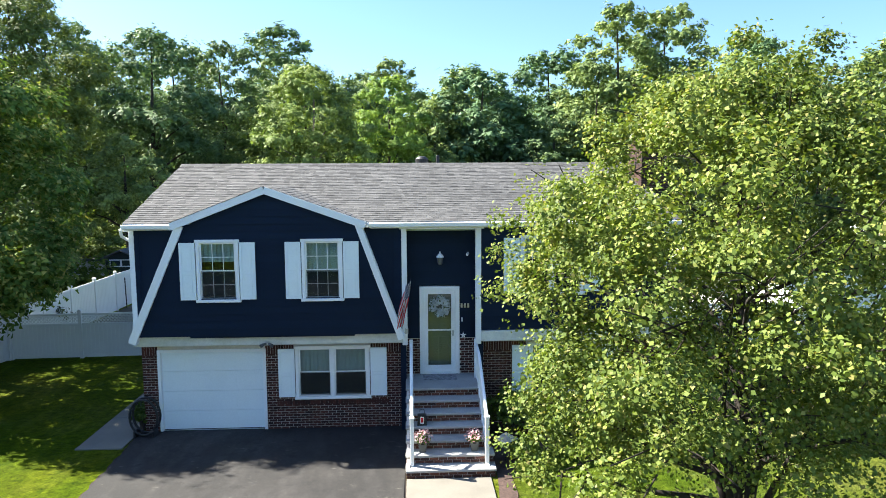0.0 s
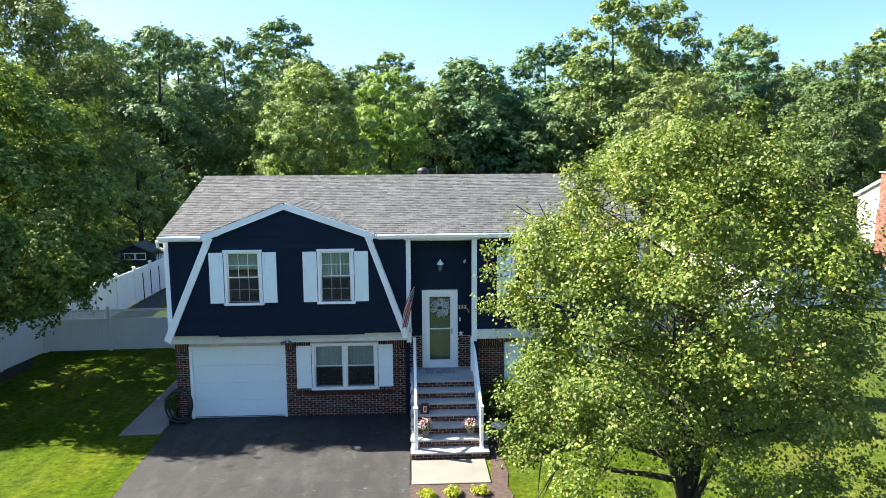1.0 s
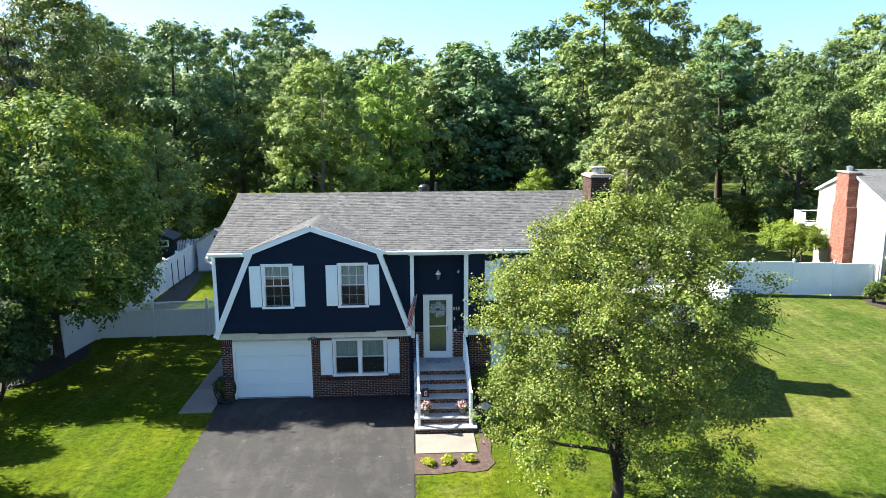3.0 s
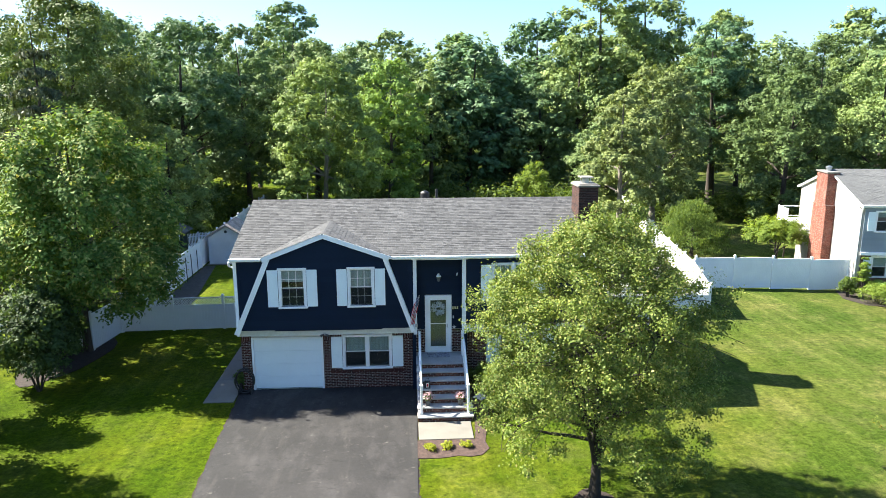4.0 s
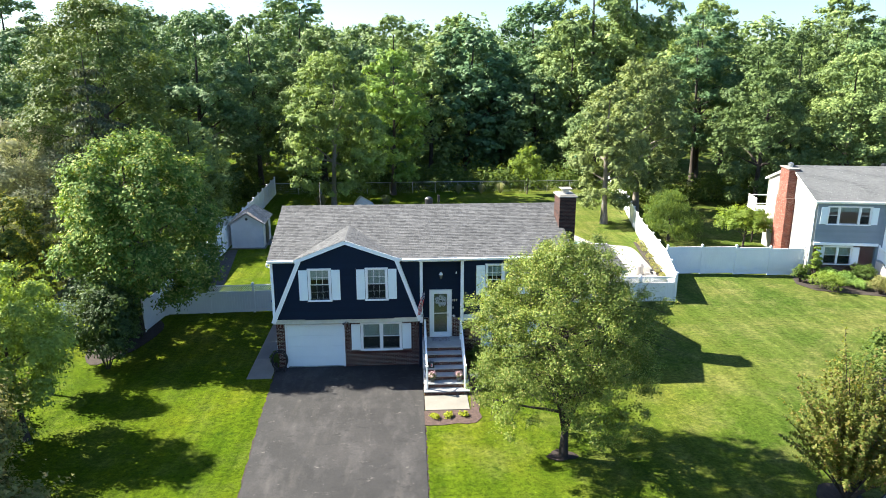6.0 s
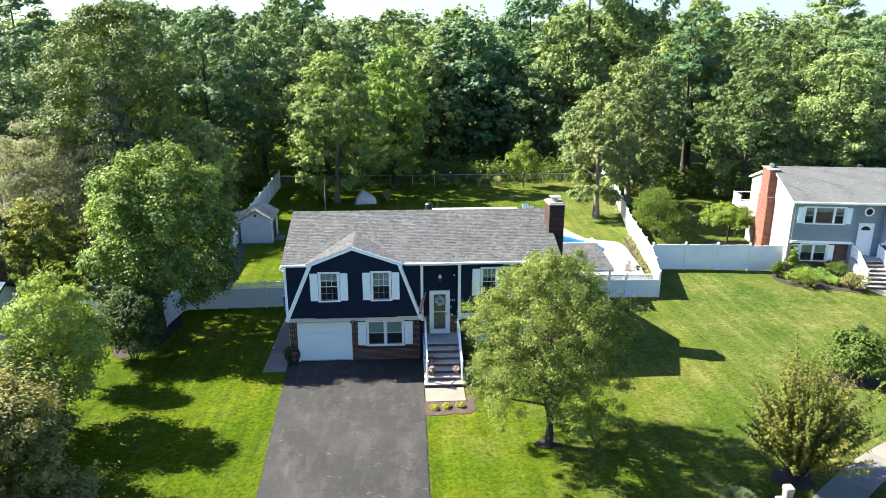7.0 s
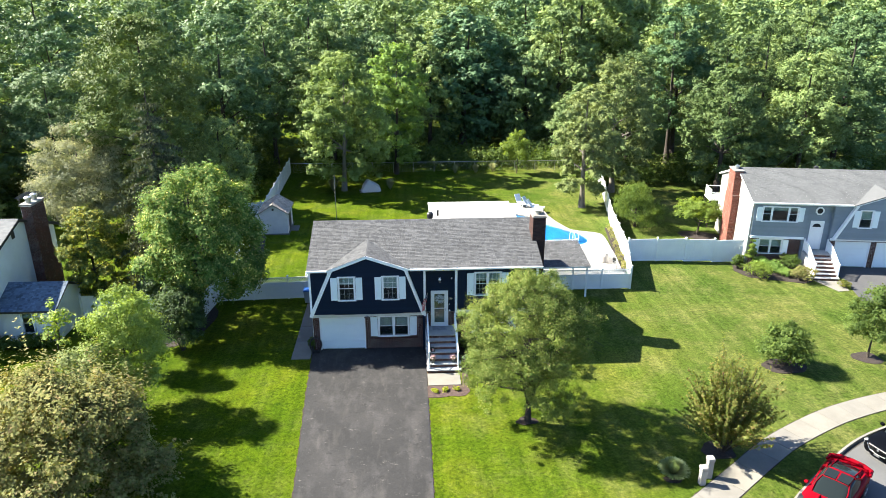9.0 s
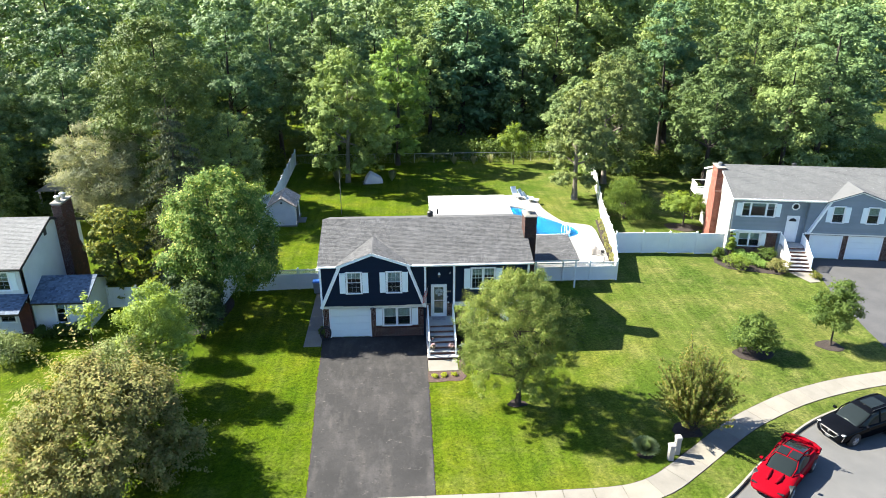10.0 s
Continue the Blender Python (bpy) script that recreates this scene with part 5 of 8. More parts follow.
def spruce(name, label, at, height, radius, seed, material, tiers=20, size=0.3, per=1300):
    """A conifer of drooping tiers round one stem."""
    rng = np.random.default_rng(seed)
    sp = thing(name, label, "tree", pose(*at))
    bm = bmesh.new()
    tube(bm, [(0, 0, -0.1), (0.05, 0, height * 0.5), (0, 0, height * 0.98)], [0.22, 0.14, 0.02], 8)
    vs = []
    for i in range(tiers):
        t = i / tiers
        z = height * (0.08 + 0.9 * t)
        r = radius * (1 - t) ** 0.8 + 0.25
        arms = int(7 + 5 * (1 - t))
        for k in range(arms):
            az = math.tau * (k + rng.uniform(-0.3, 0.3)) / arms + i * 1.3
            rr = r * rng.uniform(0.7, 1.12)
            d = np.array((math.cos(az), math.sin(az), 0))
            tube(bm, [(0, 0, z), tuple(d * rr * 0.6 + (0, 0, z - 0.08 * rr)), tuple(d * rr + (0, 0, z - 0.2 * rr))], [0.035, 0.02, 0.008], 4)
            m = int(per * (rr / radius) / arms) + 8
            s = rng.random(m) ** 0.7
            at_ = d * (rr * s)[:, None] + np.stack([rng.normal(0, 0.15, m), rng.normal(0, 0.15, m), z - 0.24 * rr * s ** 2 - np.abs(rng.normal(0, 0.14, m))], 1)
            vs.append(leaf_arrays(rng, at_, size, np.tile(d, (m, 1)), 0.9, 3))
    part("trunk", bm, M_BARK, sp)
    leaf_object("crown", np.concatenate(vs), material, sp, corners=3)
    return sp


# front garden tree
tree("pear_tree", "round yellow-green pear tree on the front lawn", (11.75, -8.55, 0), 8.6, 3.6, 1.95, 140000, 0.063, L_PEAR, 21, "oval", 80, 0.25, 0.15, bark=M_DARKBARK, flat=0.95, spread=0.15, clumps=9, twigs=True, lean=0.012, limbs=34, hollow=0.5, inner=0.1, fork=0.25, sprigs=900, reach=0.22, corners=4, loose=0.75, leaders=4, skirt=True, rosette=6, shift=(-0.2, 0))
# trees beside the front lawn
tree("maple_tree", "dense dark green maple by the white fence", (-8.95, 5.2, 0), 11.6, 4.1, 2.4, 60000, 0.15, L_MAPLE, 22, "oval", 50, 0.29, 0.2, flat=0.8, limbs=16, spread=0.15, clumps=9, hollow=0.74, inner=0.05, sprigs=500, reach=0.7, shift=(1.2, -1.5), rosette=9, loose=0.3)
tree("locust_tree", "slender silvery green tree at the lawn edge", (-10.3, -2.2, 0), 5.4, 1.25, 1.6, 7000, 0.12, L_LOCUST, 23, "oval", 18, 0.42, 0.07, spread=0.28, leaders=2, rosette=4)
tree("olive_shrub", "large loose olive-brown shrub at the lawn edge", (-10.0, -13.3, 0), 5.9, 4.5, 0.5, 70000, 0.125, L_OLIVE, 24, "dome", 48, 0.26, 0.1, category="shrub", flat=0.85, spread=0.13, clumps=12, hollow=0.6, inner=0.12, limbs=24, fork=0.05, twigs=True, sprigs=700, reach=1.6, loose=0.36, rosette=4, lean=0.02)
tree("locust_tree", "bright light green feathery tree behind the olive shrub", (-9.4, -6.1, 0), 7.5, 2.1, 1.5, 22000, 0.11, L_LOCUST, 123, "oval", 26, 0.36, 0.12, spread=0.24, rosette=4)
tree("grey_leaved_tree", "pale grey-green small tree beside the olive shrub", (-10.8, -8.0, 0), 5.2, 2.0, 0.8, 12000, 0.11, L_GREYGREEN, 124, "dome", 22, 0.36, 0.1, spread=0.26, rosette=4)
shrub("garden_shrub", "dense dark evergreen shrub below the maple", (-8.9, 0.5, 0), 1.9, 4.8, 20000, 0.12, L_SHADED, 25, lobes_n=16)
shrub("garden_shrub", "dark green shrub at the lawn edge", (-12.6, -5.8, 0), 1.8, 2.6, 7000, 0.14, L_SHRUB, 26)
shrub("garden_shrub", "dark evergreen shrub under the maple", (-9.9, 3.5, 0), 1.6, 3.2, 10000, 0.13, L_SHADED, 125)
shrub("garden_shrub", "tall dark evergreen shrub by the fence corner", (-10.9, 6.0, 0), 2.0, 4.4, 12000, 0.14, L_SHADED, 126)
spruce("spruce_tree", "dark drooping spruce behind the maple", (-12.4, 10.2, 0), 15.4, 4.5, 27, L_SPRUCE, tiers=15, per=3000, size=0.2)
tree("silver_tree", "pale silvery tree behind the neighbouring house", (-24.6, 25.5, 0), 10.8, 4.6, 1.2, 50000, 0.15, L_SILVER, 28, "dome", 30, 0.34, 0.2, bark=M_PALEBARK, flat=0.5, spread=0.26)
tree("golden_cypress", "golden yellow conifer beside the white house", (-16.6, 7.4, 0), 7.8, 2.3, 0.2, 40000, 0.14, L_YELLOW, 29, "oval", 44, 0.27, 0.15, spread=0.16, hollow=0.8, inner=0.1, clumps=14, sprigs=300)
tree("sapling", "thin pale green sapling before the white house", (-15.6, -1.3, 0), 4.6, 1.1, 1.6, 420, 0.17, L_LOCUST, 30, "oval", 7, 0.4, 0.04, spread=0.3, sprigs=14)
shrub("flowering_shrub", "pale flowering shrub by the white house", (-20.9, -1.6, 0), 1.7, 1.8, 6000, 0.11, L_GREYGREEN, 31)
# right-hand lawn
spray_shrub("bronze_shrub", "open bronze-green shrub beside the pavement", (21.0, -11.6, 0), 2.25, 5.0, 300, 110, 0.1, L_RUST, 33, low=0.34, lift=0.1, tuft=0.1, ragged=0.13, shoots=0.16)
shrub("round_shrub", "round dark green shrub in a mulch ring", (28.6, -3.5, fall(28.6)), 1.45, 3.0, 9000, 0.13, L_SHRUB, 34, sprigs=60, lobes_n=13, spread=0.26)
tree("young_tree", "young round-crowned tree in a mulch ring", (34.6, -2.55, fall(34.6)), 5.0, 1.75, 1.3, 11000, 0.11, L_SHRUB, 35, "oval", 14, 0.42, 0.07, flat=0.9)

# back yards
tree("yard_tree", "broad soft green tree in the back yard", (-1.4, 38.0, 0), 16.0, 5.6, 1.4, 52000, 0.215, L_YARD, 41, "oval", 52, 0.29, 0.28, bark=M_PALEBARK, spread=0.16, clumps=11, inner=0.08)
tree("yard_tree", "tall bright green tree in the back yard", (4.6, 45.5, 0), 16.6, 4.6, 1.6, 40000, 0.215, L_BRIGHT, 42, "oval", 46, 0.29, 0.28, spread=0.16, clumps=11, inner=0.08)
tree("grey_tree", "grey-green leaning tree beside the pool yard", (24.4, 30.0, 0), 13.2, 3.6, 1.4, 32000, 0.2, L_GREYGREEN, 43, "oval", 40, 0.3, 0.3, flat=0.7, spread=0.18, clumps=12, inner=0.08, bark=M_PALEBARK)
tree("grey_tree", "grey-green tree behind the pool yard", (29.4, 36.0, 0), 15.5, 4.6, 1.5, 34000, 0.21, L_GREYGREEN, 44, "oval", 40, 0.3, 0.3, spread=0.17, clumps=12, inner=0.08, bark=M_PALEBARK)
tree("sapling", "thin yellow-green sapling by the wire fence", (19.8, 45.0, 0), 5.6, 1.9, 1.6, 2600, 0.18, L_LIME, 45, "vase", 9, 0.42, 0.07, spread=0.3)
tree("small_maple", "small spreading lime-green maple by the neighbouring house", (33.4, 21.2, fall(33.4)), 3.3, 2.2, 1.75, 6000, 0.15, L_LIME, 46, "dome", 16, 0.36, 0.1, flat=0.4)
tree("weeping_tree", "weeping green tree over the white fence", (28.0, 23.4, 0), 4.3, 2.5, 0.4, 14000, 0.13, L_WEEP, 47, "dome", 26, 0.3, 0.12, flat=0.55, droop=2.2, spread=0.26, sprigs=60)

# woods: a few built trees, then repeats of them; sparser ones further back
wood_kinds, far_kinds = [], []
for k, (h, r, b, shp, n, fl) in enumerate(((18.0, 5.2, 1.2, "oval", 30, 0.8), (21.0, 5.0, 2.5, "oval", 30, 0.7), (16.0, 5.4, 0.8, "dome", 28, 0.75), (22.0, 4.4, 5.0, "vase", 26, 0.6), (13.0, 4.6, 0.5, "oval", 24, 0.85))):
    for kinds, count, size_, lab in ((wood_kinds, 34000, 0.22, "tall leafy tree at the edge of the woods"), (far_kinds, 17000, 0.31, "tall leafy tree deeper in the woods")):
        kinds.append((h, tree("woodland_tree", lab, (0, 0, 0), h, r, b, count, size_, L_WOOD, 60 + k, shp, int(n * 1.6), 0.29, 0.3, group="woodland trees", flat=fl, spread=0.17, lean=0.03, clumps=12, sprigs=70, reach=0.6, loose=0.34)))
tree("woodland_tree", "broad sunlit yellow-green tree behind the spruce", (-19.3, 28.6, 0), 20.6, 6.0, 2.0, 60000, 0.2, L_SUNWOOD, 90, "oval", 60, 0.27, 0.35, group="woodland trees", spread=0.22, clumps=13, sprigs=200, loose=0.42)
for x, y, h, r, seed in ((33.5, 44, 15.5, 5.2, 91), (46, 45, 17.5, 5.4, 92), (41.5, 35.5, 14.5, 4.8, 93), (52.5, 48, 19.5, 5.2, 94)):
    tree("woodland_tree", "dense deep green oak behind the grey house", (x, y, 0), h, r, 0.9, 32000, 0.21, L_OAK, seed, "oval", 46, 0.29, 0.3, group="woodland trees", spread=0.16, clumps=12, sprigs=70, loose=0.34)
WOODS = [
    # (-14.8, 21.5) is added behind the maple to shade the side lawn
    (-15.5, 43, 20.2, 0), (-24, 44, 22.0, 1), (-33, 38, 14, 2), (-13.2, 31, 10, 4), (-14.8, 21.5, 9.5, 4), (-12.0, 81, 24.6, 1),
    (-7.5, 60, 20.8, 1), (-11.0, 50, 19.7, 1), (-4, 54, 17, 0), (1.5, 58, 17, 2), (4.6, 66, 18.5, 1), (11.9, 64, 17.9, 3), (9.5, 60, 15, 4), (14.5, 63, 17, 4), (20, 68, 19.7, 3),
    (17.5, 69, 17, 2), (23.5, 60, 12, 4), (28, 61, 20.5, 0), (32.6, 66, 24.5, 1), (29, 50, 14, 4), (41, 50, 21.6, 3), (44, 56, 22.1, 1), 
    (51.5, 36.5, 18.5, 2), (57, 46, 15, 2), (59, 42, 18, 0), (46, 38, 12.5, 4), (60, 54, 20, 1),
    (-38, 26, 14, 2), (-44, 34, 16, 1), (-37, 50, 16, 0), (-27, 55, 21, 1), (-18, 58, 20, 2), (-50, 46, 22, 0), (-45, 22, 15, 4), (-41, 37, 18, 2), (-53, 34, 20, 4), (-47, 42, 16, 2), (-39, 31, 13, 4),
    (0, 72, 18, 0), (-14, 70, 21, 3), (14, 76, 19, 1), (26, 74, 22.3, 2), (40, 70, 25.6, 0), (52, 66, 22, 3), (66, 64, 21, 1), (-30, 68, 21, 2), (-44, 62, 21, 1), (70, 58, 17, 4), (-58, 74, 20, 0), (-66, 60, 20, 2), (-70, 84, 21, 1),
]
rng = np.random.default_rng(7)
used = set()
for x, y, h, k in WOODS:
    deep = y >= 57
    h0, src = (far_kinds if deep else wood_kinds)[k]
    s = h / h0
    m = Matrix.Translation((x, y, 0)) @ Matrix.Rotation(rng.uniform(0, math.tau), 4, "Z") @ Matrix.Diagonal((s * rng.uniform(0.92, 1.12), s * rng.uniform(0.92, 1.12), s, 1))
    if (deep, k) not in used:
        src.matrix_basis = m
        used.add((deep, k))
    else:
        copy_thing(src, m)
# unseen trees added across the street, behind the viewpoint, for the window reflections
for x, y, h, k in ((-30, -43, 11, 4), (-16, -41, 10, 4), (-4, -48, 12, 2), (14, -46, 11, 4), (27, -42, 11, 2), (42, -42, 11, 4)):
    h0, src = far_kinds[k]
    copy_thing(src, Matrix.Translation((x, y, 0)) @ Matrix.Rotation(x * 1.7, 4, "Z") @ Matrix.Diagonal((h / h0, h / h0, h / h0, 1)))
# the woods further back, too many to count
vs = []
for i in range(400):
    y = 82 + 330 * rng.random() ** 1.5
    x = rng.uniform(-0.85, 0.85) * (y + 45) + 5
    h = rng.uniform(16, 22)
    far = 1.0 + (y - 82) / 200
    n = int(900 / far)
    d = unit(rng, n)
    d[:, 2] = np.abs(d[:, 2]) * 1.15 - 0.15
    rr = rng.uniform(4.5, 6.5)
    bumpy = 1 + 0.16 * np.sin(d[:, 0] * 7 + i) * np.cos(d[:, 1] * 6 - i)
    at = np.array((x, y, h - rr * 1.1)) + d * (rr * bumpy * rng.uniform(0.8, 1.05, n))[:, None] * np.array((1, 1, 1.15))
    vs.append(leaf_arrays(rng, at, 0.75 * far, d, corners=3))
tagged(leaf_object("far_woods", np.concatenate(vs), L_WOOD, None, corners=3), "distant canopy of leafy woods", "woods", kind="stuff")
# undergrowth along the wood's edge
vs = []
for i in range(260):
    x = rng.uniform(-50, 75)
    y = rng.uniform(48, 54) if -10 < x < 28 else (rng.uniform(26, 40) if x < 0 else rng.uniform(37, 46))
    if x < 0 and x > -12:
        x, y = -11.5 - rng.random() * 3, rng.uniform(24, 52)
    r = rng.uniform(1.0, 2.2)
    n = 260
    d = unit(rng, n)
    d[:, 2] = np.abs(d[:, 2])
    vs.append(leaf_arrays(rng, np.array((x, y, 0.2)) + d * r * rng.uniform(0.6, 1.1, (n, 1)) * np.array((1, 1, 1.2)), 0.3, d, corners=3))
tagged(leaf_object("undergrowth", np.concatenate(vs), L_SHRUB, None, corners=3), "tangled undergrowth at the edge of the woods", "undergrowth", kind="stuff")


# ---- neighbouring house on the right ----
NR = pose(34.82, 13.75, FALL, 0, 0, -9.32)
nr = thing("neighbour_house", "grey two-storey house with red brick chimney and double garage", "house", NR)
NE_Y, NE_Z, NRI_Y, NRI_Z, NB_Y = -0.5, 5.62, 4.6, 7.3, 9.6
g_holes = [(6.75, 9.45, -1, 2.2), (10.05, 12.9, -1, 2.2), (0.55, 2.45, 1.04, 2.25)]
w = part("brick_wall", panel(bmesh.new(), -0.1, 13.9, 0, 2.5, 0.012, 0.2, g_holes + [(4.0, 6.1, 0, 2.5)]), M_MORTAR, nr)
bricks(w, -0.1, 13.9, 0, 2.48, 0.0, g_holes + [(4.0, 6.1, 0, 2.5)])
n_holes = [(0.38, 3.22, 3.97, 5.13)]
w = part("upper_wall", panel(panel(bmesh.new(), -0.3, 4.0, 2.5, 5.6, -0.23, -0.08, n_holes), 6.1, 14.1, 2.5, 5.6, -0.23, -0.08, [(7.95, 8.95, 3.72, 5.12), (10.85, 11.85, 3.72, 5.12)]), M_GREYSIDE, nr)
siding(w, -0.3, 4.0, 2.62, 5.6, -0.25, n_holes, M_GREYSIDE)
siding(w, 6.1, 14.1, 2.62, 5.6, -0.25, [(6.5, 13.4, 2.6, 5.5)], M_GREYSIDE)
part("band_board", boxes((-0.3, 4.0, -0.34, 0.2, 2.42, 2.62), (6.1, 14.1, -0.34, 0.2, 2.42, 2.62), bevel=0.01), M_WHITE, nr)
n_entry = [(4.5, 5.6, 1.4, 3.95)]
part("entry_wall", boxes((3.9, 4.05, -0.23, 0.3, 0, 5.5), (6.05, 6.2, -0.23, 0.3, 0, 5.5)), M_GREYSIDE, nr)
w = part("entry_backing", panel(bmesh.new(), 4.05, 6.05, 0, 5.6, 0.16, 0.3, n_entry), M_GREYSIDE, nr)
siding(w, 4.05, 6.05, 1.45, 5.5, 0.15, n_entry, M_GREYSIDE)


def n_span(z):
    if z <= 5.6:
        t = (z - 2.62) / 2.98
        return 6.35 + 1.4 * t, 13.75 - 1.4 * t
    t = (z - 5.6) / 0.9
    return 7.75 + 2.3 * t, 12.35 - 2.3 * t


n_win = [(7.95, 8.95, 3.72, 5.12), (10.85, 11.85, 3.72, 5.12)]
gam = part("gambrel_wall", panel(bmesh.new(), 7.8, 12.3, 2.7, 5.55, -0.5, -0.23, n_win), M_GREYSIDE, nr)
siding(gam, 0, 0, 2.62, 6.42, -0.52, n_win, M_GREYSIDE, clip=n_span)
bm = prism(bmesh.new(), [(6.4, 2.65), (7.78, 5.58), (7.82, 5.58), (7.82, 2.65)], "y", -0.5, -0.25)
prism(bm, [(12.28, 2.65), (12.28, 5.58), (12.32, 5.58), (13.7, 2.65)], "y", -0.5, -0.25)
prism(bm, [(7.78, 5.56), (10.05, 6.44), (12.32, 5.56)], "y", -0.5, 0.2)
part("gambrel_backing", bm, M_GREYSIDE, gam)
plank_on_face((6.3, 2.55), (7.7, 5.6), 0.17, -0.6, -0.25, M_WHITE, gam, "slanted_trim")
plank_on_face((13.8, 2.55), (12.4, 5.6), 0.17, -0.6, -0.25, M_WHITE, gam, "slanted_trim")
plank_on_face((7.4, 5.52), (10.05, 6.5), 0.16, -0.64, -0.25, M_WHITE, gam, "rake_board")
plank_on_face((10.05, 6.5), (12.7, 5.52), 0.16, -0.637, -0.25, M_WHITE, gam, "rake_board")
n_sl = (NRI_Z - NE_Z) / (NRI_Y - NE_Y)
for xe in (7.3, 12.8):
    zf, zr = 5.58, 6.6
    yb = NE_Y + (zr - NE_Z) / n_sl
    bm = bmesh.new()
    pts = [Vector((xe, -0.7, zf)), Vector((10.05, -0.7, zr)), Vector((10.05, yb, zr)), Vector((xe, NE_Y + 0.05, zf + 0.05))]
    top, low = [bm.verts.new(p) for p in pts], [bm.verts.new(p - Vector((0, 0, 0.07))) for p in pts]
    bm.faces.new(top)
    bm.faces.new(low[::-1])
    for i in range(4):
        bm.faces.new((top[i], low[i], low[(i + 1) % 4], top[(i + 1) % 4]))
    bmesh.ops.recalc_face_normals(bm, faces=bm.faces[:])
    part("dormer_roof", bm, M_SHINGLES_N, nr)
gable_roof(nr, -0.6, 14.4, NE_Y, NE_Z, NRI_Y, NRI_Z, NB_Y, shingle=M_SHINGLES_N, seed=15)
for a, b in ((-0.62, 7.4), (12.7, 14.42)):
    part("gutter", prism(bmesh.new(), [(NE_Y - 0.005, NE_Z - 0.02), (NE_Y - 0.115, NE_Z - 0.03), (NE_Y - 0.08, NE_Z - 0.14), (NE_Y - 0.005, NE_Z - 0.14)], "x", a, b), M_WHITE, nr)
    part("soffit", boxes((a + 0.05, b - 0.05, NE_Y, 0.3, NE_Z - 0.19, NE_Z - 0.16)), M_WHITE, nr)
gab = [(-0.2, 0), (NB_Y - 0.3, 0), (NB_Y - 0.3, 5.5), (NRI_Y, NRI_Z - 0.12), (-0.2, 5.58)]
part("gable_wall", prism(bmesh.new(), gab, "x", -0.4, -0.25), M_CREAM, nr)
part("gable_wall", prism(bmesh.new(), gab, "x", 13.95, 14.1), M_CREAM, nr)
part("back_wall", boxes((-0.25, 13.95, NB_Y - 0.5, NB_Y - 0.3, 0, 5.5)), M_CREAM, nr)
part("ceiling", boxes((-0.25, 13.95, -0.05, NB_Y - 0.5, 5.4, 5.48)), M_BLIND, nr)
lap = bmesh.new()
for i in range(34):
    z = 0.05 + i * 0.19
    y1 = NB_Y - 0.3 if z < 5.4 else NRI_Y + (NRI_Z - 0.2 - z) / 0.34
    y0 = -0.2 if z < 5.4 else NRI_Y - (NRI_Z - 0.2 - z) / 0.34
    if y1 - y0 > 0.3:
        prism(lap, [(-0.42, z), (-0.405, z + 0.185), (-0.4, z + 0.185), (-0.4, z)], "y", y0, y1)
tagged(part("gable_siding", lap, M_CREAM, nr), kind="stuff")
bm = bmesh.new()
tube(bm, [(-0.5, -0.5, 5.45), (-0.48, -0.22, 5.2), (-0.46, -0.16, 5.0), (-0.46, -0.16, 0.2)], 0.04, 8)
part("downpipe", bm, M_WHITE, nr)
window(nr, 0.35, 3.25, 3.95, 5.15, -0.276, units=3, shutter=0.42, blind=0.3, wide_mid=True, cols=1, rows=1, grid=False)
window(nr, 0.52, 2.48, 1.02, 2.25, -0.012, units=2, shutter=0.44, blind=0.5, grid=False)
window(nr, 7.92, 8.98, 3.7, 5.12, -0.546, shutter=0.42, blind=0.5, grid=False)
window(nr, 10.82, 11.88, 3.7, 5.12, -0.546, shutter=0.42, blind=0.5, grid=False)
garage_door(nr, 6.75, 9.45, 2.2, -0.01)
garage_door(nr, 10.05, 12.9, 2.2, -0.01)
d = part("front_door", boxes((4.6, 5.5, 0.2, 0.26, 1.45, 3.85)), M_WHITE, nr)
for q in ((4.72, 5.0, 1.65, 2.5), (5.1, 5.38, 1.65, 2.5), (4.72, 5.0, 2.65, 3.25), (5.1, 5.38, 2.65, 3.25)):
    part("door_panel", boxes((q[0], q[1], 0.185, 0.205, q[2], q[3]), bevel=0.01), M_WHITE, d)
part("fanlight", prism(bmesh.new(), [(5.05 + 0.33 * math.cos(a), 3.4 + 0.3 * math.sin(a)) for a in (math.pi * k / 10 for k in range(11))], "y", 0.185, 0.205), M_DARK, d)
part("door_frame", boxes((4.5, 4.6, 0.12, 0.3, 1.44, 3.95), (5.5, 5.6, 0.12, 0.3, 1.44, 3.95), (4.6, 5.5, 0.12, 0.3, 3.85, 3.95), bevel=0.006), M_WHITE, nr)
o8 = [(math.cos(math.pi / 8 + k * math.pi / 4), math.sin(math.pi / 8 + k * math.pi / 4)) for k in range(8)]
ow = part("octagon_window", prism(bmesh.new(), [(5.05 + 0.24 * c, 4.82 + 0.24 * s) for c, s in o8], "y", 0.1, 0.12), M_DARK, nr)
bm = bmesh.new()
for k in range(8):
    (c0, s0), (c1, s1) = o8[k], o8[(k + 1) % 8]
    prism(bm, [(5.05 + r * c, 4.82 + r * s) for r, c, s in ((0.36, c0, s0), (0.36, c1, s1), (0.24, c1, s1), (0.24, c0, s0))], "y", 0.07, 0.14)
part("casing", bm, M_WHITE, ow)
chim = part("chimney", boxes((-1.0, -0.36, 3.55, 5.6, 0, 4.9), (-1.0, -0.36, 3.75, 5.4, 4.9, 7.1)), M_MORTAR, nr)
ch = bmesh.new()
rng = random.Random(9)
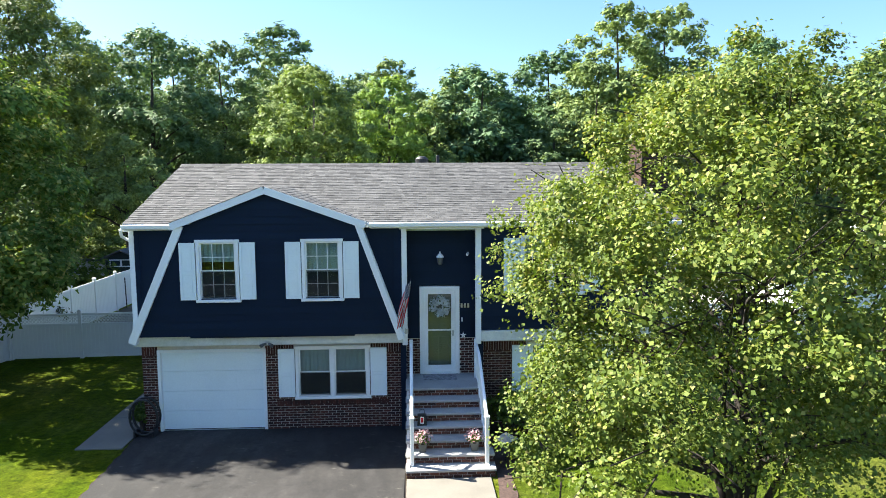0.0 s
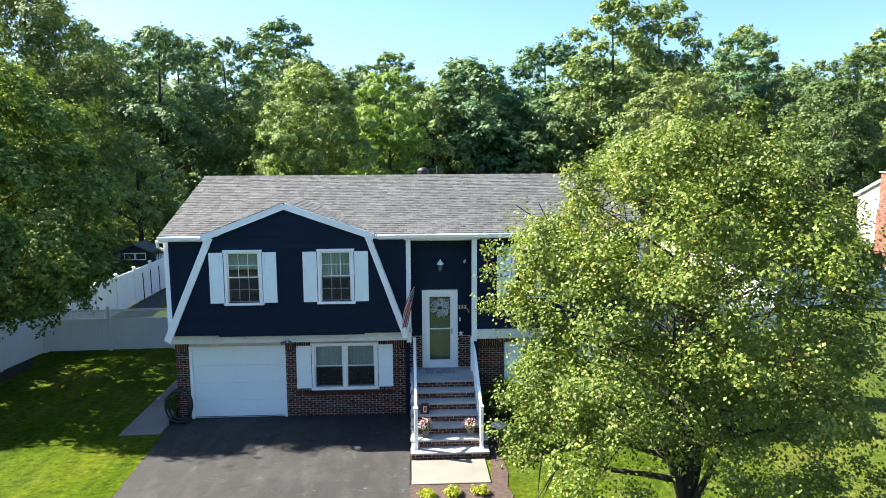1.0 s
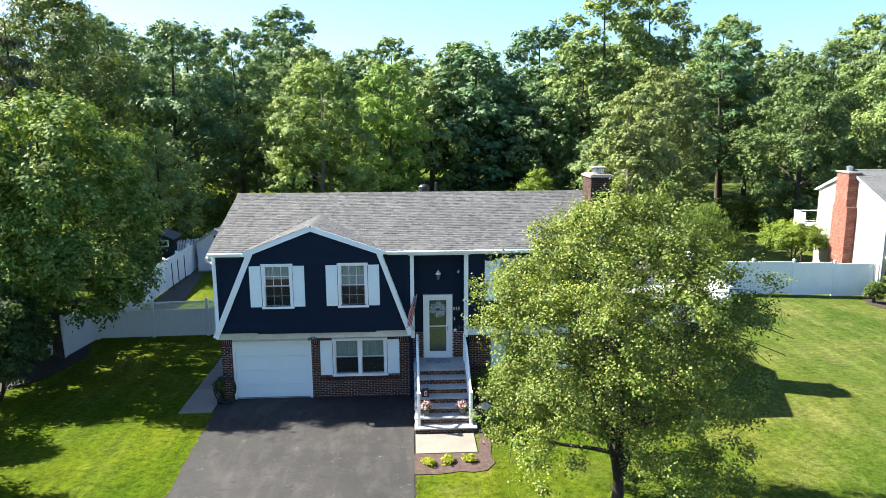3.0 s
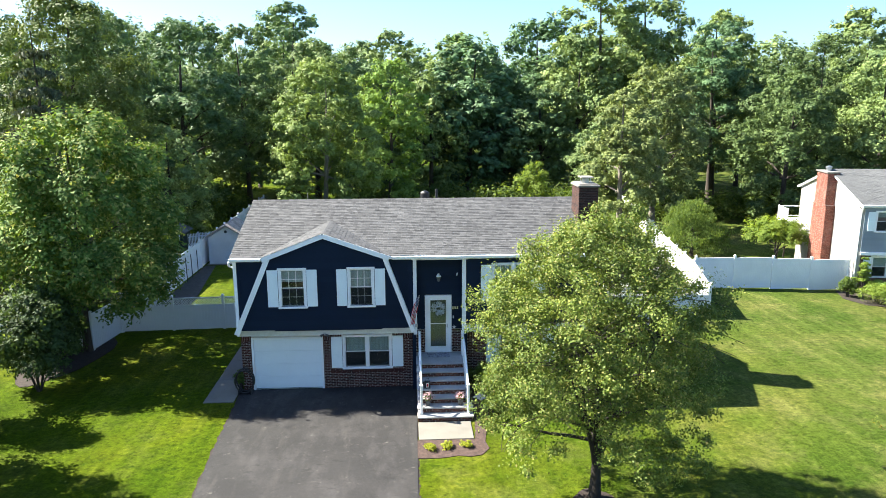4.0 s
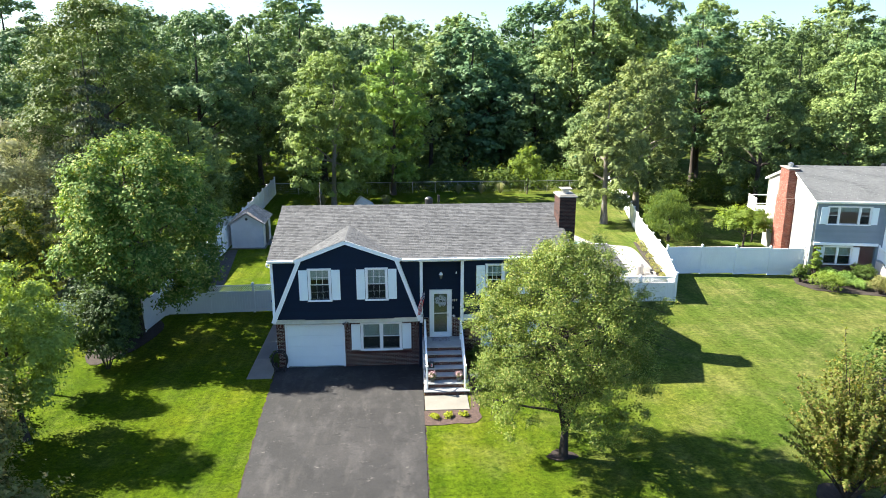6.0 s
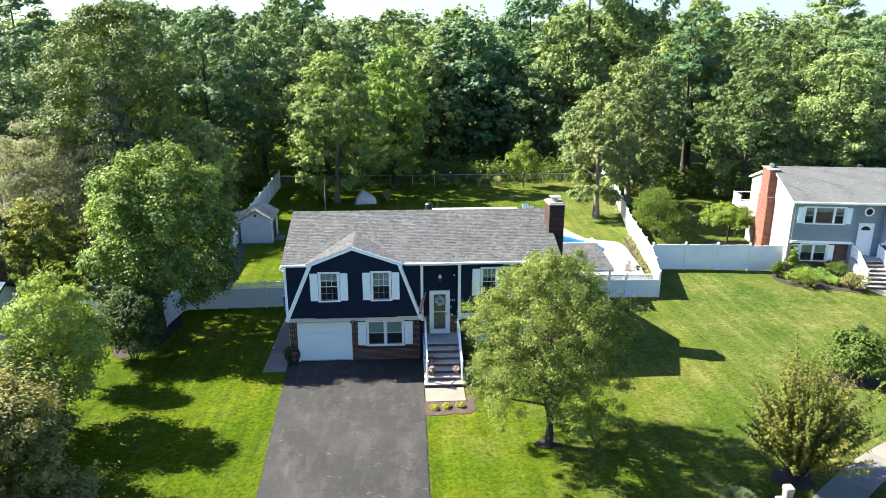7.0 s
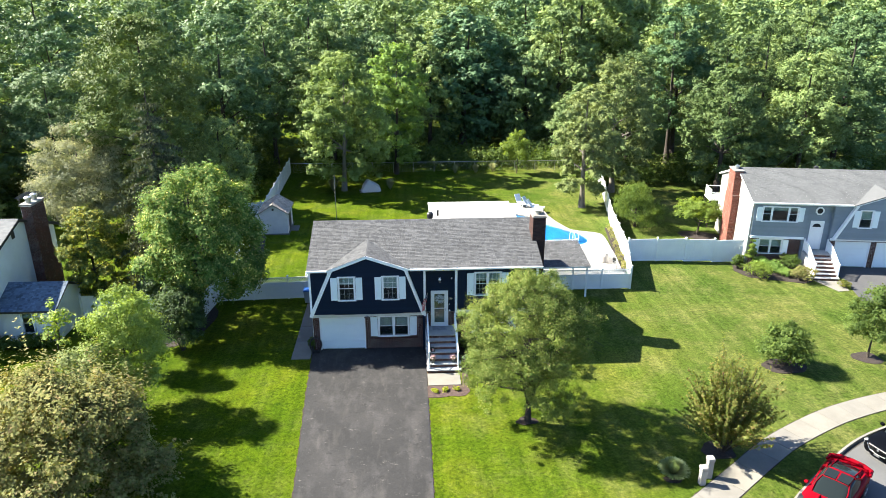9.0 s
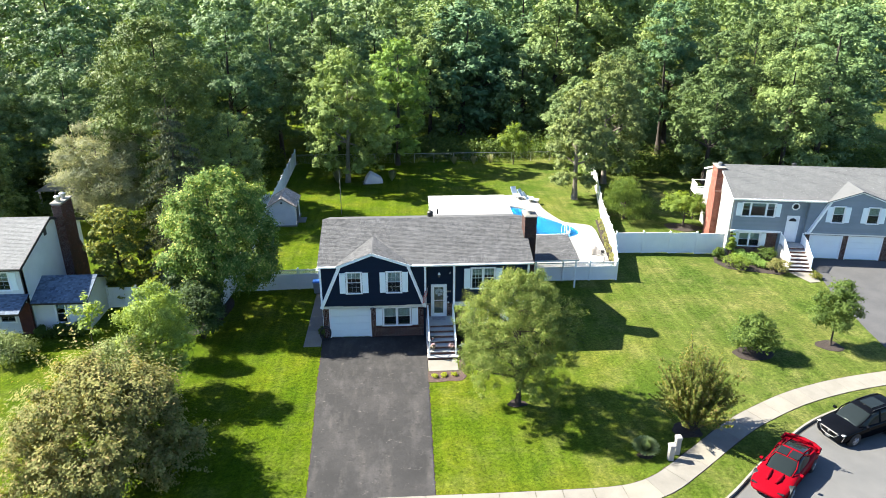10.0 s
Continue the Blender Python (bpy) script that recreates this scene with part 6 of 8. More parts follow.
for i in range(100):
    z = 0.03 + i * 0.0705
    off = 0.105 * (i % 2)
    ya, yb = (3.54, 5.61) if z < 4.9 else (3.74, 5.41)
    for k in range(4):
        a, b = max(-1.01, -1.01 - off + k * 0.21), min(-0.3, -1.01 - off + k * 0.21 + 0.2)
        if b - a > 0.03:
            box(ch, a, b, ya - 0.012, ya + 0.03, z, z + 0.06)
    for k in range(11):
        a, b = max(ya, ya - off + k * 0.21), min(yb, ya - off + k * 0.21 + 0.2)
        if b - a > 0.03:
            box(ch, -1.012 + rng.uniform(-0.003, 0.003), -0.97, a, b, z, z + 0.06)
            if z > 5.6:
                box(ch, -0.38, -0.345, a, b, z, z + 0.06)
tagged(part("brickwork", ch, M_REDBRICK, chim), kind="stuff")
part("chimney_crown", boxes((-1.1, -0.26, 3.65, 5.5, 7.1, 7.2), bevel=0.02), M_KERB, chim)
part("flue", lathe(bmesh.new(), [(0.17, 7.2), (0.17, 7.38), (0.2, 7.39), (0.2, 7.5), (0.05, 7.56)], 14, (-0.68, 4.5, 0)), M_METAL, chim)
part("vent_pipe", lathe(bmesh.new(), [(0.2, 7.0), (0.2, 7.42), (0.1, 7.48)], 12, (6.2, 5.1, 0)), M_BLACK, nr)
entry_steps(NR @ pose(-2.55, 0, 0), 6.6, 8.6, "brick entry steps of the grey house", 0.0)
for x in (6.68, 8.52):
    step_railing(NR @ pose(-2.55, 0, 0), x, "white vinyl step railing of the grey house", "railings of the grey house", 0.03)
deck = thing("deck", "raised timber deck with white railing behind the grey house", "deck", NR)
part("platform", boxes((-1.15, 2.2, 9.62, 11.6, 2.72, 2.86)), M_WHITE, deck)
for x, y in ((-1.08, 9.7), (-1.08, 11.5), (2.1, 11.5)):
    part("post", boxes((x - 0.05, x + 0.05, y - 0.05, y + 0.05, 0, 2.72)), M_BARK, deck)
    part("newel", boxes((x - 0.05, x + 0.05, y - 0.05, y + 0.05, 2.86, 3.85), bevel=0.01), M_WHITE, deck)
for z in (2.98, 3.74):
    part("rail", boxes((-1.12, -1.04, 9.7, 11.5, z, z + 0.06), (-1.08, 2.1, 11.46, 11.54, z, z + 0.06)), M_WHITE, deck)
for k in range(12):
    y = 9.8 + k * 0.14
    part("baluster", boxes((-1.1, -1.06, y, y + 0.035, 3.0, 3.75)), M_WHITE, deck)
bm = prism(bmesh.new(), [(41.3, 12.6), (40.5, 8.6), (39.6, 5.4), (38.6, -0.5), (37.9, -5.9), (46.5, -5.6), (47.4, 3), (48.6, 11.5)], "z", -0.05, 0.025)
tagged(part("driveway", sloped(bm), surface("grey_drive", (0.045, 0.045, 0.047), (0.065, 0.064, 0.066), 0.6, 70, 0.9, relief=0.006)), "grey asphalt driveway of the neighbouring house", "driveway", kind="structure")
tagged(part("path", sloped(prism(bmesh.new(), [(38.3, 9.7), (39.0, 7.5), (39.9, 7.6), (40.3, 9.4)], "z", -0.04, 0.034)), M_CONCRETE), "concrete path to the grey house's steps", "path", kind="structure")
bed([(33.4, 13.9), (32.7, 12.0), (33.3, 10.6), (35.1, 10.0), (37.2, 9.2), (38.2, 9.6), (38.2, 12.9)], "mulch bed before the grey house")
for x, y, r, h, mat_, lab in ((33.0, 11.6, 0.55, 1.5, L_SHRUB, "small conical evergreen by the fence"), (33.9, 10.0, 1.0, 1.2, L_LIME, "clipped round yellow-green bush"), (35.7, 10.9, 0.85, 0.85, L_BRIGHT, "low spreading bright green bush"), (35.0, 11.7, 0.8, 0.95, L_BRIGHT, "low spreading bright green bush"), (37.2, 11.2, 0.95, 1.5, L_SHRUB, "upright dark green bush"), (36.9, 8.9, 1.0, 1.3, L_OLIVE, "loose flowering bush by the steps"), (36.3, 10.0, 0.6, 0.6, L_BRIGHT, "small rounded green garden bush"), (34.3, 12.2, 0.45, 3.0, L_LIME, "thin lime-green bush at the house corner")):
    shrub("garden_bush", lab, (x + 0.25, y + 0.85, fall(x)), r * 0.98, h, 4200, 0.075, mat_, int(x * 37 + y * 11), category="bush", group="bushes before the grey house", lobes_n=10, spread=0.16, hollow=0.85)
shrub("red_ornamental", "low reddish ornamental plant by the path", (39.9, 8.3, fall(39.9)), 0.6, 0.5, 900, 0.08, L_RUST, 77, category="plant")

# ---- neighbouring house on the left ----
nl = thing("white_house", "white two-storey house with brown brick chimney and low wing", "house")
M_SLATE = surface("blue_grey_shingles", (0.085, 0.115, 0.165), (0.11, 0.145, 0.2), 0.6, 90, 0.9, relief=0.006, grain=0.2, rand="island", rand_stops=SHINGLE_SHADES)
M_DARKTRIM = plain("dark_trim", (0.02, 0.018, 0.02), 0.5)
M_WHITEHOUSE = surface("white_painted_siding", (0.66, 0.67, 0.66), (0.76, 0.77, 0.76), 0.7, 25, 0.6, relief=0.001, grain=0.06)
wl_holes = [(-22.77, -21.83, 3.42, 4.7), (-23.12, -22.03, 0.97, 2.05)]
part("front_wall", panel(bmesh.new(), -34, -20.9, 0, 5.1, 1.9, 2.1, wl_holes), M_WHITEHOUSE, nl)
part("gable_wall", prism(bmesh.new(), [(1.9, 0), (11.3, 0), (11.3, 5.1), (6.6, 6.95), (1.9, 5.1)], "x", -21.05, -20.9), M_WHITEHOUSE, nl)
part("back_wall", boxes((-34, -21.05, 11.1, 11.3, 0, 5.1), (-34, -33.85, 2.1, 11.1, 0, 5.1)), M_WHITEHOUSE, nl)
gable_roof(nl, -34.3, -20.72, 1.45, 5.15, 6.6, 7.05, 11.75, shingle=M_SHINGLES_L, trim=M_DARKTRIM, seed=25)
for a, b in (((1.45, 5.12), (6.6, 7.02)), ((6.6, 7.02), (11.75, 5.12))):
    part("rake_board", prism(bmesh.new(), [a, b, (b[0], b[1] - 0.17), (a[0], a[1] - 0.17)], "x", -20.78, -20.68), M_DARKTRIM, nl)
part("gutter", boxes((-34.3, -20.7, 1.36, 1.46, 5.02, 5.13)), M_DARKTRIM, nl)
part("downpipe", tube(bmesh.new(), [(-20.95, 1.5, 5.0), (-20.95, 1.85, 4.8), (-20.95, 1.85, 2.6)], 0.04, 6), M_DARKTRIM, nl)
part("ceiling", boxes((-33.85, -21.05, 2.1, 11.1, 4.95, 5.05)), M_BLIND, nl)
part("gable_vent", boxes((-20.9, -20.88, 5.7, 6.1, 5.9, 6.4)), M_DARKTRIM, nl)
window(nl, -22.8, -21.8, 3.4, 4.7, 1.9, shutter=0.42, blind=0.4, cols=2, rows=2)
window(nl, -23.15, -22.0, 0.95, 2.05, 1.9, blind=0.3, cols=2, rows=2)
part("brick_pier", boxes((-21.75, -20.88, 1.8, 1.9, 0, 2.4)), M_BRICKS, nl)
chim = part("chimney", prism(bmesh.new(), [(7.5, 0), (9.9, 0), (9.9, 3.2), (9.3, 4.2), (9.3, 7.7), (7.5, 7.7)], "x", -20.88, -20.2), M_MORTAR, nl)
ch = bmesh.new()
for i in range(108):
    z = 0.03 + i * 0.0705
    y0, y1 = 7.5, 9.9 if z < 3.2 else (9.9 - 0.6 * (z - 3.2) if z < 4.2 else 9.28)
    off = 0.105 * (i % 2)
    for k in range(13):
        a, b = max(y0, y0 - off + k * 0.21), min(y1, y0 - off + k * 0.21 + 0.2)
        if b - a > 0.03:
            box(ch, -20.22, -20.187, a, b, z, z + 0.06)
    for k in range(4):
        a, b = max(-20.86, -20.86 - off + k * 0.21), min(-20.19, -20.86 - off + k * 0.21 + 0.2)
        if b - a > 0.03:
            box(ch, a, b, y0 - 0.012, y0 + 0.03, z, z + 0.06)
tagged(part("brickwork", ch, M_BRICKS, chim), kind="stuff")
part("chimney_crown", boxes((-20.98, -20.1, 7.48, 9.35, 7.7, 7.8), bevel=0.02), M_KERB, chim)
for y in (8.0, 8.8):
    part("flue", lathe(bmesh.new(), [(0.17, 7.8), (0.17, 8.05), (0.24, 8.06), (0.24, 8.18), (0.08, 8.26)], 14, (-20.55, y, 0)), M_METAL, chim)
# its low wing and porch
part("wing_wall", panel(bmesh.new(), -20.88, -17.3, 0, 2.3, 2.2, 2.35, [(-19.5, -18.6, 0.6, 2.1)]), M_WHITEHOUSE, nl)
part("wing_gable", prism(bmesh.new(), [(2.2, 0), (6.2, 0), (6.2, 2.3), (4.2, 3.25), (2.2, 2.3)], "x", -17.45, -17.3), M_WHITEHOUSE, nl)
part("wing_back", boxes((-20.88, -17.45, 6.05, 6.2, 0, 2.3)), M_WHITEHOUSE, nl)
gable_roof(nl, -20.86, -17.05, 1.9, 2.32, 4.2, 3.4, 6.5, shingle=M_SLATE, trim=M_DARKTRIM, seed=27)
window(nl, -19.47, -18.65, 0.66, 2.06, 2.2, blind=0.3, cols=1, rows=1, grid=False)
part("porch_roof", prism(bmesh.new(), [(0.1, 2.42), (1.9, 3.1), (1.9, 2.95), (0.1, 2.28)], "x", -27, -20.75), M_DARKTRIM, nl)
shingles(nl, (-27.02, 0.08, 2.44), (1, 0, 0), (0, 1.8, 0.68), 6.3, 1.9, material=M_SLATE, seed=28)
part("porch_post", boxes((-22.75, -22.6, 0.2, 0.35, 0, 2.3), (-22.85, -22.5, 0.15, 0.4, 2.1, 2.3), bevel=0.01), M_WHITE, nl)
fence([(-17.2, 5.6), (-13.0, 5.6), (-9.5, 5.6)], "white vinyl fence between the gardens", height=1.7)
for x, y, r in ((-20.2, 1.3, 0.6), (-19.0, 1.4, 0.7), (-18.0, 1.5, 0.7)):
    shrub("foundation_shrub", "clipped dark green shrub below the wing window", (x, y, 0), r, 0.9, 1600, 0.1, L_SHRUB, int(-x * 50), group="shrubs by the white house")
arb = thing("garden_shelter", "weathered timber garden shelter with grey roof", "shelter", pose(-31, 30, 0))
part("roof", prism(bmesh.new(), [(-2, 2.4), (0, 3.5), (2, 2.4)], "y", -1.8, 1.8), M_SHINGLES_L, arb)
for x in (-1.7, 1.7):
    for y in (-1.5, 1.5):
        part("post", boxes((x - 0.08, x + 0.08, y - 0.08, y + 0.08, 0, 2.45)), M_CREAM, arb)

# ---- back yard ----
shed = thing("garden_shed", "pale grey garden shed with a tan roof", "shed", pose(-6.85, 22.95, 0, 0, 0, 1))
M_SHEDWALL = surface("pale_shed_wall", (0.5, 0.49, 0.5), (0.6, 0.59, 0.59), 1.0, 30, 0.6, relief=0.002, grain=0.08)
M_TANROOF = surface("tan_shingles", (0.3, 0.25, 0.2), (0.37, 0.315, 0.26), 0.9, 60, 0.9, relief=0.006, rand="island", rand_stops=SHINGLE_SHADES)
part("body", prism(bmesh.new(), [(-1.28, 0), (1.28, 0), (1.28, 2.0), (0, 2.78), (-1.28, 2.0)], "y", 0, 3.4), M_SHEDWALL, shed)
for sgn in (-1, 1):
    slab = prism(bmesh.new(), [(0, 2.94), (sgn * 1.46, 2.05), (sgn * 1.46, 1.96), (0, 2.85)], "y", -0.2, 3.6)
    r = part("roof", slab, M_TANROOF, shed)
    if sgn > 0:
        shingles(r, (1.46, -0.2, 2.055), (0, 1, 0), (-1.46, 0, 0.89), 3.8, 1.7, material=M_TANROOF, seed=51)
    else:
        shingles(r, (-1.46, 3.6, 2.055), (0, -1, 0), (1.46, 0, 0.89), 3.8, 1.7, material=M_TANROOF, seed=52)
part("vent", lathe(bmesh.new(), [(0.11, 0), (0.11, 0.03)], 14), M_BLACK, shed).matrix_basis = pose(0, 0, 2.42, 90, 0, 0)
part("door", boxes((1.28, 1.31, 1.0, 2.3, 0.1, 1.85), bevel=0.004), M_BLACK, shed, "dark double door")
part("ramp", boxes((1.42, 2.1, 0.9, 2.4, 0, 0.05)), M_CONCRETE, shed)
part("base", boxes((-1.4, 1.4, -0.2, 3.6, 0, 0.06)), M_CONCRETE, shed)
bed([(-8.3, 9.0), (-6.6, 9.0), (-6.5, 14), (-7.6, 22.5), (-8.3, 22.5)], "bare grey-brown soil bed along the side fence", M_SOIL)
for k, y in enumerate((18.0, 19.1, 20.4)):
    stake_ = thing("garden_stake", "thin dark garden stake standing in the soil bed", "stake", pose(-8.22, y, 0.02), group="stakes in the soil bed")
    part("shaft", tube(bmesh.new(), [(0, 0, -0.05), (-0.02, 0.03 * (k - 1), 1.55)], 0.028, 6), M_BLACK, stake_)
    part("tip", tube(bmesh.new(), [(-0.02, 0.03 * (k - 1), 1.55), (-0.02, 0.03 * (k - 1), 1.62)], [0.034, 0.012], 6), M_BLACK, stake_)
# behind the side fence
pick = thing("picket_fence", "white picket fence beside the neighbouring playhouse", "fence", pose(-12.0, 28.3, 0, 0, 0, 34))
me_p = bpy.data.meshes.new("picket")
b_p = prism(bmesh.new(), [(-0.035, 0.05), (0.035, 0.05), (0.035, 1.16), (0.0, 1.24), (-0.035, 1.16)], "y", -0.01, 0.01)
b_p.to_mesh(me_p)
b_p.free()
me_p.materials.append(M_VINYL)
for k in range(27):
    shared("picket", me_p, pick, Matrix.Translation((k * 0.12, 0, 0)))
for z_ in (0.3, 0.9):
    part("rail", boxes((-0.05, 3.2, 0.012, 0.045, z_, z_ + 0.08)), M_VINYL, pick)
for x_ in (-0.06, 1.58, 3.2):
    part("post", boxes((x_ - 0.045, x_ + 0.045, 0.012, 0.1, 0, 1.3), bevel=0.006), M_VINYL, pick)
play = thing("playhouse", "dark green playhouse with white window and grey gable roof", "playhouse", pose(-12.4, 27.6, 0))
m_green = plain("dark_green_boards", (0.012, 0.022, 0.02), 0.7)
part("body", prism(bmesh.new(), [(-1.0, 0), (1.0, 0), (1.0, 1.5), (0, 1.95), (-1.0, 1.5)], "y", 0, 1.8), m_green, play)
for sgn in (-1, 1):
    part("roof", prism(bmesh.new(), [(0, 2.12), (sgn * 1.2, 1.56), (sgn * 1.2, 1.48), (0, 2.04)], "y", -0.2, 2.0), M_SHINGLES_L, play)
part("window_frame", boxes((-0.75, 0.75, -0.03, -0.002, 0.95, 1.02), (-0.75, 0.75, -0.03, -0.002, 1.38, 1.45), (-0.75, -0.68, -0.03, -0.002, 1.02, 1.38), (0.68, 0.75, -0.03, -0.002, 1.02, 1.38), (-0.06, 0.06, -0.03, -0.002, 1.02, 1.38)), M_WHITE, play)
hut = thing("low_shed", "low white shed with dark flat roof", "shed", pose(-14.9, 27.8, 0))
part("body", boxes((-1.4, 1.3, 0, 1.8, 0, 1.35)), M_SHEDWALL, hut)
part("roof", boxes((-1.6, 1.5, -0.25, 2.0, 1.35, 1.5), bevel=0.02), M_SHINGLES, hut)

POOL = [(14.2, 20.0), (15.8, 18.4), (18.2, 18.2), (20.4, 17.7), (22.0, 18.6), (22.15, 20.3), (20.9, 22.2), (19.3, 24.2), (18.2, 26.3), (16.3, 27.4), (14.3, 26.4), (13.6, 23.0)]
DECK_LINE = [(12.5, 15.2), (15.5, 13.0), (19.0, 9.2), (22.4, 9.4), (23.3, 13.0), (23.75, 17.0), (23.9, 20.6), (22.4, 21.6), (21.4, 22.2), (20.6, 24.3), (20.1, 26.5), (19.9, 29.0), (18.9, 30.9), (16.6, 31.2), (14.8, 30.0), (12.6, 28.5), (12.0, 22.0)]


def closed(pts, steps=5):
    n, out = len(pts), []
    for i in range(n):
        p0, p1, p2, p3 = (Vector(pts[(i + k) % n]) for k in (-1, 0, 1, 2))
        for s in range(steps):
            t = s / steps
            out.append(tuple(0.5 * ((2 * p1) + (p2 - p0) * t + (2 * p0 - 5 * p1 + 4 * p2 - p3) * t * t + (3 * p1 - p0 - 3 * p2 + p3) * t ** 3)))
    return out


pool = thing("swimming_pool", "kidney-shaped blue swimming pool with white coping", "pool", kind="structure")
rim, water = closed(DECK_LINE), closed(POOL)
bm = bmesh.new()
loops = []
for line in (rim, water):
    vs_ = [bm.verts.new((*p, 0.2)) for p in line]
    loops += [bm.edges.new((vs_[i], vs_[(i + 1) % len(vs_)])) for i in range(len(vs_))]
bmesh.ops.triangle_fill(bm, use_beauty=True, edges=loops)
bmesh.ops.recalc_face_normals(bm, faces=bm.faces[:])
part("deck", bm, M_POOLDECK, pool, "white concrete pool deck")
bm = bmesh.new()
for line, flip in ((rim, False), (water, True)):
    hi, lo = [bm.verts.new((*p, 0.2)) for p in line], [bm.verts.new((*p, 0.0)) for p in line]
    for i in range(len(line)):
        j = (i + 1) % len(line)
        bm.faces.new((hi[i], hi[j], lo[j], lo[i]))
part("deck_edge", bm, M_POOLDECK, pool)
bm = bmesh.new()
prism(bm, water, "z", 0.01, 0.03)
M_LINER = surface("pool_liner", (0.004, 0.06, 0.17), (0.006, 0.085, 0.22), 1.2, 14, 0.3, relief=0.0, grain=0.15)
part("liner", bm, M_LINER, pool)
m_water, nt, bsdf = shader("pool_water")
bsdf.inputs["Base Color"].default_value = (0.75, 0.93, 1.0, 1)
bsdf.inputs["Roughness"].default_value = 0.02
bsdf.inputs["IOR"].default_value = 1.33
bsdf.inputs["Transmission Weight"].default_value = 1.0
bump(nt, bsdf, noise_node(nt, 3.5, 3.0), 0.25, 0.03)
wat = part("water", prism(bmesh.new(), water, "z", 0.04, 0.12), m_water, pool)
wat.visible_shadow = False
ladder = thing("pool_ladder", "white curved pool ladder rails at the water's edge", "pool ladder", pose(21.0, 19.3, 0.2, 0, 0, 40))
for lx in (-0.25, 0.25):
    part("rail", tube(bmesh.new(), [(lx, 0.35, -0.05), (lx, 0.35, 0.55), (lx, 0.25, 0.75), (lx, 0.05, 0.8), (lx, -0.15, 0.7), (lx, -0.25, 0.4), (lx, -0.28, -0.1)], 0.028, 8), M_WHITE, ladder, smooth=True)
for z_ in (-0.05, 0.12):
    part("tread", boxes((-0.25, 0.25, -0.31, -0.23, z_, z_ + 0.03), bevel=0.006), M_WHITE, ladder)
deckchair = thing("deck_chair", "white plastic armchair on the pool deck", "chair", pose(22.4, 12.0, 0.2, 0, 0, 30))
part("seat", boxes((-0.26, 0.26, -0.26, 0.26, 0.38, 0.42), bevel=0.012), M_CREAM, deckchair)
part("backrest", prism(bmesh.new(), [(0.22, 0.4), (0.26, 0.4), (0.36, 0.88), (0.32, 0.9)], "x", -0.26, 0.26), M_CREAM, deckchair)
for lx in (-0.23, 0.23):
    part("arm", boxes((lx - 0.03, lx + 0.03, -0.25, 0.3, 0.6, 0.63), bevel=0.008), M_CREAM, deckchair)
    for ly in (-0.22, 0.22):
        part("leg", boxes((lx - 0.022, lx + 0.022, ly - 0.022, ly + 0.022, 0, 0.6 if ly < 0 else 0.4)), M_CREAM, deckchair)
M_LOUNGE = plain("pale_blue_lounger", (0.4, 0.47, 0.55), 0.6)
for x, y, r in ((17.9, 30.3, 20), (18.8, 29.6, 50), (19.2, 28.7, 65)):
    ln = thing("sun_lounger", "pale blue-grey reclining pool lounger", "lounger", pose(x, y, 0.2, 0, 0, r), group="loungers by the pool")
    part("seat", boxes((-0.32, 0.32, -0.9, 0.35, 0.3, 0.36), bevel=0.015), M_LOUNGE, ln)
    part("backrest", prism(bmesh.new(), [(0.35, 0.3), (0.42, 0.3), (1.0, 1.0), (0.93, 1.04)], "x", -0.32, 0.32), M_LOUNGE, ln)
    for lx in (-0.28, 0.28):
        for ly in (-0.8, 0.3):
            part("leg", boxes((lx - 0.025, lx + 0.025, ly - 0.025, ly + 0.025, 0, 0.3)), M_WHITE, ln)
chest = thing("pool_equipment", "white pool filter tank on the deck", "pool equipment", pose(22.2, 13.6, 0.2))
part("tank", lathe(bmesh.new(), [(0.3, 0), (0.33, 0.1), (0.33, 0.6), (0.2, 0.8), (0.05, 0.85)], 16), M_CREAM, chest)
part("pump", boxes((0.45, 0.95, -0.15, 0.15, 0, 0.35), bevel=0.03), M_BLACK, chest)
planter = thing("fence_planting", "row of mixed shrubs along the pool fence", "planting", kind="stuff")
rngp = np.random.default_rng(81)
vs = []
for i in range(17):
    t = i / 16
    c = np.array((23.5 + 2.0 * t * 0.9 + rngp.uniform(-0.12, 0.12), 12.2 + 10.5 * t, 0.1))
    dd = unit(rngp, 110)
    dd[:, 2] = np.abs(dd[:, 2])
    vs.append(leaf_arrays(rngp, c + dd * rngp.uniform(0.15, 0.42), 0.1, dd))
leaf_object("foliage", np.concatenate(vs), L_OLIVE, planter)
bed([(23.05, 11.8), (23.75, 11.8), (25.6, 22.8), (24.9, 23.0)], "narrow mulch bed along the pool fence", z=0.035)
cover = thing("patio_cover", "white flat patio cover on posts behind the house", "patio cover")
part("roof", boxes((7.68, 15.4, 13.5, 23.2, 2.72, 2.84), bevel=0.02), M_ROOFWHITE, cover)
for x in (7.8, 11.3, 15.2):
    for y in (13.7, 23.0):
        part("post", boxes((x - 0.06, x + 0.06, y - 0.06, y + 0.06, 0, 2.72)), M_WHITE, cover)
low = thing("side_porch", "low shingled side porch roof beside the chimney", "porch")
part("roof", prism(bmesh.new(), [(7.0, 2.5), (11.4, 3.05), (11.4, 2.93), (7.0, 2.38)], "x", 13.7, 19.1), M_WHITE, low)
shingles(low, (13.68, 6.98, 2.51), (1, 0, 0), (0, 4.4, 0.55), 5.45, 4.43, seed=61)
for x, y in ((14.0, 7.2), (18.9, 7.2), (18.9, 11.2), (14.0, 11.2)):
    part("post", boxes((x - 0.06, x + 0.06, y - 0.06, y + 0.06, 0, 2.4 if y < 8 else 2.9)), M_WHITE, low)
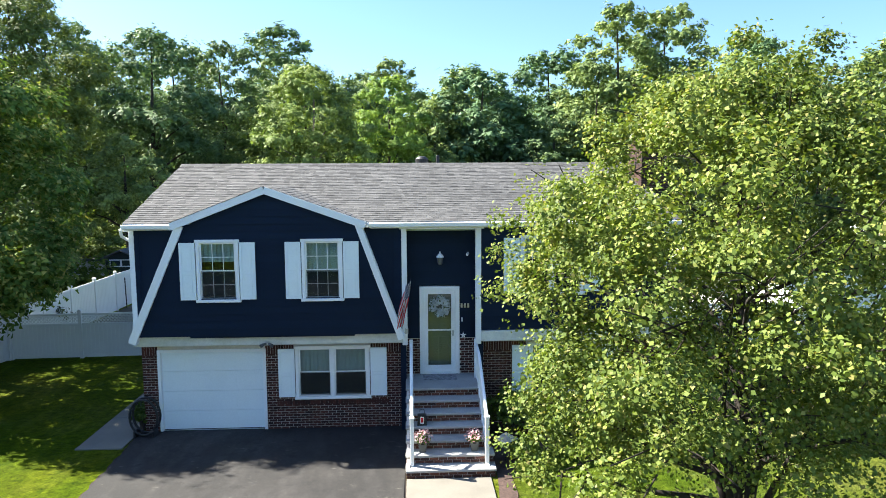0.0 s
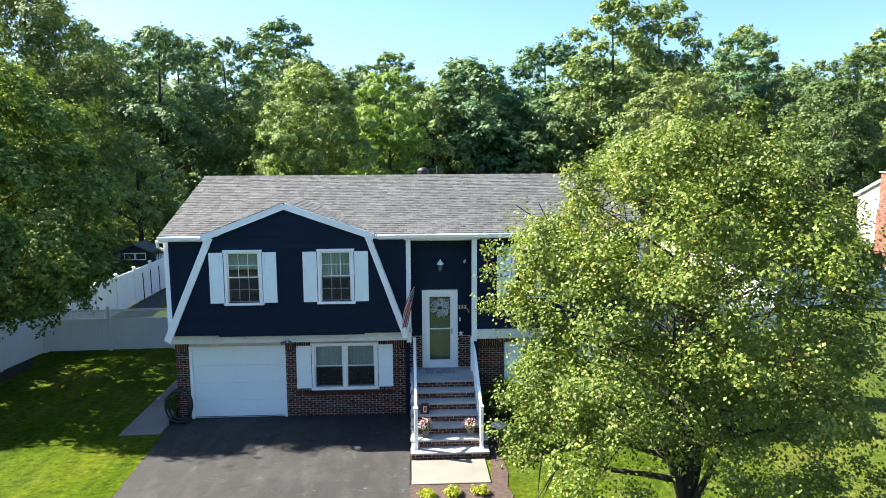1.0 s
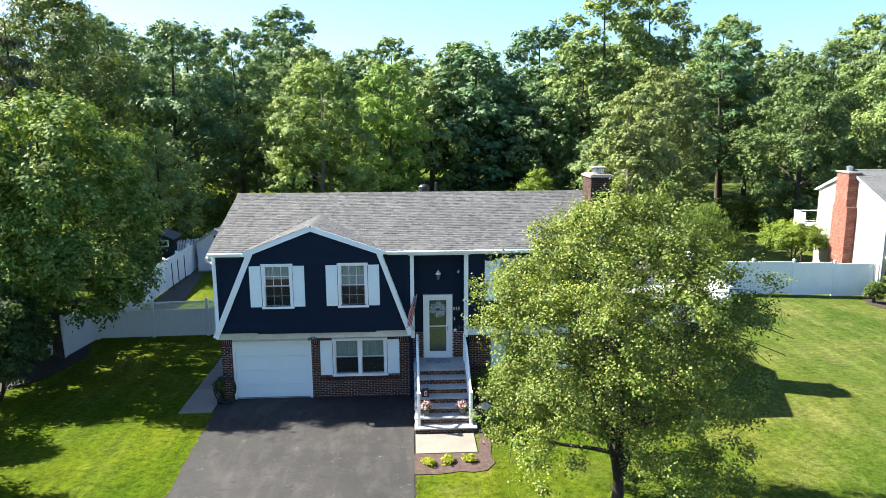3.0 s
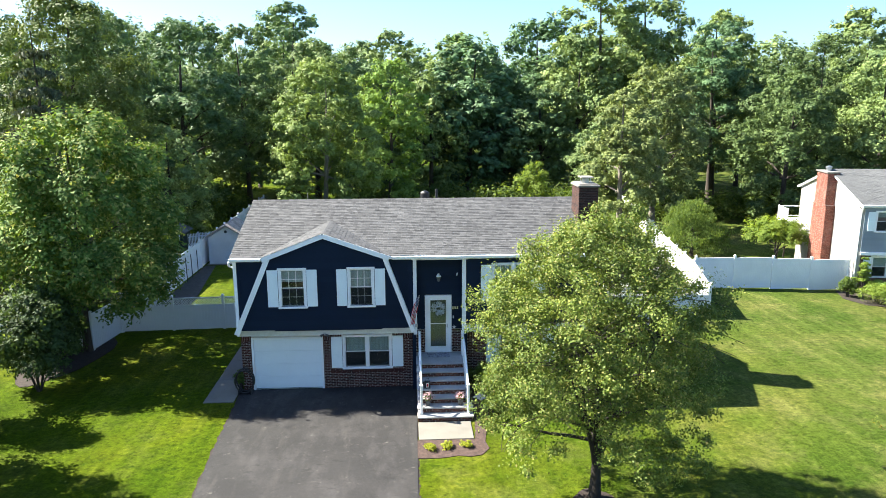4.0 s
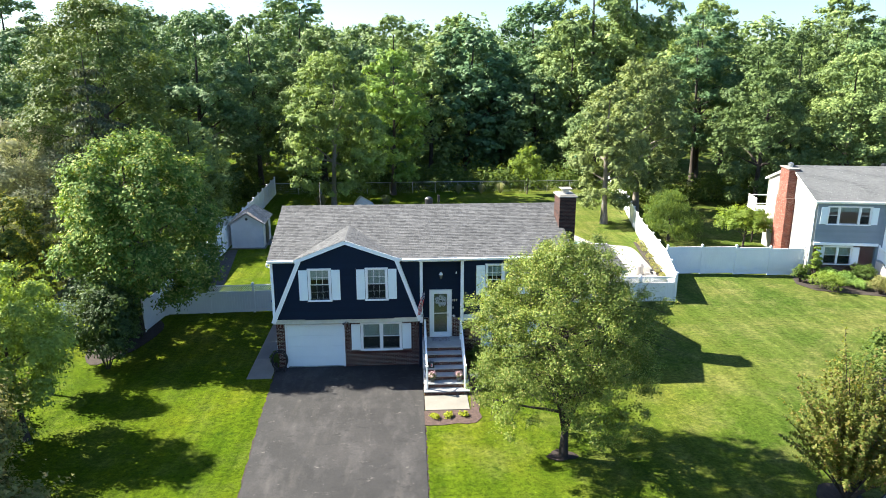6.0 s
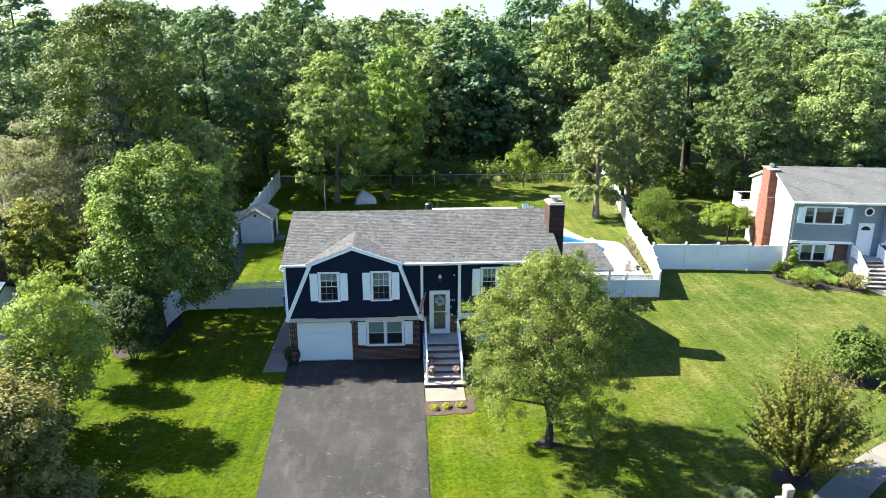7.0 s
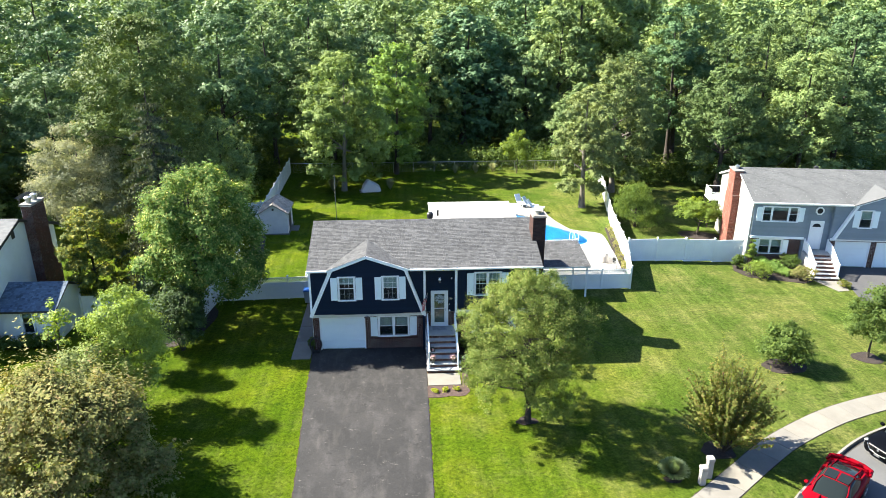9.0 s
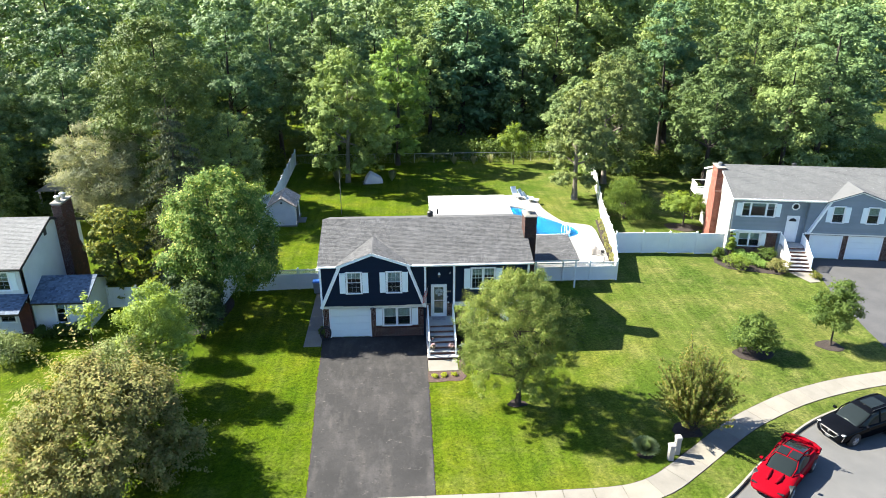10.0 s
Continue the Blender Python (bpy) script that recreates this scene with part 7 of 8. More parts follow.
wire = thing("chain_link_fence", "grey chain-link fence along the wood's edge", "fence")
x = -8.8
while x < 29.5:
    part("post", tube(bmesh.new(), [(x, 46.4, 0), (x, 46.4, 1.3)], 0.035, 6), M_METAL, wire)
    x += 2.6
part("top_rail", tube(bmesh.new(), [(-8.8, 46.4, 1.28), (29.5, 46.4, 1.28)], 0.028, 6), M_METAL, wire)
mesh_bm = bmesh.new()
for k in range(348):
    for sgn in (-1, 1):
        xx = -8.8 + k * 0.11
        prism(mesh_bm, [(xx, 0.05), (xx + 0.008, 0.05), (xx + 0.008 + 1.2 * sgn * 0.5, 1.25), (xx + 1.2 * sgn * 0.5, 1.25)], "y", 46.395, 46.4) if k % 2 == 0 else None
tagged(part("wire_mesh", mesh_bm, M_METAL, wire), kind="stuff")
pole = thing("yard_pole", "thin pale bird-feeder pole on the back lawn", "pole", pose(-1.3, 26.3, 0))
part("shaft", tube(bmesh.new(), [(0, 0, -0.05), (0, 0, 4.8)], 0.035, 8), M_KERB, pole)
pile = thing("covered_pile", "pale tarpaulin-covered pile under the yard tree", "covered pile", pose(1.7, 37.6, 0, 0, 0, 8))
tarp = prism(bmesh.new(), [(-1.15, 0.0), (1.1, 0.0), (1.0, 0.55), (0.25, 1.05), (-0.35, 1.4), (-0.85, 0.8)], "y", -0.6, 0.6)
bmesh.ops.bevel(tarp, geom=tarp.edges[:], offset=0.08, segments=2, affect="EDGES")
part("tarpaulin", tarp, M_SHEDWALL, pile)
for y_ in (-0.45, 0.45):
    part("weight", boxes((-1.32, -1.02, y_ - 0.1, y_ + 0.1, 0, 0.12), bevel=0.02), M_KERB, pile)
for x, y, r in ((3.9, 38.0, 1.1), (12.0, 45.2, 0.9), (14.6, 45.2, 0.9), (16.8, 45.4, 1.0), (-2.6, 37.6, 1.2)):
    rngg = np.random.default_rng(int(90 + x * 3))
    g = thing("ornamental_grass", "tuft of tan ornamental grass", "grass clump", pose(x, y, 0), group="ornamental grasses")
    n = 260
    az, tilt = rngg.uniform(0, math.tau, n), rngg.uniform(0.05, 0.7, n)
    tip = np.stack([np.cos(az) * np.sin(tilt) * r, np.sin(az) * np.sin(tilt) * r, np.cos(tilt) * r * 1.3], 1)
    side_ = np.stack([-np.sin(az), np.cos(az), np.zeros(n)], 1) * 0.025
    v = np.empty((n, 4, 3))
    v[:, 0], v[:, 1], v[:, 2], v[:, 3] = tip * 0.02 - side_, tip * 0.02 + side_, tip + side_ * 0.3, tip - side_ * 0.3
    leaf_object("blades", v.reshape(-1, 3), L_SILVER, g)


# ---- cars ----
def loft(bm, rings, close_ends=True):
    """Skins a run of mirrored cross-sections; each ring is a list of (y, z) from one sill over the top to the other."""
    made = [[bm.verts.new((x, y, z)) for y, z in ring] for x, ring in rings]
    for a, b in zip(made, made[1:]):
        for i in range(len(a) - 1):
            bm.faces.new((a[i], a[i + 1], b[i + 1], b[i]))
    if close_ends:
        bm.faces.new(made[0][::-1])
        bm.faces.new(made[-1])
    for a, b in zip(made, made[1:]):
        bm.faces.new((a[0], b[0], b[-1], a[-1]))
    bmesh.ops.recalc_face_normals(bm, faces=bm.faces[:])
    return bm


def glide(rows, n):
    """More rows between the given ones, on a smooth curve."""
    out = []
    for i in range(len(rows) - 1):
        p0, p1, p2, p3 = (rows[min(max(k, 0), len(rows) - 1)] for k in (i - 1, i, i + 1, i + 2))
        for s_ in range(n):
            t = s_ / n
            out.append([0.5 * (2 * q1 + (q2 - q0) * t + (2 * q0 - 5 * q1 + 4 * q2 - q3) * t * t + (3 * q1 - q0 - 3 * q2 + q3) * t ** 3) for q0, q1, q2, q3 in zip(p0, p1, p2, p3)])
    return out + [list(rows[-1])]


def half_ring(w, lo, belt, top):
    """One cross-section of a car body: tucked sill, bulging side, shoulder and a gently crowned top."""
    pts = [(w * 0.86, lo), (w * 0.95, lo + 0.06), (w * 0.985, lo + 0.35 * (belt - lo)), (w, lo + 0.7 * (belt - lo)), (w * 0.975, belt), (w * 0.9, belt + 0.55 * (top - belt)), (w * 0.72, belt + 0.88 * (top - belt)), (w * 0.4, top - 0.004)]
    return pts + [(0, top + 0.012)] + [(-y, z) for y, z in pts[::-1]]


def house_ring(wl, wh, lo, hi):
    """One cross-section of a glasshouse, leaning inwards to a rounded roof edge."""
    pts = [(wl, lo), (wl * 0.35 + wh * 0.65, lo + 0.7 * (hi - lo)), (wh, lo + 0.92 * (hi - lo)), (wh * 0.8, hi), (wh * 0.4, hi + 0.015)]
    return pts + [(0, hi + 0.02)] + [(-y, z) for y, z in pts[::-1]]


def car(name, label, m, paint, stations, glasshouse, roof_rows, roof_material, pillars, wheels, radius, extras):
    c = thing(name, label, "car", m)
    body = part("body", loft(bmesh.new(), [(x, half_ring(*r)) for x, *r in glide(stations, 4)]), paint, c, smooth=True)
    body.data.set_sharp_from_angle(angle=radians(50))
    gh = part("window_glass", loft(bmesh.new(), [(x, house_ring(*r)) for x, *r in glide(glasshouse, 4)]), M_CARGLASS, c, "dark tinted car windows", smooth=True)
    gh.data.set_sharp_from_angle(angle=radians(60))
    bm = bmesh.new()
    rows_ = []
    for x, w, z in glide(roof_rows, 3):
        prof = [(w * 1.02, z - 0.035), (w * 0.93, z + 0.004), (w * 0.6, z + 0.02), (0, z + 0.028)]
        prof = prof + [(-y, q) for y, q in prof[-2::-1]]
        rows_.append([bm.verts.new((x, y, q)) for y, q in prof])
    for p, q in zip(rows_, rows_[1:]):
        for i in range(len(p) - 1):
            bm.faces.new((p[i], p[i + 1], q[i + 1], q[i]))
    bmesh.ops.recalc_face_normals(bm, faces=bm.faces[:])
    bmesh.ops.solidify(bm, geom=bm.faces[:], thickness=0.02)
    part("roof", bm, roof_material, c, smooth=True)
    for line, r in pillars:
        for s in (1, -1):
            part("pillar", tube(bmesh.new(), [(x, s * y, z) for x, y, z in line], r, 6), paint, c, smooth=True)
    hw = max(r[1] for r in stations)
    for x in wheels:
        for s in (1, -1):
            arch = bmesh.new()
            prism(arch, [(x + (radius + 0.06) * math.cos(a), radius + (radius + 0.06) * math.sin(a)) for a in (math.tau * k / 24 for k in range(24))], "y", s * (hw - 0.2), s * (hw + 0.004))
            part("wheel_arch", arch, M_BLACK, c)
            wh = part("wheel", lathe(bmesh.new(), [(radius * 0.6, -0.11), (radius * 0.94, -0.11), (radius, -0.07), (radius, 0.07), (radius * 0.94, 0.11), (radius * 0.6, 0.11)], 28), M_BLACK, c)
            wh.matrix_basis = pose(x, s * (hw - 0.09), radius, 90 * s, 0, 0)
            rim = bmesh.new()
            lathe(rim, [(radius * 0.6, -0.108), (radius * 0.62, -0.118), (radius * 0.5, -0.105), (radius * 0.12, -0.1), (radius * 0.1, -0.112)], 20)
            for k in range(5):
                a = math.tau * k / 5
                tube(rim, [(0, 0, -0.112), (radius * 0.58 * math.cos(a), radius * 0.58 * math.sin(a), -0.116)], radius * 0.09, 5)
            part("rim", rim, M_RIM, wh)
    extras(c, hw)
    return c


m_paint_red = surface("red_car_paint", (0.15, 0.0015, 0.006), (0.175, 0.002, 0.007), 1.0, 200, 0.5, 0.0, 0.0, 0.03, coat=1.0)
m_paint_black = surface("black_car_paint", (0.0022, 0.0025, 0.0035), (0.003, 0.0034, 0.0045), 1.0, 200, 0.5, 0.0, 0.0, 0.03, coat=1.0)
for car_paint in (m_paint_red, m_paint_black):
    car_paint.node_tree.nodes["Principled BSDF"].inputs["Specular IOR Level"].default_value = 0.0
    car_paint.node_tree.nodes["Principled BSDF"].inputs["Coat Weight"].default_value = 0.2
M_CARGLASS, nt, bsdf = shader("tinted_car_glass")
bsdf.inputs["Base Color"].default_value = (0.012, 0.016, 0.017, 1)
bsdf.inputs["Roughness"].default_value = 0.04
bsdf.inputs["Specular IOR Level"].default_value = 0.14
M_RIM = plain("alloy_rim", (0.5, 0.5, 0.52), 0.3, 0.9)
M_LIGHT = plain("lamp_lens", (0.12, 0.125, 0.13), 0.25)
M_REDLENS = plain("red_lamp_lens", (0.3, 0.01, 0.01), 0.15)


def coupe_extras(c, hw):
    for s in (1, -1):
        part("mirror", boxes((0.55, 0.72, s * 0.99 - 0.09, s * 0.99 + 0.09, 0.84, 0.96), bevel=0.035), m_paint_red, c)
        part("hood_scoop", tube(bmesh.new(), [(0.95, s * 0.27, 0.79), (1.25, s * 0.28, 0.815), (1.6, s * 0.26, 0.775), (1.85, s * 0.22, 0.7)], [0.03, 0.09, 0.1, 0.05], 10), m_paint_red, c, smooth=True)
        part("headlight", boxes((2.12, 2.28, s * 0.64 - 0.15, s * 0.64 + 0.15, 0.5, 0.55), bevel=0.02), M_CARGLASS, c)
        part("roof_panel", prism(bmesh.new(), [(0.07, s * 0.035), (0.07, s * 0.51), (-0.6, s * 0.54), (-0.6, s * 0.035)], "z", 1.17, 1.268), M_CARGLASS, c)
        part("tail_lamp", boxes((-2.42, -2.3, s * 0.55 - 0.25, s * 0.55 + 0.25, 0.62, 0.75), bevel=0.02), M_REDLENS, c)
    wing = bmesh.new()
    tube(wing, [(-1.85, -0.93, 0.84), (-2.15, -0.88, 0.93), (-2.28, -0.5, 0.97), (-2.32, 0, 0.98), (-2.28, 0.5, 0.97), (-2.15, 0.88, 0.93), (-1.85, 0.93, 0.84)], [0.06, 0.1, 0.11, 0.11, 0.11, 0.1, 0.06], 8)
    part("spoiler", wing, m_paint_red, c, smooth=True)
    part("bumper_intake", boxes((2.32, 2.45, -0.5, 0.5, 0.28, 0.36), bevel=0.02), M_BLACK, c)


def suv_extras(c, hw):
    for s in (1, -1):
        part("mirror", boxes((0.72, 0.88, s * 1.05 - 0.1, s * 1.05 + 0.1, 1.05, 1.2), bevel=0.04), m_paint_black, c)
        part("headlight", boxes((2.08, 2.3, s * 0.76 - 0.1, s * 0.76 + 0.1, 0.76, 0.83), bevel=0.03), M_LIGHT, c)
        part("daytime_light", tube(bmesh.new(), [(2.2, s * 0.84, 0.76), (2.27, s * 0.83, 0.6), (2.3, s * 0.8, 0.42)], 0.018, 6), M_LIGHT, c)
        part("roof_rail", tube(bmesh.new(), [(0.0, s * 0.56, 1.65), (-0.1, s * 0.58, 1.71), (-1.65, s * 0.56, 1.71), (-1.78, s * 0.54, 1.62)], 0.018, 6), M_BLACK, c)
        part("tail_lamp", boxes((-2.36, -2.25, s * 0.8 - 0.1, s * 0.8 + 0.1, 0.8, 1.2), bevel=0.02), M_REDLENS, c)
    part("grille", boxes((2.28, 2.4, -0.55, 0.55, 0.5, 0.78), bevel=0.03), M_BLACK, c)
    part("grille_trim", tube(bmesh.new(), [(2.39, -0.6, 0.76), (2.42, -0.4, 0.5), (2.425, 0, 0.46), (2.42, 0.4, 0.5), (2.39, 0.6, 0.76)], 0.016, 6), M_RIM, c)
    part("badge", lathe(bmesh.new(), [(0.06, 0), (0.06, 0.02)], 12, (0, 0, 0)), M_RIM, c).matrix_basis = pose(2.4, 0, 0.68, 0, 90, 0)
    part("sunroof", prism(bmesh.new(), [(-0.15, -0.38), (-0.15, 0.38), (-1.2, 0.38), (-1.2, -0.38)], "z", 1.66, 1.712), M_CARGLASS, c)
    part("number_plate", boxes((2.41, 2.425, -0.15, 0.15, 0.34, 0.41)), M_LIGHT, c)


car("red_coupe", "glossy red sports coupe with dark roof panels parked at the kerb", pose(24.4, -15.3, -0.13, 0, 0, 221), m_paint_red,
    [(-2.45, 0.72, 0.34, 0.7, 0.8), (-2.25, 0.88, 0.22, 0.76, 0.9), (-1.4, 0.96, 0.18, 0.76, 0.95), (-0.5, 0.93, 0.17, 0.72, 0.9), (0.6, 0.93, 0.17, 0.7, 0.85), (1.4, 0.95, 0.18, 0.66, 0.77), (2.0, 0.88, 0.2, 0.54, 0.63), (2.35, 0.72, 0.24, 0.42, 0.5), (2.48, 0.45, 0.3, 0.38, 0.42)],
    [(1.02, 0.6, 0.56, 0.76, 0.8), (0.5, 0.76, 0.58, 0.8, 1.03), (0.0, 0.79, 0.57, 0.82, 1.2), (-0.6, 0.8, 0.57, 0.84, 1.225), (-1.2, 0.76, 0.54, 0.86, 1.13), (-1.95, 0.6, 0.5, 0.86, 0.92)],
    [(0.1, 0.52, 1.19), (-0.05, 0.54, 1.22), (-0.6, 0.56, 1.24), (-0.75, 0.55, 1.235)], m_paint_red,
    [([(0.98, 0.64, 0.82), (0.5, 0.66, 1.02), (0.05, 0.56, 1.19)], 0.028), ([(-0.62, 0.56, 1.21), (-1.1, 0.72, 1.02), (-1.7, 0.72, 0.92)], 0.05), ([(-0.7, 0.5, 1.22), (-1.3, 0.52, 1.1), (-2.0, 0.52, 0.94)], 0.035)],
    (1.5, -1.35), 0.33, coupe_extras)
car("black_suv", "glossy black sport utility car parked on the street", pose(30.6, -11.8, -0.13 + fall(30.6), 0, 0, 199), m_paint_black,
    [(-2.38, 0.78, 0.4, 0.95, 1.04), (-2.2, 0.92, 0.3, 1.0, 1.1), (-1.4, 0.97, 0.24, 0.98, 1.1), (0.5, 0.96, 0.24, 0.95, 1.07), (1.2, 0.97, 0.25, 0.9, 1.04), (1.9, 0.93, 0.26, 0.8, 0.96), (2.25, 0.82, 0.28, 0.68, 0.84), (2.4, 0.62, 0.32, 0.6, 0.7)],
    [(1.2, 0.66, 0.62, 1.0, 1.03), (0.7, 0.82, 0.66, 1.02, 1.34), (0.2, 0.86, 0.66, 1.04, 1.58), (-0.4, 0.88, 0.66, 1.05, 1.66), (-1.2, 0.88, 0.65, 1.06, 1.66), (-1.9, 0.84, 0.6, 1.06, 1.56), (-2.3, 0.74, 0.56, 1.04, 1.1)],
    [(0.25, 0.6, 1.57), (-0.1, 0.63, 1.645), (-0.6, 0.64, 1.675), (-1.4, 0.63, 1.665), (-2.05, 0.58, 1.58)], m_paint_black,
    [([(1.14, 0.72, 1.04), (0.7, 0.74, 1.34), (0.22, 0.65, 1.57)], 0.035), ([(-0.35, 0.89, 1.06), (-0.4, 0.79, 1.45), (-0.42, 0.66, 1.64)], 0.035), ([(-1.5, 0.88, 1.08), (-1.45, 0.78, 1.45), (-1.4, 0.65, 1.64)], 0.04), ([(-2.2, 0.76, 1.1), (-2.05, 0.7, 1.4), (-1.9, 0.6, 1.57)], 0.05)],
    (1.45, -1.4), 0.37, suv_extras)

# ---- small things by the street ----
for x, y, h in ((18.95, -13.95, 1.0), (19.45, -13.5, 1.15)):
    ped = thing("utility_pedestal", "pale green utility pedestal beside the pavement", "utility box", pose(x, y, 0), group="utility pedestals")
    part("body", boxes((-0.14, 0.14, -0.14, 0.14, 0, h * 0.82), bevel=0.02), M_CREAM, ped)
    part("cap", boxes((-0.17, 0.17, -0.17, 0.17, h * 0.82, h), bevel=0.04), M_CREAM, ped)


def grass_clump(label, at, r, n, material, seed, group=""):
    rg = np.random.default_rng(seed)
    g = thing("ornamental_grass", label, "grass clump", pose(*at), group=group)
    vs_ = []
    az, tilt, long = rg.uniform(0, math.tau, n), rg.uniform(0.02, 0.85, n), rg.uniform(0.45, 1.0, n)[:, None] ** 0.8
    for s0, s1 in ((0.0, 0.55), (0.55, 1.0)):
        def arc(s):
            b = tilt * (0.6 + 0.7 * s)
            return np.stack([np.cos(az) * np.sin(b) * s, np.sin(az) * np.sin(b) * s, np.cos(b) * s], 1) * r * long
        sd = np.stack([-np.sin(az), np.cos(az), np.zeros(n)], 1) * 0.018
        v = np.empty((n, 4, 3))
        v[:, 0], v[:, 1], v[:, 2], v[:, 3] = arc(s0) - sd, arc(s0) + sd, arc(s1) + sd * (0.4 if s1 == 1.0 else 1), arc(s1) - sd * (0.4 if s1 == 1.0 else 1)
        vs_.append(v.reshape(-1, 3))
    leaf_object("blades", np.concatenate(vs_), material, g)


grass_clump("fountain of pale green ornamental grass on the lawn", (17.8, -13.35, 0), 0.95, 3200, L_PALEGRASS, 201)
for k, x in enumerate((6.95, 7.55, 8.2)):
    shrub("lime_perennial", "low lime-yellow perennial in the mulch bed", (x, -5.35 + 0.05 * k, 0.02), 0.22, 0.13, 600, 0.05, L_PERENNIAL, 210 + k, category="plant", group="perennials in the front bed", lobes_n=6)
for k, (x, y, r, h, mt) in enumerate(((9.3, -0.9, 0.7, 1.5, L_SHRUB), (10.3, -0.85, 0.7, 1.2, L_SHRUB), (11.6, -0.9, 0.8, 1.1, L_SHRUB), (12.8, -0.9, 0.7, 1.3, L_SHRUB), (9.45, -2.6, 0.45, 0.6, L_LIME))):
    shrub("foundation_shrub", "leafy green shrub against the brick wall" if k < 4 else "low lime-green shrub in the mulch bed", (x, y, 0.02), r, h, 2200, 0.08, mt, 220 + k, group="shrubs before the house", lobes_n=8)

# ---- on and by the front of the house ----
lamp = thing("wall_lantern", "white coach lantern on the navy entry wall", "lantern", pose(7.53, 0.12, 4.65))
part("backplate", boxes((-0.05, 0.05, -0.02, 0.02, -0.1, 0.12), bevel=0.008), M_WHITE, lamp)
part("arm", tube(bmesh.new(), [(0, -0.02, 0.08), (0, -0.1, 0.16), (0, -0.14, 0.13)], 0.012, 6), M_WHITE, lamp)
part("cage", lathe(bmesh.new(), [(0.03, -0.17), (0.06, -0.14), (0.085, 0.02), (0.09, 0.04)], 6, (0, -0.14, 0)), M_LIGHT, lamp)
part("roof", lathe(bmesh.new(), [(0.11, 0.04), (0.08, 0.09), (0.03, 0.13), (0.01, 0.2)], 6, (0, -0.14, 0)), M_WHITE, lamp)
spot = thing("security_camera", "small white security camera under the eave", "camera", pose(8.3, 0.1, 4.8))
part("body", tube(bmesh.new(), [(0, 0, 0), (-0.02, -0.06, -0.02), (-0.04, -0.14, -0.05)], [0.02, 0.035, 0.035], 8), M_WHITE, spot)
flood = thing("floodlight", "small twin floodlight on the white band board", "floodlight", pose(2.95, -0.4, 2.5))
part("plate", boxes((-0.06, 0.06, -0.03, 0.02, -0.05, 0.05), bevel=0.01), M_METAL, flood)
for sx in (-1, 1):
    part("head", tube(bmesh.new(), [(sx * 0.03, -0.03, 0), (sx * 0.1, -0.1, -0.01), (sx * 0.14, -0.16, -0.03)], [0.02, 0.04, 0.055], 8), M_LIGHT, flood)

wreath = thing("door_wreath", "white blossom wreath hanging on the storm door", "wreath", pose(7.52, 0.12, 3.33))
ringm = bmesh.new()
tube(ringm, [(0.2 * math.cos(math.tau * k / 20), 0.0, 0.2 * math.sin(math.tau * k / 20)) for k in range(21)], 0.035, 6, cap=False)
part("ring", ringm, M_BARK, wreath)
rg = np.random.default_rng(300)
az = rg.uniform(0, math.tau, 420)
at = np.stack([np.cos(az) * rg.uniform(0.1, 0.27, 420), rg.uniform(-0.1, 0.0, 420), np.sin(az) * rg.uniform(0.1, 0.27, 420)], 1)
M_PETAL = leaf("white_petal", [(0.0, (0.6, 0.58, 0.5)), (1.0, (0.85, 0.84, 0.78))], 0.2, back=(1, 1, 0.9))
leaf_object("blossom", leaf_arrays(rg, at[:200], 0.15, np.tile((0, -1.0, 0), (200, 1))), M_PETAL, wreath)
leaf_object("greenery", leaf_arrays(rg, at[:140] * 1.12, 0.07, np.tile((0, -1.0, 0), (140, 1))), L_SHRUB, wreath)

numerals = thing("house_number", "pale metal numerals plate beside the door", "house number", pose(8.21, 0.115, 3.34))
for k in range(3):
    part("bar", boxes((-0.12 + k * 0.09, -0.065 + k * 0.09, -0.012, 0.008, -0.06, 0.06), bevel=0.004), M_METAL, numerals)
bell = thing("doorbell", "small white doorbell beside the door", "doorbell", pose(8.13, 0.12, 2.95))
part("body", boxes((-0.02, 0.02, -0.015, 0.005, -0.06, 0.06), bevel=0.006), M_WHITE, bell)
star = thing("star_ornament", "white metal star ornament beside the door", "ornament", pose(8.16, 0.1, 2.52))
part("star", prism(bmesh.new(), [((0.085 if k % 2 == 0 else 0.036) * math.sin(math.pi * k / 5), (0.085 if k % 2 == 0 else 0.036) * math.cos(math.pi * k / 5)) for k in range(10)], "y", -0.015, 0.01), M_WHITE, star)
mat_ = thing("doormat", "grey patterned doormat on the landing", "doormat", pose(7.5, -0.2, 1.435))
M_MAT = surface("doormat_weave", (0.1, 0.1, 0.12), (0.36, 0.36, 0.38), 14.0, 60, 0.95, relief=0.004, grain=0.3)
part("weave", boxes((-0.45, 0.45, -0.25, 0.25, 0.0, 0.018), bevel=0.004), M_MAT, mat_)

# flag on a wall bracket
M_RED = plain("flag_red", (0.62, 0.01, 0.025), 0.8)
M_FLAGWHITE = plain("flag_white", (0.8, 0.78, 0.76), 0.8)
M_FLAGBLUE = plain("flag_blue", (0.02, 0.03, 0.12), 0.8)
flag = thing("flag", "striped red and white flag with blue canton on a short pole", "flag", pose(6.6, -0.42, 2.75))
part("pole", tube(bmesh.new(), [(0.02, 0.1, 0.0), (0.0, -0.5, 1.62)], 0.016, 8), M_WHITE, flag)
part("bracket", boxes((-0.03, 0.06, 0.05, 0.14, -0.06, 0.08), bevel=0.008), M_METAL, flag)


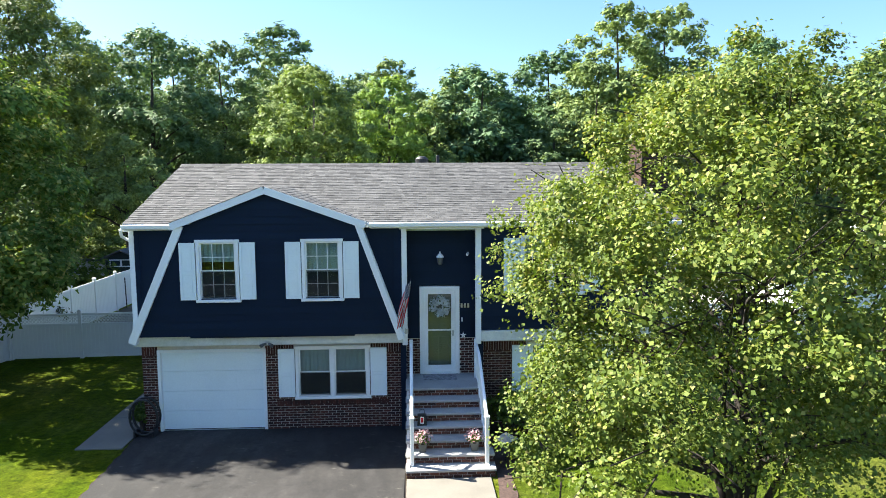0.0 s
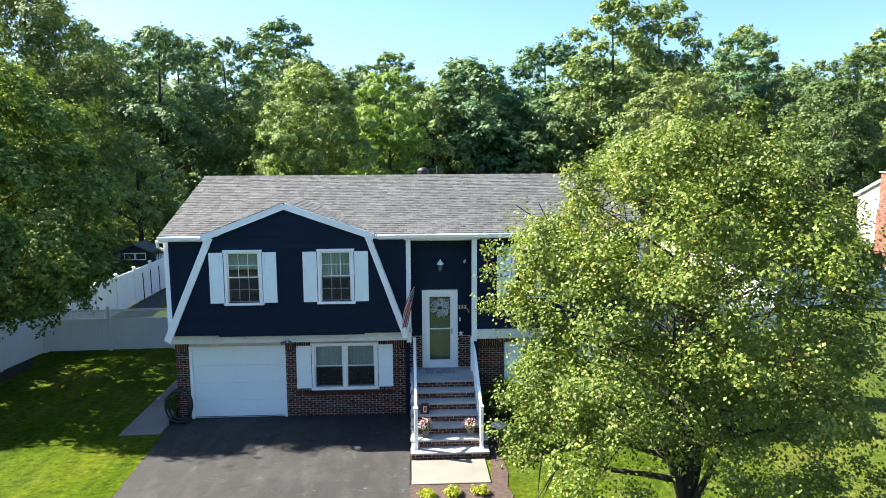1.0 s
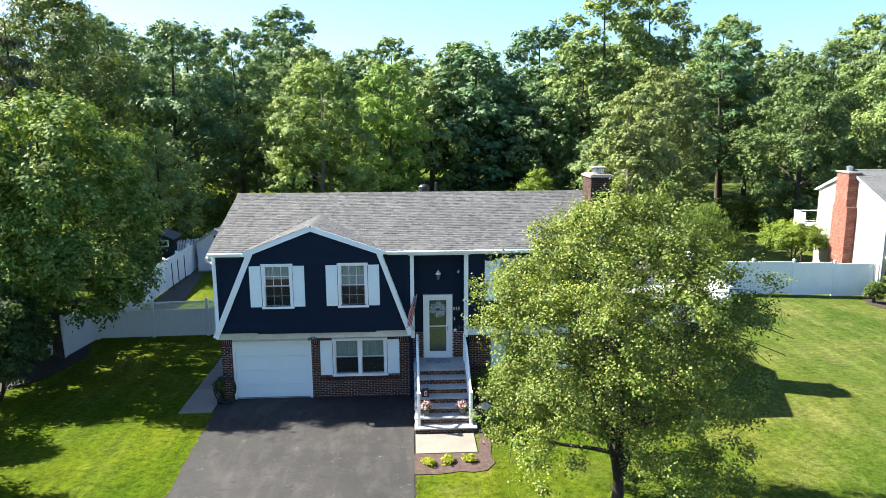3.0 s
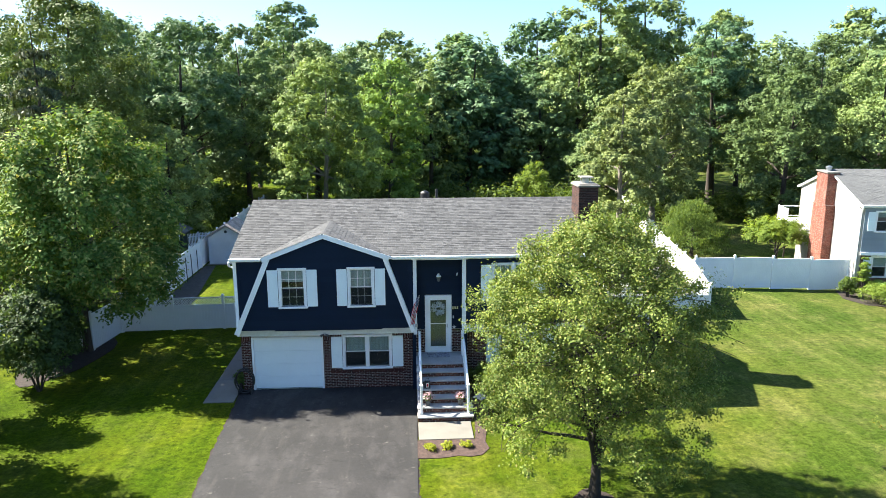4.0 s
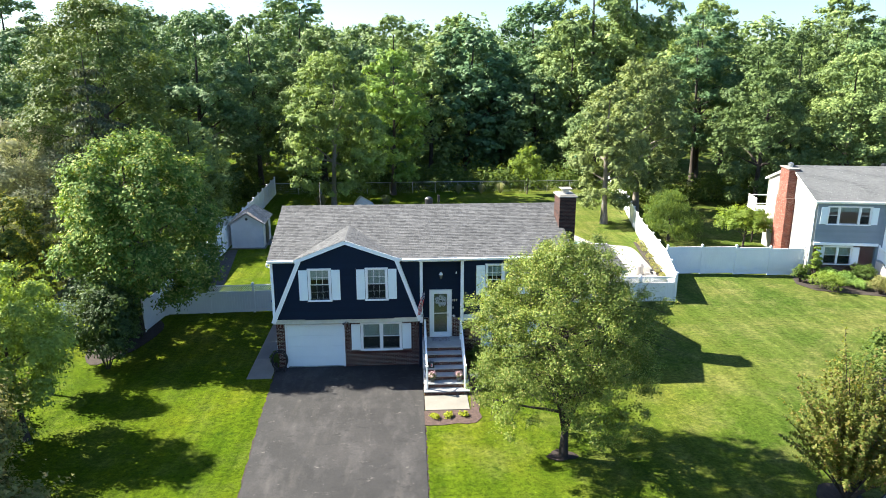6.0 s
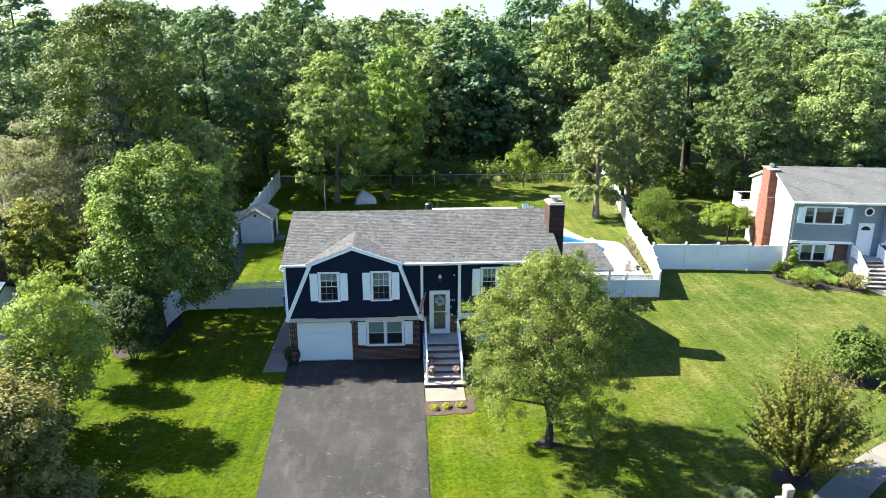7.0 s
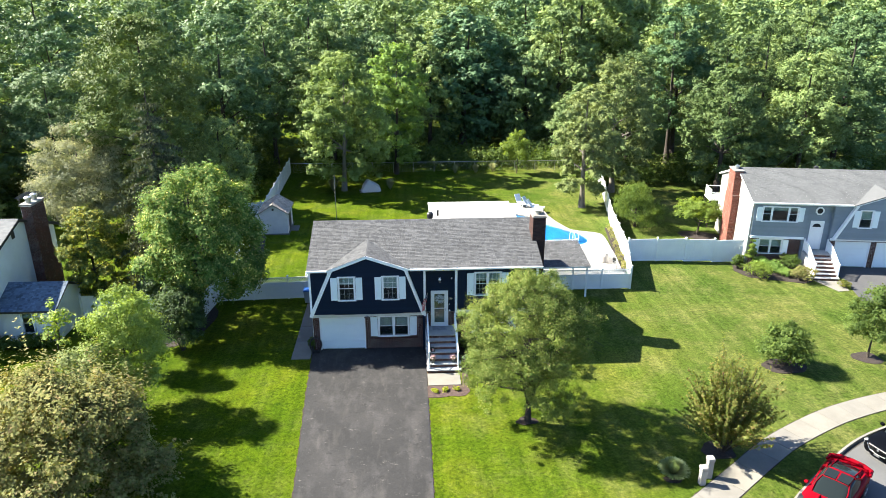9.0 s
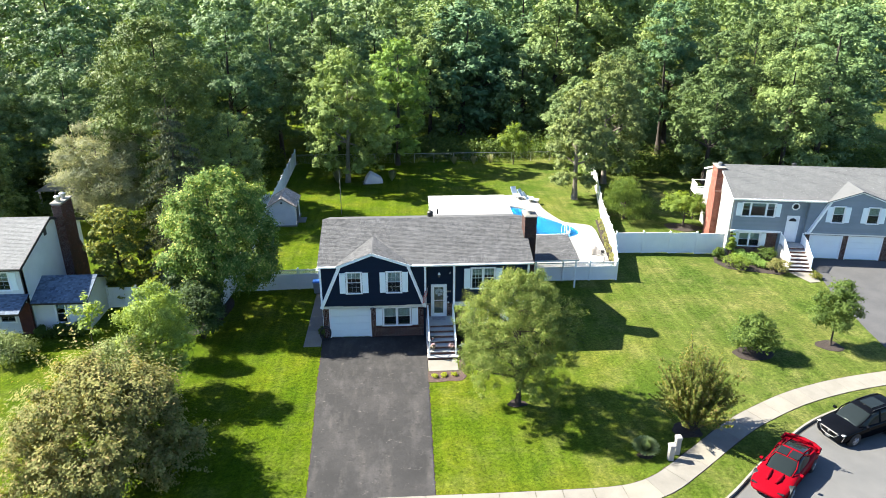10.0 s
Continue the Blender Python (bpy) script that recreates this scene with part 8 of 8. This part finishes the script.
def cloth(u, v):
    """A hanging fold: u across the stripes, v along them (downwards)."""
    droop = 1.2 * v
    x = 0.13 - 0.16 * v - 0.24 * u * (0.75 + 0.25 * v) + 0.03 * math.sin(9 * u + 5 * v)
    y = -0.5 + 0.04 * u + 0.05 * math.sin(12 * u + 3 * v)
    z = 1.5 - 0.35 * u - droop * (1 - 0.18 * u)
    return x, y, z


for k in range(13):
    bm = bmesh.new()
    u0, u1 = k / 13, (k + 1) / 13
    v0 = 0.4 if k < 7 else 0.0
    n = 10
    grid = [[bm.verts.new(cloth(u, v0 + (1 - v0) * j / n)) for j in range(n + 1)] for u in (u0, (u0 + u1) / 2, u1)]
    for a, b in zip(grid, grid[1:]):
        for j in range(n):
            bm.faces.new((a[j], a[j + 1], b[j + 1], b[j]))
    bmesh.ops.solidify(bm, geom=bm.faces[:], thickness=0.003)
    part("stripe", bm, M_RED if k % 2 == 0 else M_FLAGWHITE, flag)
bm = bmesh.new()
grid = [[bm.verts.new(cloth(7 / 13 * i / 8, 0.4 * j / 8)) for j in range(9)] for i in range(9)]
for a, b in zip(grid, grid[1:]):
    for j in range(8):
        bm.faces.new((a[j], a[j + 1], b[j + 1], b[j]))
bmesh.ops.solidify(bm, geom=bm.faces[:], thickness=0.003)
canton = part("canton", bm, M_FLAGBLUE, flag)
stars = bmesh.new()
for i in range(5):
    for j in range(5):
        x, y, z = cloth(7 / 13 * (i + 0.7) / 5.4, 0.4 * (j + 0.7) / 5.4)
        box(stars, x - 0.012, x + 0.012, y - 0.014, y + 0.006, z - 0.012, z + 0.012)
tagged(part("star_field", stars, M_FLAGWHITE, canton), kind="stuff")

# flower pots and lantern on the steps
M_POT = plain("grey_pot", (0.09, 0.095, 0.09), 0.6)
L_PINK = leaf("pink_petal", [(0.0, (0.45, 0.2, 0.22)), (0.6, (0.62, 0.42, 0.4)), (1.0, (0.75, 0.66, 0.6))], 0.25, back=(1, 0.9, 0.9))
for x, seed in ((6.98, 310), (8.2, 311)):
    pot = thing("flower_pot", "grey square pot of pale pink flowers on the steps", "flower pot", pose(x, -2.72, 0.41), group="flower pots on the steps")
    bm = bmesh.new()
    prof = [(0.1, 0.0), (0.14, 0.2), (0.155, 0.2), (0.155, 0.235), (0.13, 0.235)]
    lathe(bm, prof, 4)
    pt = part("pot", bm, M_POT, pot)
    pt.matrix_basis = pose(0, 0, 0, 0, 0, 45)
    part("soil", lathe(bmesh.new(), [(0.12, 0.2), (0.12, 0.225)], 12), M_MULCH, pot)
    rg = np.random.default_rng(seed)
    d = unit(rg, 300)
    d[:, 2] = np.abs(d[:, 2])
    leaf_object("leaves", leaf_arrays(rg, np.array((0, 0, 0.25)) + d * rg.uniform(0.08, 0.2, (300, 1)), 0.05, d), L_SHRUB, pot)
    leaf_object("blossom", leaf_arrays(rg, np.array((0, 0, 0.3)) + d[:220] * rg.uniform(0.14, 0.25, (220, 1)), 0.045, d[:220]), L_PINK, pot)
lant = thing("step_lantern", "black square lantern with a white and red card on the steps", "lantern", pose(6.98, -2.05, 0.82))
part("base", boxes((-0.12, 0.12, -0.1, 0.1, 0, 0.03), bevel=0.006), M_BLACK, lant)
part("body", boxes((-0.11, 0.11, -0.09, 0.09, 0.03, 0.25), bevel=0.012), M_BLACK, lant)
card = part("card", boxes((-0.045, 0.045, -0.1, -0.088, 0.05, 0.22)), M_FLAGWHITE, lant)
part("emblem", boxes((-0.028, 0.028, -0.104, -0.099, 0.08, 0.2)), M_RED, card)
part("handle", tube(bmesh.new(), [(-0.08, 0, 0.24), (-0.05, 0, 0.37), (0.05, 0, 0.37), (0.08, 0, 0.24)], 0.008, 6), M_BLACK, lant)
# garden parasol-shaped stake lamp in the bed
stake = thing("garden_stake", "pale peaked canopy on a thin dark stake in the bed", "garden ornament", pose(8.98, -2.5, 0.02))
part("stake", tube(bmesh.new(), [(0, 0, -0.02), (0, 0, 0.62)], 0.012, 6), M_BLACK, stake)
part("canopy", lathe(bmesh.new(), [(0.3, 0.56), (0.28, 0.58), (0.12, 0.66), (0.02, 0.72)], 4), M_CREAM, stake)

# beside the garage
rack = thing("hoop_rack", "empty black metal hoop log rack beside the garage", "log rack", pose(-0.35, -0.42, 0))
for y_ in (0.0, 0.22):
    part("hoop", tube(bmesh.new(), [(0.36 * math.cos(math.tau * k / 28), y_, 0.56 + 0.48 * math.sin(math.tau * k / 28)) for k in range(29)], 0.032, 8, cap=False), M_BLACK, rack, smooth=True)
for k in range(8):
    a_ = math.tau * (k + 0.5) / 8
    part("cross_bar", tube(bmesh.new(), [(0.36 * math.cos(a_), 0.0, 0.56 + 0.48 * math.sin(a_)), (0.36 * math.cos(a_), 0.22, 0.56 + 0.48 * math.sin(a_))], 0.014, 6), M_BLACK, rack)
for sx in (-0.24, 0.24):
    part("foot", boxes((sx - 0.025, sx + 0.025, -0.06, 0.28, 0.02, 0.2), bevel=0.006), M_BLACK, rack)
shrub("potted_fern", "green fern-like plant by the garage corner", (-0.62, 0.15, 0.03), 0.32, 0.95, 700, 0.09, L_SHRUB, 320, category="plant", lobes_n=7)
M_BINBLUE = plain("blue_plastic", (0.03, 0.12, 0.4), 0.5)
M_BINGREY = plain("grey_plastic", (0.3, 0.32, 0.35), 0.5)
for dx, mt, lab in ((0.0, M_BINGREY, "grey wheeled bin with a blue lid by the fence"),):
    wb = thing("wheeled_bin", lab, "bin", pose(-1.75 + dx, 7.35, 0))
    bm = bmesh.new()
    a_, b_ = [(-0.24, -0.25), (0.24, -0.25), (0.24, 0.25), (-0.24, 0.25)], [(-0.3, -0.33), (0.3, -0.33), (0.3, 0.33), (-0.3, 0.33)]
    lo_, hi_ = [bm.verts.new((*p, 0.05)) for p in a_], [bm.verts.new((*p, 1.0)) for p in b_]
    bm.faces.new(lo_[::-1])
    bm.faces.new(hi_)
    for i in range(4):
        bm.faces.new((lo_[i], lo_[(i + 1) % 4], hi_[(i + 1) % 4], hi_[i]))
    bmesh.ops.bevel(bm, geom=bm.edges[:], offset=0.03, segments=2, affect="EDGES")
    part("body", bm, mt, wb)
    part("lid", boxes((-0.33, 0.33, -0.37, 0.36, 1.0, 1.07), bevel=0.025), M_BINBLUE, wb, "blue plastic lid")
    for sx in (-0.24, 0.24):
        part("wheel", tube(bmesh.new(), [(sx - 0.03, 0.27, 0.1), (sx + 0.03, 0.27, 0.1)], 0.1, 14), M_BLACK, wb)
